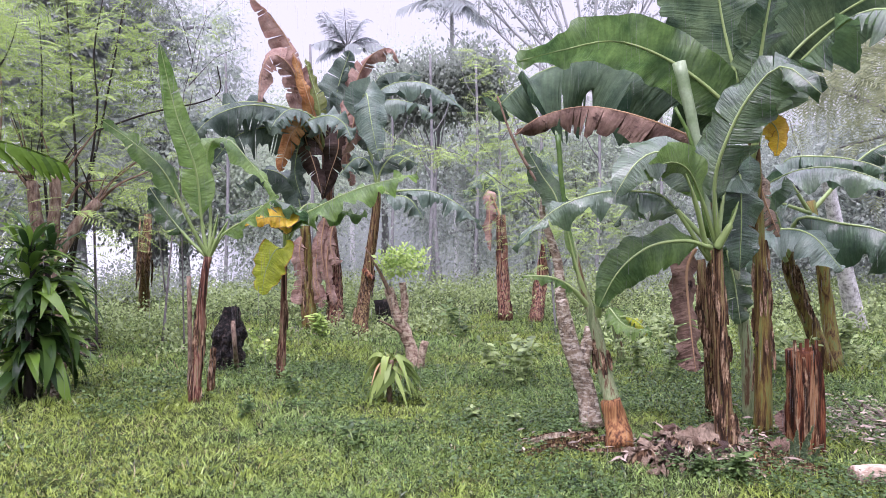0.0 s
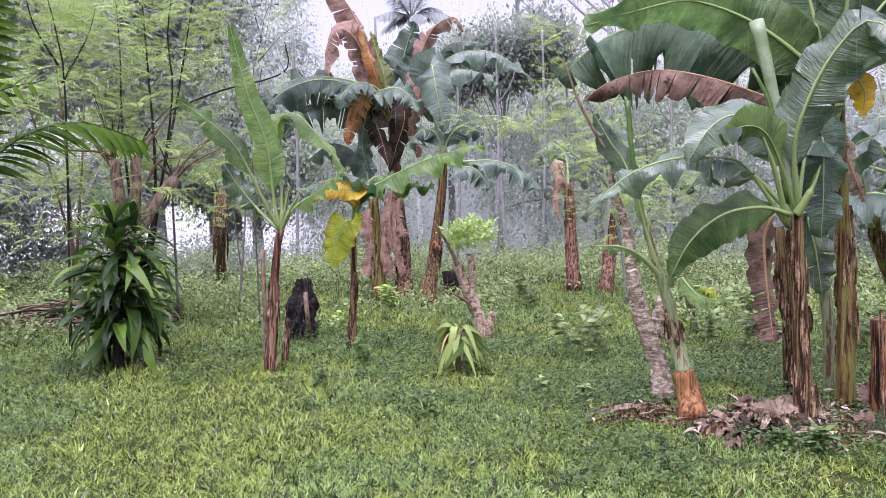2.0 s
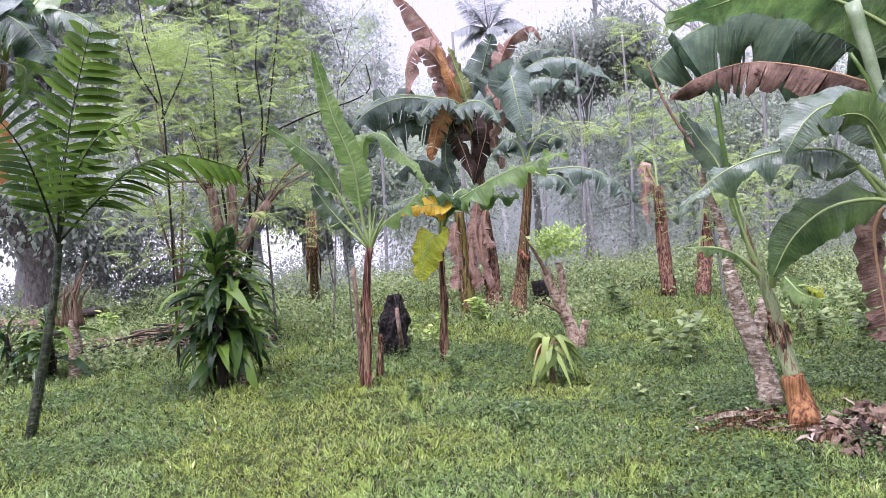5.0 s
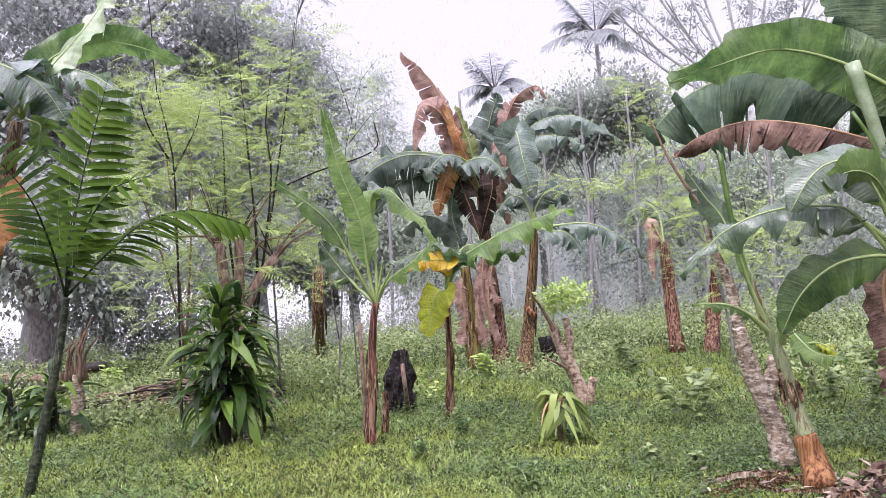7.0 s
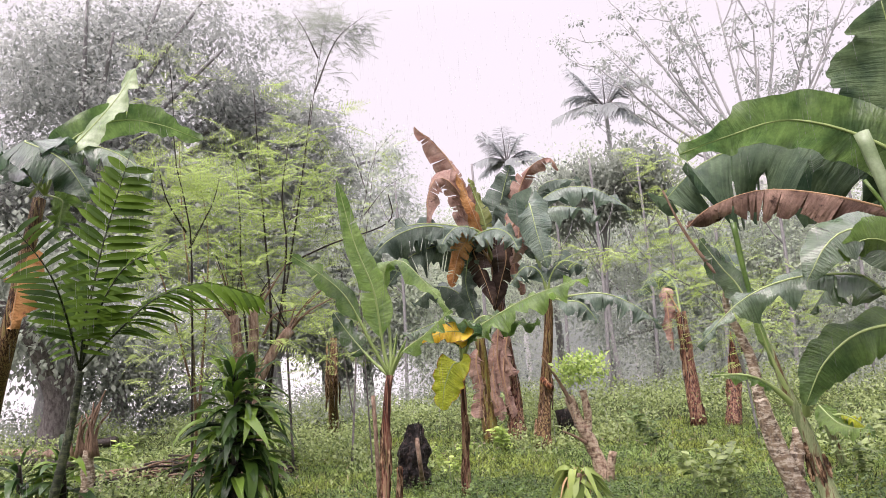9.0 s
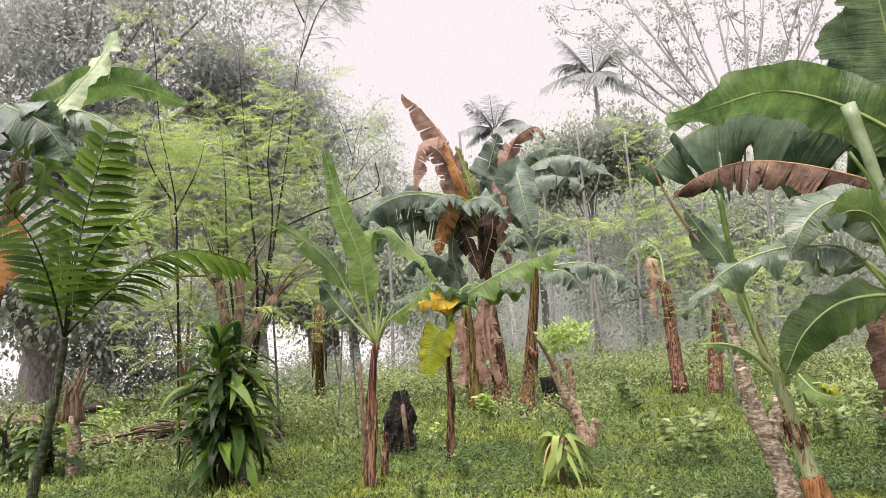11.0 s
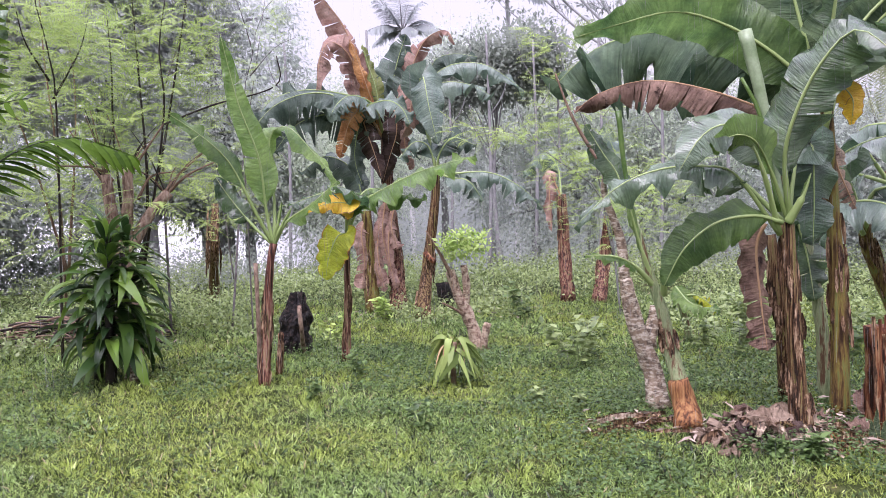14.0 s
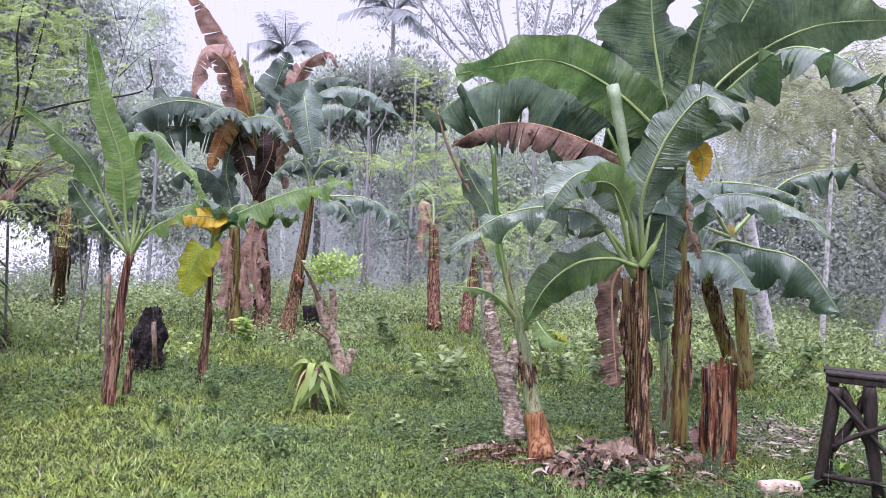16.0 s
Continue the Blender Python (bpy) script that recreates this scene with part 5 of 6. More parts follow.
for k in range(22):
    o = Vector(((-4.57, 8.10, 2.09), (-4.32, 8.12, 2.14), (-3.99, 8.40, 1.91))[k % 3])
    a = rnd.uniform(-1.1, 1.1)
    w = Vector((math.sin(a), rnd.uniform(-0.3, 0.3), math.cos(a))) * rnd.uniform(0.35, 0.9)
    limb("shoot", tr, [o, o + w * 0.5 + Vector((0, 0, 0.08)), o + w], 0.012, 0.004, WETWOOD if k % 2 else TWIG, 8, 5, 0.2, 90 + k)

feathery_tree("feathery_tree", (-5.27, 9.95, 0.0), "slender tree with feathery light-green leaves", [
    [(-5.27, 9.95, 0.0), (-4.32, 8.57, 1.79), (-4.35, 8.56, 3.25), (-4.39, 8.54, 4.27), (-4.41, 8.52, 5.16)],
    [(-4.46, 8.50, 0.94), (-4.22, 8.85, 2.53), (-3.98, 8.96, 3.95), (-3.81, 9.03, 5.10)],
    [(-4.52, 8.47, 0.94), (-4.72, 8.59, 2.55), (-4.71, 8.59, 3.44), (-4.74, 8.58, 4.25)],
    [(-4.40, 8.53, 0.93), (-4.03, 8.49, 2.84), (-4.05, 8.48, 3.64), (-3.95, 8.53, 4.36)]], 61, sprays=860, size=0.34, spread=0.75, bark=WETWOOD, r=0.022)
feathery_tree("feathery_tree", (-6.79, 10.75, 0.0), "slender tree with feathery light-green leaves", [
    [(-6.79, 10.75, 0.0), (-5.64, 8.86, 2.49), (-5.71, 8.81, 3.65), (-5.73, 8.80, 4.82)],
    [(-5.58, 8.90, 0.95), (-5.54, 9.15, 2.90), (-5.56, 9.14, 3.85), (-5.67, 9.07, 4.25)],
    [(-5.58, 8.90, 0.95), (-5.76, 8.42, 2.70), (-5.91, 8.31, 3.00), (-6.17, 8.12, 3.15)]], 62, sprays=600, size=0.34, spread=0.75, r=0.02)
feathery_tree("feathery_tree", (-3.95, 10.21, 0.0), "slender bushy tree with small green leaves", [
    [(-3.95, 10.21, 0.0), (-4.26, 11.75, 2.54), (-4.05, 11.83, 3.89), (-3.83, 11.90, 5.26)],
    [(-4.46, 11.68, 0.63), (-4.63, 11.61, 2.37), (-4.70, 11.37, 2.93)]], 63, sprays=320, size=0.26, spread=0.6, r=0.014, bark=WOODBARK)
feathery_tree("feathery_tree", (1.70, 10.84, 0.0), "thin tree with sparse feathery green leaves among the bananas", [
    [(1.70, 10.84, 0.0), (1.49, 10.90, 1.69), (0.78, 10.47, 2.33), (0.12, 10.00, 2.70), (-0.33, 9.79, 2.66)],
    [(1.62, 10.88, 0.84), (1.26, 10.42, 2.49), (0.91, 10.16, 3.41), (0.74, 9.97, 4.06)],
    [(1.62, 10.88, 0.84), (2.05, 10.30, 1.68), (2.27, 10.25, 2.24)]], 64, sprays=980, size=0.26, spread=0.7, r=0.014, bark=GREYBARK)
feathery_tree("feathery_tree", (-4.52, 9.48, 0.0), "tall thin tree with small dark leaf tufts at its top", [
    [(-4.52, 9.48, 0.0), (-4.52, 9.48, 3.05), (-4.22, 9.51, 4.09), (-4.04, 9.58, 5.18), (-3.86, 9.66, 6.22), (-3.73, 9.71, 6.71)],
    [(-3.99, 9.60, 5.44), (-3.60, 9.54, 6.13), (-3.17, 9.59, 6.46)],
    [(-3.93, 9.63, 5.96), (-4.13, 9.65, 6.44), (-4.31, 9.68, 6.76)]], 66, THICKET, sprays=560, size=0.27, spread=0.55, bark=WOODBARK, r=0.014)
feathery_tree("feathery_tree", (-3.29, 9.23, 0.0), "small airy tree with bare twigs and sparse leaves", [
    [(-3.29, 9.23, 0.0), (-3.31, 9.22, 2.90), (-3.17, 9.27, 3.75), (-3.07, 9.31, 4.22), (-2.79, 9.39, 4.57)],
    [(-3.17, 9.27, 3.75), (-3.29, 9.23, 4.23), (-3.39, 9.20, 4.52)],
    [(-3.22, 9.25, 3.44), (-2.88, 9.26, 3.79), (-2.59, 9.24, 3.91)]], 67, HAZEGREEN, sprays=130, size=0.17, spread=0.35, r=0.009, bark=WOODBARK)
feathery_tree("feathery_tree", (-4.97, 7.74, 0.0), "bushy young tree with light-green feathery sprays", [
    [(-4.97, 7.74, 0.0), (-4.92, 7.77, 2.89), (-4.99, 7.73, 3.66), (-5.06, 7.68, 4.12), (-5.07, 7.67, 4.95), (-5.12, 7.65, 5.60)],
    [(-4.97, 7.74, 3.18), (-5.04, 7.46, 3.55), (-5.05, 7.33, 3.93)],
    [(-4.95, 7.76, 2.97), (-4.76, 7.99, 3.54), (-4.72, 8.13, 3.93)]], 68, sprays=520, size=0.3, spread=0.62, r=0.014, bark=WETWOOD)

rng = np.random.default_rng(9)
crown(tr, rng, (-2.64, 8.08, 3.47), (0.3, 0.2, 0.35), 14, 8, 0.12, 0.06, HAZEGREEN, name="twig_leaves")
tr = bpy.data.objects["pruned_tree"]
crown(tr, rng, (-0.47, 8.39, 1.25), (0.33, 0.26, 0.13), 60, 16, 0.05, 0.05, LIMEBUSH, DIAMOND, -0.2, name="leaf_tuft")

# ---------------------------------------------------------------- palm at the lawn's edge
def frond(parent, pts, count, length, droop, material, seed, rib=0.012, name="frond", plane=(0, 0, 1), leaflet_w=0.028, rake=0.6):
    """A feather palm leaf: a rachis with single leaflets down both sides."""
    rnd = random.Random(seed)
    v, f = tube(pts, lambda s: rib * (1.1 - 0.9 * s), 16, 6)
    fr = part(name, v, f, PALMSTEM if material is PALM else DRYRIB if material is LITTER else GREYBARK, parent)
    p = spline(pts, 60)
    tg = tangents(p)
    o = root_of(fr)
    hint = Vector(plane)
    shapes = {}
    for k in range(count):
        s = 0.2 + 0.78 * k / count
        i = int(s * 60)
        for side in (-1, 1):
            L = length * math.sin(math.pi * (0.18 + 0.74 * s)) ** 0.6
            d = (tg[i] * rake + tg[i].cross(hint).normalized() * side * 0.9).normalized()
            key = (side, k % 4)
            if key not in shapes:
                verts, faces = [], []
                for q in range(5):
                    u = q / 4
                    w = leaflet_w * math.sin(math.pi * (0.12 + 0.86 * u)) ** 0.7
                    for e in (-1, 0, 1):
                        verts.append((u, e * w, -droop * u * u * (0.8 + 0.12 * (k % 4)) + abs(e) * w * 0.4))
                for q in range(4):
                    for e in (0, 1):
                        j = 3 * q + e
                        faces.append((j, j + 1, j + 4, j + 3))
                me = bpy.data.meshes.new("leaflet")
                me.from_pydata(verts, [], faces)
                me.materials.append(material)
                shapes[key] = me
            ob = new("leaflet", shapes[key])
            ob.parent = fr
            n = (hint - d * hint.dot(d)).normalized()
            sd = n.cross(d)
            m = Matrix((( d.x, sd.x, n.x), (d.y, sd.y, n.y), (d.z, sd.z, n.z))).to_4x4()
            ob.matrix_basis = Matrix.Translation(p[i] - o) @ m @ Matrix.Diagonal((L * rnd.uniform(0.9, 1.08), 1, L, 1))
    return fr


palm = thing("areca_palm", (-4.61, 5.00, 0.0), "young palm with a slim dark stem and glossy feather fronds", "palm")
v, f = tube([(-4.65, 5.04, -0.01), (-4.56, 5.13, 0.53), (-4.45, 5.22, 1.16), (-4.40, 5.27, 1.59)], lambda s: 0.044 - 0.016 * s + (0.006 if int(s * 60) % 5 == 0 else 0), 60, 12)
part("stem", v, f, PALMSTEM, palm, "dark ringed stem")
K = (-4.40, 5.27, 1.58)
frond(palm, [(-4.40, 5.27, 1.58), (-4.31, 5.26, 2.09), (-4.15, 5.26, 2.69), (-3.87, 5.22, 3.36)], 19, 0.42, 0.22, PALM, 1, plane=(0.15, -0.95, 0.25), leaflet_w=0.036, rake=0.30)
frond(palm, [(-4.40, 5.26, 1.60), (-4.30, 5.01, 1.99), (-4.20, 4.69, 2.36), (-4.20, 4.29, 2.70)], 16, 0.34, 0.30, PALM, 2, plane=(0.25, -0.85, 0.45), leaflet_w=0.026, rake=0.30)
frond(palm, [(-4.39, 5.27, 1.61), (-4.18, 5.49, 1.93), (-3.99, 5.75, 2.20), (-3.70, 6.06, 2.32), (-3.29, 6.40, 2.16)], 32, 0.36, 0.55, PALM, 3, plane=(0, -0.45, 0.85), leaflet_w=0.027, rake=0.55)
frond(palm, [(-4.39, 5.27, 1.65), (-4.17, 5.24, 2.13), (-3.87, 5.22, 2.45), (-3.47, 5.26, 2.55)], 10, 0.24, 0.30, PALM, 4, plane=(-0.2, -0.75, 0.6), leaflet_w=0.022, rake=0.45)
frond(palm, [(-4.40, 5.26, 1.59), (-4.28, 5.16, 1.92), (-4.12, 5.03, 2.18), (-4.01, 4.99, 2.37)], 9, 0.26, 0.35, PALM, 5, plane=(0, -0.95, 0.3), leaflet_w=0.018, rake=0.20)
frond(palm, [(-4.40, 5.26, 1.59), (-4.55, 5.32, 1.82), (-4.76, 5.40, 2.03), (-4.95, 5.37, 2.24)], 8, 0.24, 0.40, PALM, 6, plane=(0.1, -0.8, 0.5), leaflet_w=0.018, rake=0.40)

# ---------------------------------------------------------------- banana behind the palm
plant = thing("banana_plant", (-8.38, 8.02, 0.0), "banana plant behind the palm with an orange dead leaf", "banana plant")
line = [(-8.38, 8.02, 0.0), (-6.30, 6.43, 1.86), (-6.07, 6.64, 3.51)]
limb("pseudostem", plant, line, 0.12, 0.07, STEM, 16, 12, 0.2, 72)
K = (-6.03, 6.68, 3.57)
leaf(plant, [(-5.87, 6.28, 3.44), (-5.53, 6.46, 3.94), (-5.33, 6.62, 4.27), (-5.15, 6.76, 4.59), (-4.96, 6.90, 5.02)], 0.42, (-0.3, -0.95, 0.2), 10, 0.15, 0.02, 0, ROLLED, 201, 0.014, label="pale young leaf standing up")
leaf(plant, [K, (-5.67, 6.60, 4.08), (-5.25, 6.81, 4.34), (-4.82, 7.00, 4.30), (-4.37, 7.17, 4.09)], 0.4, (0, -0.75, -0.45), 16, 0.15, 0.03, 1, LIT, 202, 0.014)
leaf(plant, [K, (-5.64, 6.49, 3.92), (-5.26, 6.55, 3.98), (-4.84, 6.62, 3.73), (-4.76, 6.68, 3.36)], 0.5, (0, -0.5, 0.9), 24, 0.15, 0.04, 1, GLOSSY, 203, 0.014)
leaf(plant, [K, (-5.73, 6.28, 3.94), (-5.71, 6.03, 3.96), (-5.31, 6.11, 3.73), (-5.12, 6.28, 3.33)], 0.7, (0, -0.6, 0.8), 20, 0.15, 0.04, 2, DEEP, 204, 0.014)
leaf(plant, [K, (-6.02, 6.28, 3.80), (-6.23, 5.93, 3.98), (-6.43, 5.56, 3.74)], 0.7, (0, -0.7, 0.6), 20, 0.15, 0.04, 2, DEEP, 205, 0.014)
leaf(plant, [K, (-5.78, 6.64, 3.47), (-5.71, 6.56, 3.33), (-5.69, 6.45, 3.00)], 0.3, FRONT, 20, 0.15, 0.04, 2, FRESH, 206, 0.01)
leaf(plant, [(-6.15, 6.57, 3.06), (-6.05, 6.39, 2.79), (-6.02, 6.28, 2.42), (-6.05, 6.25, 2.07)], 0.45, FRONT, 25, 0.1, 0.05, 5, RUST, 207, 0.01, ribmat=DRYRIB, name="dry_leaf", label="orange-brown dead leaf")

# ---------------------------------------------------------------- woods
# Mist over these trees is put into their pale leaf colours.
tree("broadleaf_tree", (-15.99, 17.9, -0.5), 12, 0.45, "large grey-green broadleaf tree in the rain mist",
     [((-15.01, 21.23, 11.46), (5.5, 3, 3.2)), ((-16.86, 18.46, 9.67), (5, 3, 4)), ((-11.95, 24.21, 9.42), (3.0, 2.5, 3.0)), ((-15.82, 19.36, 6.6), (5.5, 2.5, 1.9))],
     HAZESLATE, 301, leaf_size=0.15, clumps=200, each=115, spread=0.4, top=(-15.79, 19.38, 8.50), hang=0.9)
tree("broadleaf_tree", (-9.57, 24.17, -0.02), 8, 0.3, "grey-green tree in the rain mist", [((-9.11, 26.48, 7.58), (2.6, 2, 2.6)), ((-10.05, 23.98, 5.38), (2.6, 2, 1.6))], HAZEGREY, 302, leaf_size=0.13, clumps=90, each=130, spread=0.34, hang=0.9)
tree("broadleaf_tree", (-14.11, 25.34, 0.12), 7, 0.25, "hazy grey-green tree behind the feathery trees", [((-14.73, 26.14, 8.18), (3.4, 2, 3.2)), ((-12.84, 26.00, 4.78), (2.8, 2, 1.5)), ((-16.37, 23.94, 6.01), (3, 2, 2))], HAZEGREY, 303, leaf_size=0.13, clumps=100, each=110, spread=0.36, hang=0.9)
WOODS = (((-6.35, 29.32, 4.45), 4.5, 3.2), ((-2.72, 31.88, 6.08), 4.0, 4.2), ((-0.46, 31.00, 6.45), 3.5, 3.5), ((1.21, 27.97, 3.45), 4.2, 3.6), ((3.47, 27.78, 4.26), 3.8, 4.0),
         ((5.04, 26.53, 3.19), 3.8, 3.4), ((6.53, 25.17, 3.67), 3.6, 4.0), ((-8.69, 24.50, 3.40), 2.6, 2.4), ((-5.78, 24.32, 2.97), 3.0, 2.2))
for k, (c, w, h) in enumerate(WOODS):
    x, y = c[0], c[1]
    tree("broadleaf_tree", (x, y, ground_height(x, y)), c[2], 0.22, "misty grey-green tree of the wood's edge", [(c, (w, 2.0, h))], HAZEGREY if k % 2 else HAZEGREEN, 310 + k,
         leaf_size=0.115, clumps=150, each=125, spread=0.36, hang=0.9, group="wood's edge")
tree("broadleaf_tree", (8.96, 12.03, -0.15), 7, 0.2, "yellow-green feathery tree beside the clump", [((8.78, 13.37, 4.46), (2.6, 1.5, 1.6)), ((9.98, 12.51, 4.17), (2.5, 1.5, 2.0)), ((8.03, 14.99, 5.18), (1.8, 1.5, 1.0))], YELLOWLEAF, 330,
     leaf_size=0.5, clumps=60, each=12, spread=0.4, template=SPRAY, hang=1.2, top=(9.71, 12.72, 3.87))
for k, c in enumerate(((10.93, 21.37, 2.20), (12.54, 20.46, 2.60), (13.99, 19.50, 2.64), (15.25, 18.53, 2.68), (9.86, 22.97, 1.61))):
    tree("broadleaf_tree", (c[0], c[1], ground_height(c[0], c[1])), c[2], 0.2, "dark misty tree behind the pale trunks", [(c, (3.2, 1.8, 3.4))], HAZEGREY, 340 + k, leaf_size=0.12, clumps=120, each=125, spread=0.34, group="wood's edge")

for k, (b, t, r) in enumerate((((6.59, 11.56, 0.0), (5.99, 10.97, 1.37), 0.15), ((7.33, 11.27, 0.0), (6.84, 10.46, 2.71), 0.045))):
    tr = thing("pale_trunk_tree", b, "slim pale grey trunk at the wood's edge", "tree", "pale trunks")
    bb, tt = Vector(b), Vector(t)
    limb("trunk", tr, [b, (bb + tt) / 2, t, tt + (tt - bb) * (0.9 - 0.6 * k)], r, r * 0.5, WHITEBARK, 14, 10, 0.12, 400 + k, 0.3)
for k, (x, y) in enumerate(((-3.5, 19), (-0.4, 20), (0.9, 21), (2.6, 20), (-1.6, 22), (4.2, 20), (-6, 20), (6.2, 21), (1.7, 23))):
    tr = thing("thin_tree", (x, y, ground_height(x, y)), "thin straight grey trunk in the misty wood", "tree", "thin trunks")
    for q, s in enumerate((-1, 1, -1)):
        h = 3.2 + 0.9 * q + 0.2 * (k % 3)
        limb("limb", tr, [(x + 0.1, y, h), (x + 0.1 + 0.35 * s, y - 0.1, h + 0.5), (x + 0.1 + 0.55 * s, y - 0.15, h + 1.2)], 0.022, 0.008, GREYBARK, 6, 5, 0.1, q)
    limb("trunk", tr, [(x, y, ground_height(x, y)), (x + 0.1, y, 3), (x + 0.05, y, 6.5)], 0.055, 0.03, GREYBARK, 10, 8, 0.1, 420 + k)

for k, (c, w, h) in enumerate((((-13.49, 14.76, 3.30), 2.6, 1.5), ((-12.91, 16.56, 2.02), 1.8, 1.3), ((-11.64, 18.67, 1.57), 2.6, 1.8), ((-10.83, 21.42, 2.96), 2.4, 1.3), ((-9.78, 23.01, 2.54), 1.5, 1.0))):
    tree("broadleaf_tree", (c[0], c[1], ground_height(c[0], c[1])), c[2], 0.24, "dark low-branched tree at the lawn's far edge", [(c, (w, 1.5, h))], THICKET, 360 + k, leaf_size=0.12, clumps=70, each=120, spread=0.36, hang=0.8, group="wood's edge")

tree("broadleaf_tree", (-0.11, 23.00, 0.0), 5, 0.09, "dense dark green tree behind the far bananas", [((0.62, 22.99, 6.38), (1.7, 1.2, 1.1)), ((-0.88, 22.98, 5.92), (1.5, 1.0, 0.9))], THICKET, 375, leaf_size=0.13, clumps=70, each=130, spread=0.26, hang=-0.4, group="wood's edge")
tr = thing("forked_tree", (-10.29, 11.59, 0.0), "dark crooked tree with two stout forks at the wood's edge", "tree")
limb("trunk", tr, [(-10.29, 11.59, 0.0), (-10.29, 11.59, 0.54), (-10.22, 11.66, 1.11), (-10.33, 11.56, 1.59)], 0.24, 0.2, WOODBARK, 14, 12, 0.25, 71, 0.3)
limb("limb", tr, [(-10.33, 11.56, 1.54), (-10.39, 11.36, 2.07), (-10.57, 11.06, 2.60), (-10.85, 10.65, 3.10)], 0.17, 0.1, WOODBARK, 12, 10, 0.25, 72)
limb("limb", tr, [(-10.23, 11.64, 1.01), (-10.08, 11.78, 1.46), (-10.12, 11.88, 1.94), (-10.27, 11.88, 2.70)], 0.14, 0.08, WOODBARK, 12, 10, 0.25, 73)
crown(tr, np.random.default_rng(70), (-10.44, 11.46, 3.02), (2.4, 1.2, 1.3), 50, 110, 0.34, 0.13, THICKET, DIAMOND, 0.8)

# fan-branched sparse tree against the sky
def fan_tree():
    """Boughs that fan out from one fork, forking again and again, each twig ending in a flat round tuft of leaves."""
    rnd = random.Random(5)
    rng = np.random.default_rng(5)
    base = Vector((5.78, 26.78, 0.0))
    base.z = ground_height(base.x, base.y)
    t = thing("fan_branched_tree", base, "sparse tree with fanned bare boughs and round tufts of leaves", "tree")
    fork = Vector((5.28, 26.48, 6.71))
    limb("trunk", t, [base, (base + fork) / 2, fork], 0.3, 0.2, HAZEBARK, 12, 9, 0.15, 1)
    tips = []

    def twigs(p, way, length, r, depth):
        for s in ((0.3, 0.5, 0.68, 0.84, 1.0) if depth == 1 else (0.5, 1.0)):
            o = p[int(s * (len(p) - 1))]
            w = (way + Vector((rnd.uniform(-0.9, 0.9), rnd.uniform(-0.6, 0.6), rnd.uniform(-0.2, 0.75)))).normalized()
            e = o + w * length * rnd.uniform(0.6, 1.1)
            line = [o, o.lerp(e, 0.5) + Vector((0, 0, -0.08 * length)), e]
            limb("branch" if depth == 1 else "twig", t, line, r, r * 0.5, HAZEBARK, 6, 5, 0.2, depth)
            if depth == 1:
                twigs(spline(line, 8), w, length * 0.55, r * 0.55, 2)
            else:
                tips.append(e)

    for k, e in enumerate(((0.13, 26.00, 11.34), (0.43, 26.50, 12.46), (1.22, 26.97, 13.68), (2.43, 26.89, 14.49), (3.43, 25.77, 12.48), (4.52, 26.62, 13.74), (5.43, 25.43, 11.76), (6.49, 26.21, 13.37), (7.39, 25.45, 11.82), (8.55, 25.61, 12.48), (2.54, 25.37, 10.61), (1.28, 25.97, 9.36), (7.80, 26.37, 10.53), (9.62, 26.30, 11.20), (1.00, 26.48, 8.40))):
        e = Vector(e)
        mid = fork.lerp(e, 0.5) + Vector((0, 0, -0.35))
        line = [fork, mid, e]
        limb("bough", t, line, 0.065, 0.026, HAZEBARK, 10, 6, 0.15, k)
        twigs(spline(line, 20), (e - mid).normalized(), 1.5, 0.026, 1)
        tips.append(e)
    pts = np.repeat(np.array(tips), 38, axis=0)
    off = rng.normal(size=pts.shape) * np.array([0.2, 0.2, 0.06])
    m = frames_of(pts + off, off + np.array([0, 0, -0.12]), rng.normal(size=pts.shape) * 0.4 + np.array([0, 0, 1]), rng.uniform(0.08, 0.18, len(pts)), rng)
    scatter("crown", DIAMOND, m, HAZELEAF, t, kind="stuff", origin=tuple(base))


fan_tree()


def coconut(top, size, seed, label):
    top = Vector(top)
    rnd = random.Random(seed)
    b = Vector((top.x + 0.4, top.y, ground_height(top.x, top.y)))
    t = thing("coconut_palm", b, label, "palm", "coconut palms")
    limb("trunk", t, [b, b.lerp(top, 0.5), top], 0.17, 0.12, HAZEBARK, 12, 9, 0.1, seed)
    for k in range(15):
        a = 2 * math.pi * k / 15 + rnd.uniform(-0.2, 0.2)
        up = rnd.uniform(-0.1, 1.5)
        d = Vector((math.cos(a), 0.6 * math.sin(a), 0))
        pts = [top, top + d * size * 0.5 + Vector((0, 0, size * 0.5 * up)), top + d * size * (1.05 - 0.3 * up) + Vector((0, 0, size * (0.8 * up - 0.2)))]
        frond(t, pts, 20, size * 0.36, 0.5, HAZEPALM, seed * 20 + k, 0.05, plane=(0, -0.35, 0.9), leaflet_w=0.07)


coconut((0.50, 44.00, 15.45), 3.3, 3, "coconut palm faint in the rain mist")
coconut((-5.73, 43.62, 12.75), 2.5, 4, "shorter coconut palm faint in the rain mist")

# ---------------------------------------------------------------- litter, logs, table
pile = thing("leaf_litter_pile", (1.81, 5.31, 0.0), "heap of curled pale brown dead banana leaves under the clump", "leaf litter")
rnd = random.Random(3)


def fallen_leaf(c, length, width, turn, rise, seed, material):
    """A long dead leaf thrown on the heap, twisted and torn."""
    q = random.Random(seed)
    c, d = Vector(c), Vector((math.cos(turn), math.sin(turn), 0))
    side = Vector((-d.y, d.x, 0))
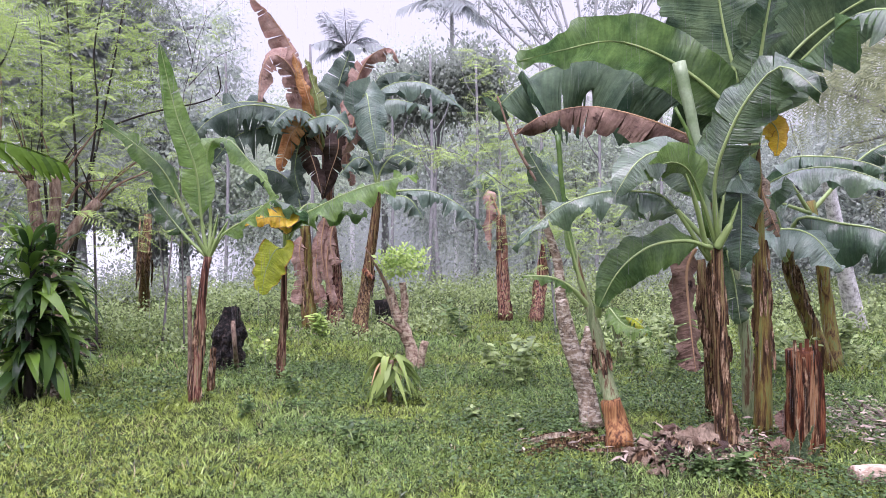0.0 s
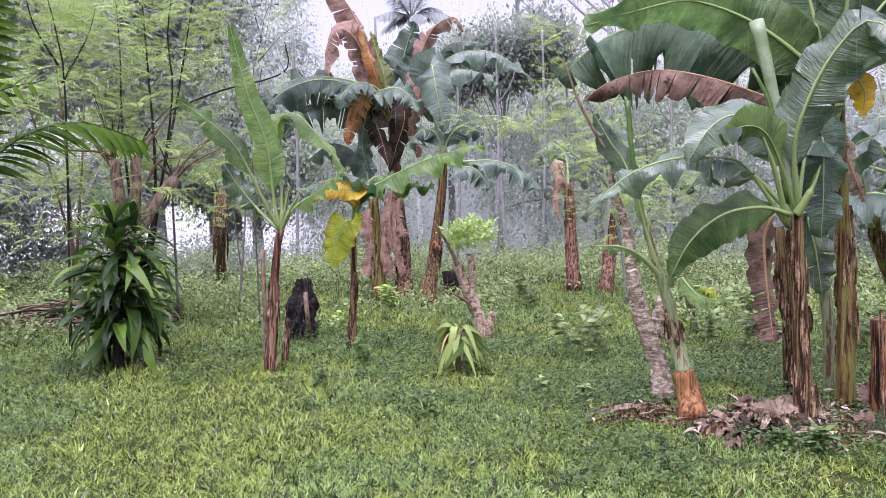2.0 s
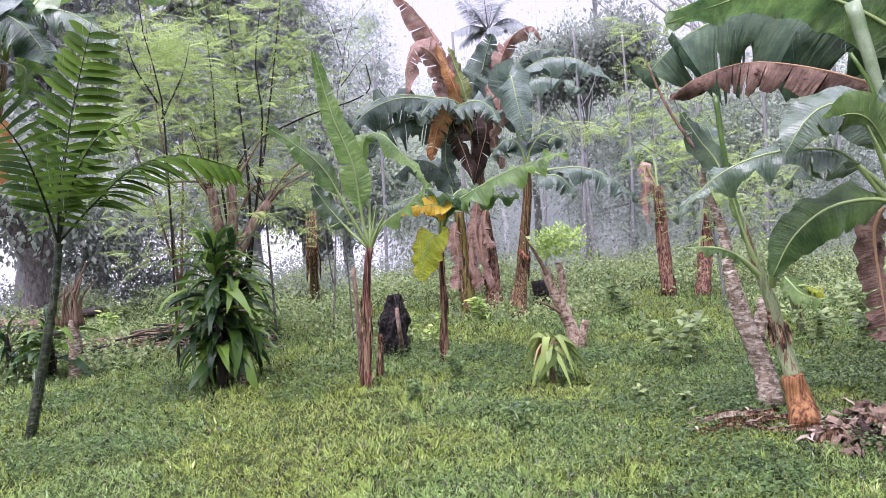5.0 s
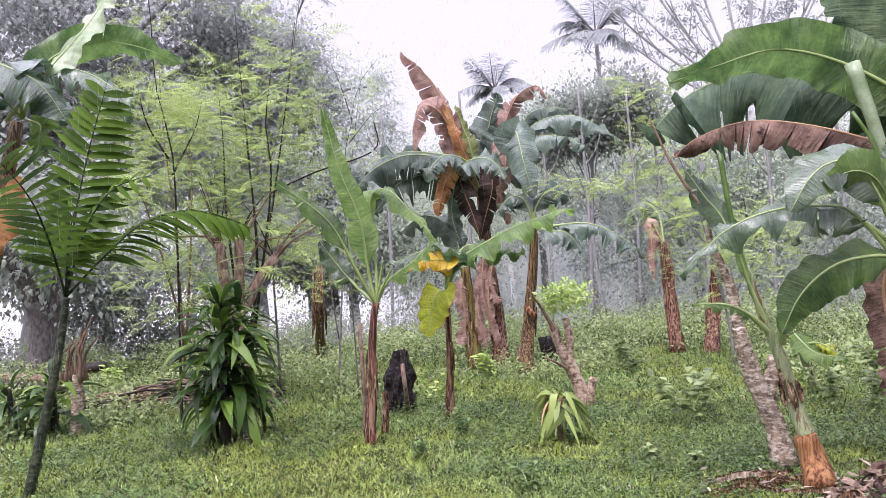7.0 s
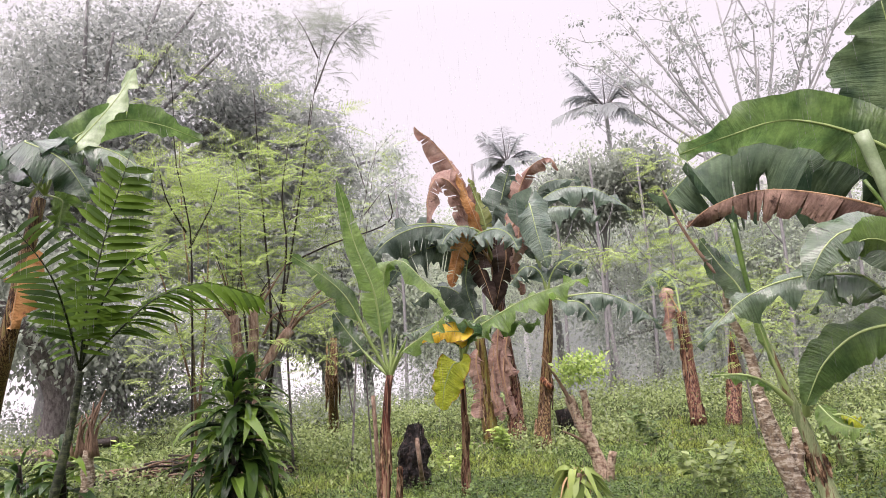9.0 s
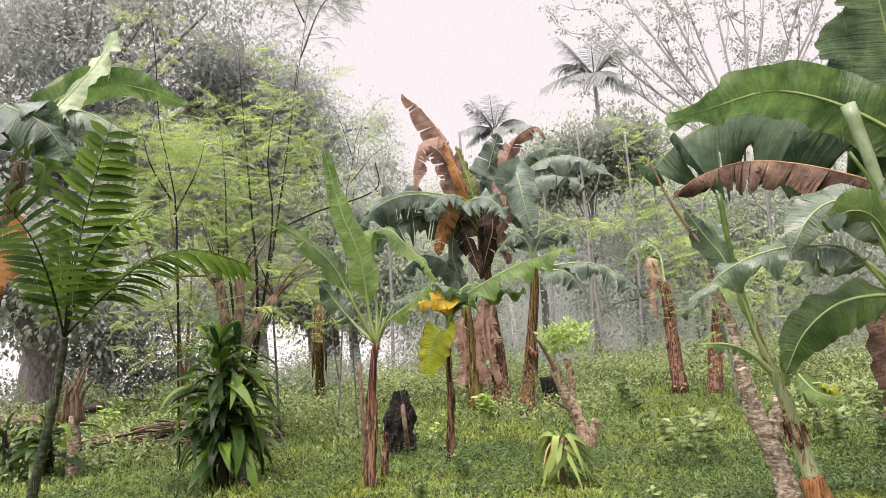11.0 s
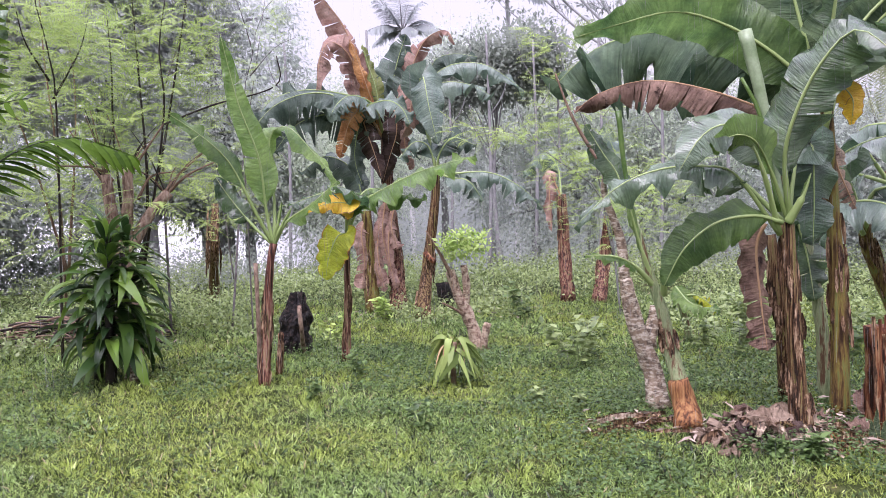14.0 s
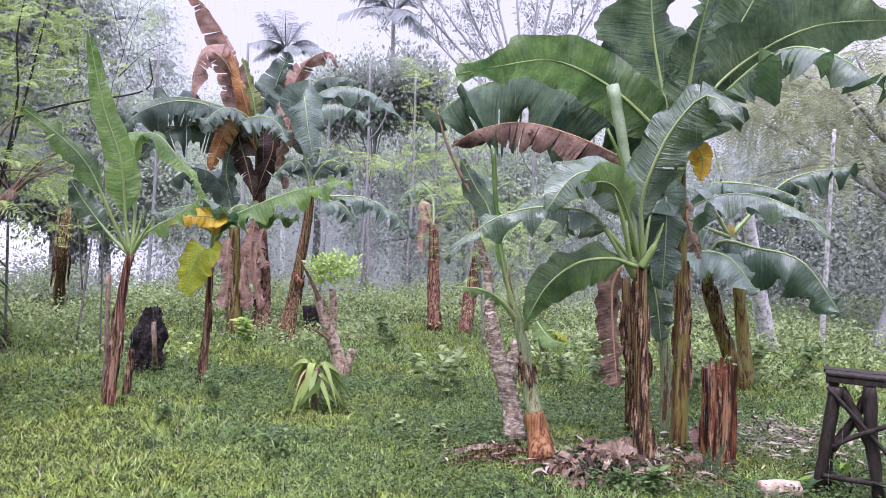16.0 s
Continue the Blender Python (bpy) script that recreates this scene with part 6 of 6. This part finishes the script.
    pts = [c - d * length * 0.5 + Vector((0, 0, 0.02)), c - d * length * 0.2 + side * q.uniform(-0.05, 0.05) + Vector((0, 0, rise)),
           c + d * length * 0.15 + side * q.uniform(-0.05, 0.05) + Vector((0, 0, rise * q.uniform(0.5, 1.1))), c + d * length * 0.5 + Vector((0, 0, q.uniform(0.01, 0.07)))]
    leaf(pile, pts, width, (q.uniform(-0.5, 0.5), q.uniform(-1, 0), 0.8), q.uniform(-10, 60), 0.03, 0.035, 3, material, seed, 0, ribmat=DRYRIB, name="dry_leaf", base=0.25)


HEAP = Vector((1.71, 5.02, 0.0))
for k in range(28):  # rotten core, dark and wet
    c = HEAP + Vector((rnd.uniform(-0.36, 0.36), rnd.uniform(-0.16, 0.2), 0))
    rise = rnd.uniform(0.05, 0.15) * (1 - 1.6 * abs(c.x - HEAP.x))
    fallen_leaf(c, rnd.uniform(0.2, 0.42), rnd.uniform(0.07, 0.15), rnd.uniform(-0.7, 0.7) + (math.pi if k % 2 else 0), max(rise, 0.03), 1300 + k, (DARKDRY, DARKDRY, DARKDRY, DARKDRY, DARKDRY, DRY, DARKDRY)[k % 7])
for k in range(16):  # paler dry leaves thrown on top
    c = HEAP + Vector((rnd.uniform(-0.34, 0.4), rnd.uniform(-0.2, 0.12), 0))
    fallen_leaf(c, rnd.uniform(0.28, 0.55), rnd.uniform(0.04, 0.11), rnd.uniform(-0.9, 0.9), max(0.04, rnd.uniform(0.1, 0.17) * (1 - 1.5 * abs(c.x - HEAP.x))), 1700 + k, TAN)
# place, height, length, width, turn
SHEETS = (((1.79, 5.06, 0.0), 0.13, 0.46, 0.16, 0.15, TAN), ((1.98, 5.15, 0.0), 0.12, 0.42, 0.15, -0.35, TAN), ((1.67, 5.24, 0.0), 0.16, 0.33, 0.16, 0.30, DRY), ((1.40, 4.97, 0.0), 0.12, 0.26, 0.16, 1.35, TAN), ((1.26, 4.96, 0.0), 0.10, 0.22, 0.14, 1.50, TAN), ((1.37, 4.68, 0.0), 0.05, 0.17, 0.14, 1.60, TAN), ((2.13, 5.00, 0.0), 0.08, 0.26, 0.14, 0.30, TAN), ((2.20, 4.90, 0.0), 0.05, 0.33, 0.08, -0.50, RUST), ((2.33, 5.01, 0.0), 0.10, 0.31, 0.11, 0.60, DRY), ((2.58, 5.33, 0.0), 0.17, 0.24, 0.22, 1.40, DRY), ((2.17, 5.31, 0.0), 0.09, 0.33, 0.14, 0.10, DRY))
for k, (c, z, long, wide, turn, mat) in enumerate(SHEETS):
    fallen_leaf(c, long, wide, turn, z, 890 + k, mat)
for k in range(14):  # curled husks on the heap
    c = HEAP + Vector((rnd.uniform(-0.4, 0.42), rnd.uniform(-0.2, 0.12), rnd.uniform(0.06, 0.14)))
    c.z *= max(0.25, 1 - 1.7 * abs(c.x - HEAP.x))
    turn = rnd.uniform(-1.3, 1.3)
    d = Vector((math.cos(turn), math.sin(turn), 0)) * rnd.uniform(0.06, 0.18)
    strip(pile, [c - d + Vector((0, 0, -0.04)), c + Vector((0, 0, 0.04)), c + d + Vector((0, 0, -0.05 * rnd.random()))], rnd.uniform(0.03, 0.07), (SHEATH, STEM, PALESHEATH)[k % 3], 1500 + k, "dry_leaf", 0.5)
for k in range(22):  # flat strips by the lichened trunk
    c = Vector((0.93, 5.25, 0.0)) + Vector((rnd.uniform(-0.2, 0.26), rnd.uniform(-0.2, 0.22), 0))
    turn = rnd.gauss(0.25, 0.5)
    d = Vector((math.cos(turn), math.sin(turn), 0)) * rnd.uniform(0.1, 0.3)
    strip(pile, [c - d + Vector((0, 0, 0.02)), c + Vector((0, 0, 0.03 + 0.06 * rnd.random())), c + d + Vector((0, 0, 0.02 + 0.06 * rnd.random()))], rnd.uniform(0.014, 0.05), (PALESHEATH, SHEATH, STEM, SHEATH)[k % 4], 800 + k)
for k in range(40):  # scraps between the stems
    c = Vector((2.16, 4.79, 0.0)) + Vector((rnd.uniform(-0.3, 0.3), rnd.uniform(-0.15, 0.3), 0))
    turn = rnd.uniform(-1.2, 0.9)
    d = Vector((math.cos(turn), math.sin(turn), 0)) * rnd.uniform(0.07, 0.24)
    strip(pile, [c - d + Vector((0, 0, 0.02)), c + Vector((0, 0, 0.03 + 0.06 * rnd.random())), c + d + Vector((0, 0, 0.02))], rnd.uniform(0.02, 0.06), (PALESHEATH, SHEATH, STEM)[k % 3], 1200 + k)
rng = np.random.default_rng(31)
p = np.concatenate([np.array(Vector((1.84, 5.17, 0.0))) + rng.normal(size=(300, 3)) * np.array([0.5, 0.2, 0]), np.array(Vector((3.51, 5.87, 0.0))) + rng.normal(size=(900, 3)) * np.array([0.42, 0.32, 0]),
                    np.array(Vector((-6.36, 9.21, 0.0))) + rng.normal(size=(500, 3)) * np.array([0.8, 0.5, 0]), np.array(Vector((-1.28, 11.47, 0.0))) + rng.normal(size=(260, 3)) * np.array([1.2, 0.5, 0])])
p[:, 2] = 0.03 + 0.07 * rng.random(len(p))
d = rng.normal(size=p.shape)
d[:, 2] *= 0.25
scatter("leaf_litter", NARROW, frames_of(p, d, rng.normal(size=p.shape) * 0.5 + np.array([0, 0, 1]), rng.uniform(0.04, 0.13, len(p)), rng), LITTER, None, "scattered dead leaf scraps on the ground", "leaf litter", "stuff")

chunk = thing("banana_stem_chunk", (2.68, 4.49, 0.0), "pale cut chunk of banana stem on the grass", "stem chunk")
B = Vector((2.68, 4.49, 0.0))
v, f = tube([B + Vector((-0.13, 0.0, 0.055)), B + Vector((0, 0.01, 0.06)), B + Vector((0.13, 0.0, 0.055))], lambda s: 0.07 - 0.008 * s, 8, 6, 0.12, 3)
part("chunk", v, f, PALEWOOD, chunk)

snake = thing("snake_plant", (2.36, 4.77, 0.0), "small upright snake plant with yellow leaf edges", "plant")
for k, (x, h, lean) in enumerate(((-0.07, 0.2, -0.03), (-0.02, 0.27, -0.01), (0.02, 0.24, 0.02), (0.06, 0.3, 0.05), (0.09, 0.18, 0.09))):
    B = Vector((2.36, 4.77, 0.0)) + Vector((x * 0.6, 0.03 * (k % 2), 0))
    leaf(snake, [B, B + Vector((lean * 0.4, 0, h * 0.5)), B + Vector((lean, -0.02, h))], 0.055, (0.2 * (k - 2), -1, 0), 15, 0.02, 0.003, 0, SNAKE, 840 + k, 0, base=0.4, tip=0.7)


def rustic_table():
    """Rough workbench of dark wet planks on splayed pole legs with crossed braces."""
    corner, u, v = Vector((2.97, 4.51, 0.83)), Vector((0.836, -0.549, 0)), Vector((0.549, 0.836, 0))
    t = thing("rustic_table", (corner.x, corner.y, 0), "rough dark wet wooden table on crossed pole legs", "table")

    def board(name, a, b, label=""):
        """a and b: along the front edge, away from it, and up from the top's lower face."""
        verts = [corner + u * x + v * y + Vector((0, 0, z)) for x in (a[0], b[0]) for y in (a[1], b[1]) for z in (a[2], b[2])]
        faces = [(0, 1, 3, 2), (4, 6, 7, 5), (0, 4, 5, 1), (2, 3, 7, 6), (0, 2, 6, 4), (1, 5, 7, 3)]
        ob = part(name, verts, faces, WETWOOD, t, label, smooth=False)
        bv = ob.modifiers.new("worn_edges", "BEVEL")
        bv.width, bv.segments = 0.006, 2

    for k in range(2):
        board("plank", (-0.012 * (k % 2), 0.15 * k + 0.004, -0.022), (1.1, 0.15 * k + 0.146, 0.005 * (k % 2)), "wet reflecting plank")
    board("apron", (0.004, 0.012, -0.064), (1.09, 0.05, -0.024))
    board("apron", (0.01, 0.05, -0.08), (0.05, 0.29, -0.024))
    board("apron", (0.004, 0.25, -0.064), (1.09, 0.29, -0.024))
    for k, line in enumerate(([(3.03, 4.49, 0.74), (3.00, 4.51, 0.38), (2.96, 4.54, -0.02)], [(3.20, 4.40, 0.76), (3.22, 4.38, 0.42), (3.25, 4.33, 0.05)])):
        limb("leg", t, line, 0.042, 0.034, WETWOOD, 10, 9, 0.3, k)
    for x in (0.06, 1.02):
        o = corner + u * x + v * 0.23
        limb("leg", t, [o - Vector((0, 0, 0.03)), o - Vector((0.02, 0, 0.4)), Vector((o.x - 0.03, o.y, 0))], 0.034, 0.04, WETWOOD, 8, 8, 0.25, 4)
    for k, line in enumerate(([(2.97, 4.48, 0.74), (3.09, 4.39, 0.58), (3.33, 4.23, 0.26)], [(3.08, 4.51, 0.73), (3.17, 4.44, 0.52), (3.24, 4.36, 0.30)], [(3.24, 4.44, 0.74), (3.17, 4.50, 0.52), (3.06, 4.55, 0.31)], [(3.00, 4.44, 0.36), (3.08, 4.39, 0.43), (3.35, 4.18, 0.62)], [(2.97, 4.49, 0.16), (3.11, 4.39, 0.16), (3.38, 4.19, 0.17)])):
        limb("brace", t, line, (0.014, 0.034, 0.028, 0.018, 0.018)[k], (0.013, 0.028, 0.03, 0.016, 0.016)[k], WETWOOD, 10, 8, 0.25, 20 + k)


rustic_table()

for k, (a, b, r) in enumerate((((-11.06, 10.94, 0.0), (-8.25, 10.69, 0.45), 0.09), ((-12.14, 11.76, 0.0), (-8.03, 9.58, 0.38), 0.08), ((-10.35, 10.01, 0.0), (-7.77, 9.14, 0.29), 0.07))):
    a, b = Vector(a), Vector(b)
    a.z, b.z = r + 0.13 * k, max(b.z, r + 0.1 * k)
    lg = thing("fallen_log", (a.x, a.y, 0), "dark wet weathered log lying on the woodpile", "log", "fallen logs")
    limb("log", lg, [a, (a + b) / 2 + Vector((0, 0, 0.03)), b], r, r * 0.85, BROWNBARK if k == 1 else WETWOOD, 10, 10, 0.25, 60 + k)
heap = thing("brush_heap", (-6.45, 9.14, 0.0), "dark heap of wet twigs and dead leaves", "brush heap")
for k in range(190):
    c = Vector((-6.45, 9.14, 0.0)) + Vector((rnd.uniform(-0.8, 1.9), rnd.uniform(-0.35, 0.5), 0))
    a = rnd.uniform(-1.3, 1.3)
    d = Vector((math.cos(a), math.sin(a), rnd.uniform(-0.15, 0.15))) * rnd.uniform(0.12, 0.42)
    hgt = 0.04 + 0.3 * max(0, 1 - 0.55 * abs(c.x - Vector((-6.45, 9.14, 0.0)).x - 0.5)) * rnd.random()
    limb("twig", heap, [c - d + Vector((0, 0, hgt)), c + Vector((0, 0, hgt + 0.04)), c + d + Vector((0, 0, hgt))], 0.019, 0.008, (WETWOOD, TWIG, WETWOOD, BROWNBARK)[k % 4], 6, 5, 0.2, k)
st = thing("broken_stump", (-6.14, 7.42, 0.0), "broken pale stump with splintered shoots beside the palm", "stump")
B = Vector((-6.14, 7.42, 0.0))
limb("stump", st, [B, B + Vector((0.03, 0, 0.35)), B + Vector((0.05, 0, 0.7))], 0.075, 0.06, BARK, 10, 12, 0.4, 81, 0.25)
for k in range(9):
    o = Vector((rnd.uniform(-0.12, 0.16), rnd.uniform(-0.08, 0.08), 0.62))
    limb("shoot", st, [B + o, B + o * 1.05 + Vector((rnd.uniform(-0.06, 0.1), 0, 0.25)), B + o * 1.1 + Vector((rnd.uniform(-0.1, 0.25), 0, rnd.uniform(0.3, 0.7)))], 0.025, 0.008, TWIG, 6, 6, 0.2, k)

# loose saplings and knee-high herbs
def herb(base, height, leaves, size, material, seed, label):
    rnd = random.Random(seed)
    t = thing("herb", base, label, "plant", "loose herbs")
    b = Vector(base)
    for s in range(3):
        e = b + Vector((rnd.uniform(-0.5, 0.5) * height, rnd.uniform(-0.4, 0.4) * height, height * rnd.uniform(0.7, 1)))
        limb("stem", t, [b, b.lerp(e, 0.5) + Vector((0, 0, 0.04)), e], 0.008, 0.003, RIB, 6, 5, 0.1, s)
        rng = np.random.default_rng(seed * 10 + s)
        leaves = leaves + 12
        q = np.array([b.lerp(e, x) for x in rng.uniform(0.25, 1, leaves)]) + rng.normal(size=(leaves, 3)) * 0.06 * height
        d = rng.normal(size=q.shape)
        d[:, 2] = rng.uniform(-0.3, 0.5, leaves)
        scatter("leaves", LEAFLET, frames_of(q, d, rng.normal(size=q.shape) * 0.3 + np.array([0, 0, 1]), 0.62 * size * rng.uniform(0.6, 1.2, leaves), rng), material, t, kind="stuff", origin=base)


HERBS = (((0.66, 7.27, 0.0), 0.55, 16, 0.2, WEEDLIGHT), ((0.85, 7.78, 0.0), 0.5, 14, 0.18, WEEDLIGHT), ((2.14, 8.16, 0.0), 0.4, 14, 0.16, WEEDLIGHT), ((-1.72, 10.84, 0.0), 0.45, 12, 0.2, LIMEBUSH),
         ((-1.67, 6.05, 0.0), 0.22, 12, 0.1, WEED), ((2.42, 7.84, 0.0), 0.5, 14, 0.16, WEEDLIGHT), ((3.09, 9.31, 0.0), 0.6, 14, 0.2, WEEDLIGHT), ((-1.44, 7.01, 0.0), 0.3, 14, 0.12, WEED),
         ((-0.62, 5.17, 0.0), 0.2, 12, 0.1, WEED), ((0.26, 5.95, 0.0), 0.14, 12, 0.1, WEEDLIGHT), ((0.55, 5.78, 0.0), 0.15, 16, 0.1, WEEDLIGHT), ((-8.00, 10.98, 0.0), 0.6, 14, 0.2, WEEDLIGHT), ((-7.89, 10.40, 0.0), 0.5, 12, 0.2, LIMEBUSH),
         ((-2.18, 8.90, 0.0), 0.5, 14, 0.14, LIMEBUSH), ((-4.67, 9.77, 0.0), 0.5, 16, 0.18, WEEDLIGHT), ((-6.11, 10.84, 0.0), 0.6, 14, 0.2, WEEDLIGHT), ((4.80, 8.64, 0.0), 0.6, 16, 0.2, WEEDLIGHT), ((5.05, 8.32, 0.0), 0.6, 16, 0.2, WEED),
         ((3.84, 7.86, 0.0), 0.5, 16, 0.16, WEEDLIGHT), ((1.84, 4.57, 0.0), 0.16, 8, 0.14, WEED), ((1.69, 4.63, 0.0), 0.14, 8, 0.12, WEED), ((3.26, 7.27, 0.0), 0.5, 16, 0.16, WEED), ((0.30, 10.84, 0.0), 0.5, 14, 0.2, WEED))
for k, (b, h, n, s, m) in enumerate(HERBS):
    herb(b, h, n, s, m, 900 + k, "loose broad-leaved green herb on the lawn")

strap_plant("strap_leaved_herb", (3.16, 4.50, 0.0), 0.22, 0.6, 9, "small pale strap-leaved herb at the table's foot", 91, 0.4, 1.0, 0.012)
line = thing("wire", (7.37, 11.28, 0.0), "thin grey wire strung from the pale trunk", "wire")
limb("wire", line, [(6.84, 10.47, 0.51), (7.04, 9.96, 0.57), (7.34, 9.24, 0.70), (7.58, 8.24, 0.88)], 0.006, 0.006, GREYBARK, 12, 5, 0, 3)

# ---------------------------------------------------------------- grass and weeds
def field(rng, n, near, far, left=-52, right=40, power=1.6):
    a = np.radians(rng.uniform(left, right, n))
    r = near + (far - near) * rng.random(n) ** power
    return np.stack([r * np.sin(a), r * np.cos(a), np.zeros(n)], axis=1)


def patchy(p, scale, seed, least):
    return p[np.array([noise.noise(Vector((x * scale, y * scale, seed))) > least for x, y, z in p])]


rng = np.random.default_rng(21)
tuft = np.concatenate([field(rng, 17500, 3.3, 14, power=1.05), field(rng, 3200, 0.5, 9, 0, 360, power=0.7)])
def bare_at(p):
    """Small trodden patches where the soil shows."""
    return np.array([noise.noise(Vector((x * 2.6, y * 2.6, 12))) > 0.44 for x, y, z in p])


tuft = tuft[~bare_at(tuft) | (rng.random(len(tuft)) < 0.15)]
high = np.array([0.75 + 0.6 * max(0, 0.3 + noise.noise(Vector((x * 1.6, y * 1.6, 7)))) for x, y, z in tuft]) * rng.uniform(0.6, 1.3, len(tuft))
p, high = np.repeat(tuft, 10, axis=0), np.repeat(high, 10)
d = rng.normal(size=p.shape) * 0.55
p[:, :2] += d[:, :2] * 0.07
d[:, 2] = rng.uniform(0.3, 1.0, len(p))
size = high * rng.uniform(0.028, 0.072, len(p)) * (1 + 0.7 * np.clip((np.hypot(p[:, 0], p[:, 1]) - 5.5) / 5, 0, 1))
scatter("grass", BLADE, frames_of(p, d, rng.normal(size=p.shape), size, rng), GRASS, None, "short wet green lawn grass", "grass", "stuff")
p = np.concatenate([field(rng, 300000, 3.3, 13, power=1.25), field(rng, 40000, 0.5, 7, 0, 360, power=0.7)])
p = p[~bare_at(p) | (rng.random(len(p)) < 0.25)]
d = rng.normal(size=p.shape) * 0.7
d[:, 2] = rng.uniform(0.2, 0.9, len(p))
size = rng.uniform(0.028, 0.064, len(p)) * (1 + 0.8 * np.clip((np.hypot(p[:, 0], p[:, 1]) - 5.5) / 5, 0, 1))
scatter("grass", SHOOT, frames_of(p, d, rng.normal(size=p.shape), size, rng), GRASS, None, "fine low lawn grass between the tufts", "grass", "stuff")
p = patchy(field(rng, 60000, 3.4, 13, power=1.1), 0.7, 19, 0.0)
p[:, 2] = rng.uniform(0.01, 0.05, len(p))
d = rng.normal(size=p.shape)
d[:, 2] *= 0.3
scatter("clover", DIAMOND, frames_of(p, d, rng.normal(size=p.shape) * 0.5 + np.array([0, 0, 1]), rng.uniform(0.012, 0.032, len(p)), rng), CLOVER, None, "tiny round light-green weeds in the lawn", "weeds", "stuff")
p = patchy(field(rng, 70000, 5.6, 18, power=0.85), 0.9, 4, 0.0)
p = p[rng.random(len(p)) < np.clip((np.hypot(p[:, 0], p[:, 1]) - 5.4) / 2, 0.06, 1)]
p = p[:20000]
p = np.repeat(p, 4, axis=0) + rng.normal(size=(len(p) * 4, 3)) * 0.05
p[:, 2] = rng.random(len(p)) ** 1.5 * 0.16
d = rng.normal(size=p.shape)
d[:, 2] = rng.uniform(-0.1, 0.5, len(p))
scatter("weeds", DIAMOND, frames_of(p, d, rng.normal(size=p.shape) * 0.4 + np.array([0, 0, 1]), rng.uniform(0.016, 0.048, len(p)), rng), WEED, None, "low broad-leaved weeds among the grass", "weeds", "stuff")
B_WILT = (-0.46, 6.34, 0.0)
# Denser towards the clump, where their dark colour paints its shade.
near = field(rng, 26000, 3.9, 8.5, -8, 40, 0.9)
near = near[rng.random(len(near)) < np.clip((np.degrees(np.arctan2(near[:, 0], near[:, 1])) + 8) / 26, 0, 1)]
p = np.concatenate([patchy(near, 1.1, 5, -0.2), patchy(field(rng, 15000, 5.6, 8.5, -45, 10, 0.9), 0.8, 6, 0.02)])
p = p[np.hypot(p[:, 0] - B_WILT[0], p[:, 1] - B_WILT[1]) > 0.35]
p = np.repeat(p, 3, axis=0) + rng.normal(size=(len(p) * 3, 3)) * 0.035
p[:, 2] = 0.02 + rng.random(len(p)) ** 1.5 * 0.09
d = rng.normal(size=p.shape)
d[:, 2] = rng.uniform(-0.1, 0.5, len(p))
scatter("creeping_weeds", DIAMOND, frames_of(p, d, rng.normal(size=p.shape) * 0.4 + np.array([0, 0, 1]), rng.uniform(0.014, 0.036, len(p)), rng), CREEPER, None, "dark green creeping weeds, darkened further for shade, through the grass", "weeds", "stuff")
p = patchy(field(rng, 24000, 9.5, 21, power=0.8), 0.55, 8, -0.02)
p = np.repeat(p, 8, axis=0) + rng.normal(size=(len(p) * 8, 3)) * 0.12
tall = np.array([0.25 + 0.45 * (noise.noise(Vector((x * 0.5, y * 0.5, 2))) + 0.5) for x, y, z in p])
tall *= np.clip((np.hypot(p[:, 0], p[:, 1]) - 7) / 6, 0.3, 1.2)
p[:, 2] = rng.random(len(p)) ** 1.2 * tall + 0.02
d = rng.normal(size=p.shape)
scatter("undergrowth", DIAMOND, frames_of(p, d, rng.normal(size=p.shape) * 0.5 + np.array([0, 0, 1]), rng.uniform(0.03, 0.085, len(p)), rng), WEEDLIGHT, None, "light green knee-high undergrowth at the lawn's far side", "undergrowth", "stuff")

p = np.repeat(patchy(field(rng, 4600, 18, 25, -62, 50, 1.0), 0.35, 12, -0.12), 28, axis=0)
low = np.where(np.arctan2(p[:, 0], p[:, 1]) > radians(-16), 1.0, 0.35)
p += rng.normal(size=p.shape) * np.array([0.3, 0.3, 0])
p[:, 2] = np.array([ground_height(x, y) for x, y, z in p]) + rng.random(len(p)) ** 1.4 * (1.2 + 2.2 * rng.random(len(p))) * low
d = rng.normal(size=p.shape)
scatter("thicket", DIAMOND, frames_of(p, d, rng.normal(size=p.shape) * 0.6 + np.array([0, 0, 1]), rng.uniform(0.05, 0.11, len(p)), rng), THICKET, None, "grey-green thicket at the foot of the woods", "thicket", "stuff")

# ---------------------------------------------------------------- rain
p = field(rng, 6000, 2.4, 9, -56, 45, 0.7)
p[:, 2] = rng.uniform(0.2, 5.0, len(p))
d = np.array([0.03, 0, -1.0]) + rng.normal(size=p.shape) * 0.02
DROP = ([(0, 0.005, 0), (0, -0.005, 0), (1, 0.004, 0), (1, -0.004, 0)], [(0, 1, 3), (0, 3, 2)])
scatter("rain", DROP, frames_of(p, d, -p, rng.uniform(0.06, 0.16, len(p)), rng), DROPS, None, "fine streaks of falling rain", "rain", "stuff")
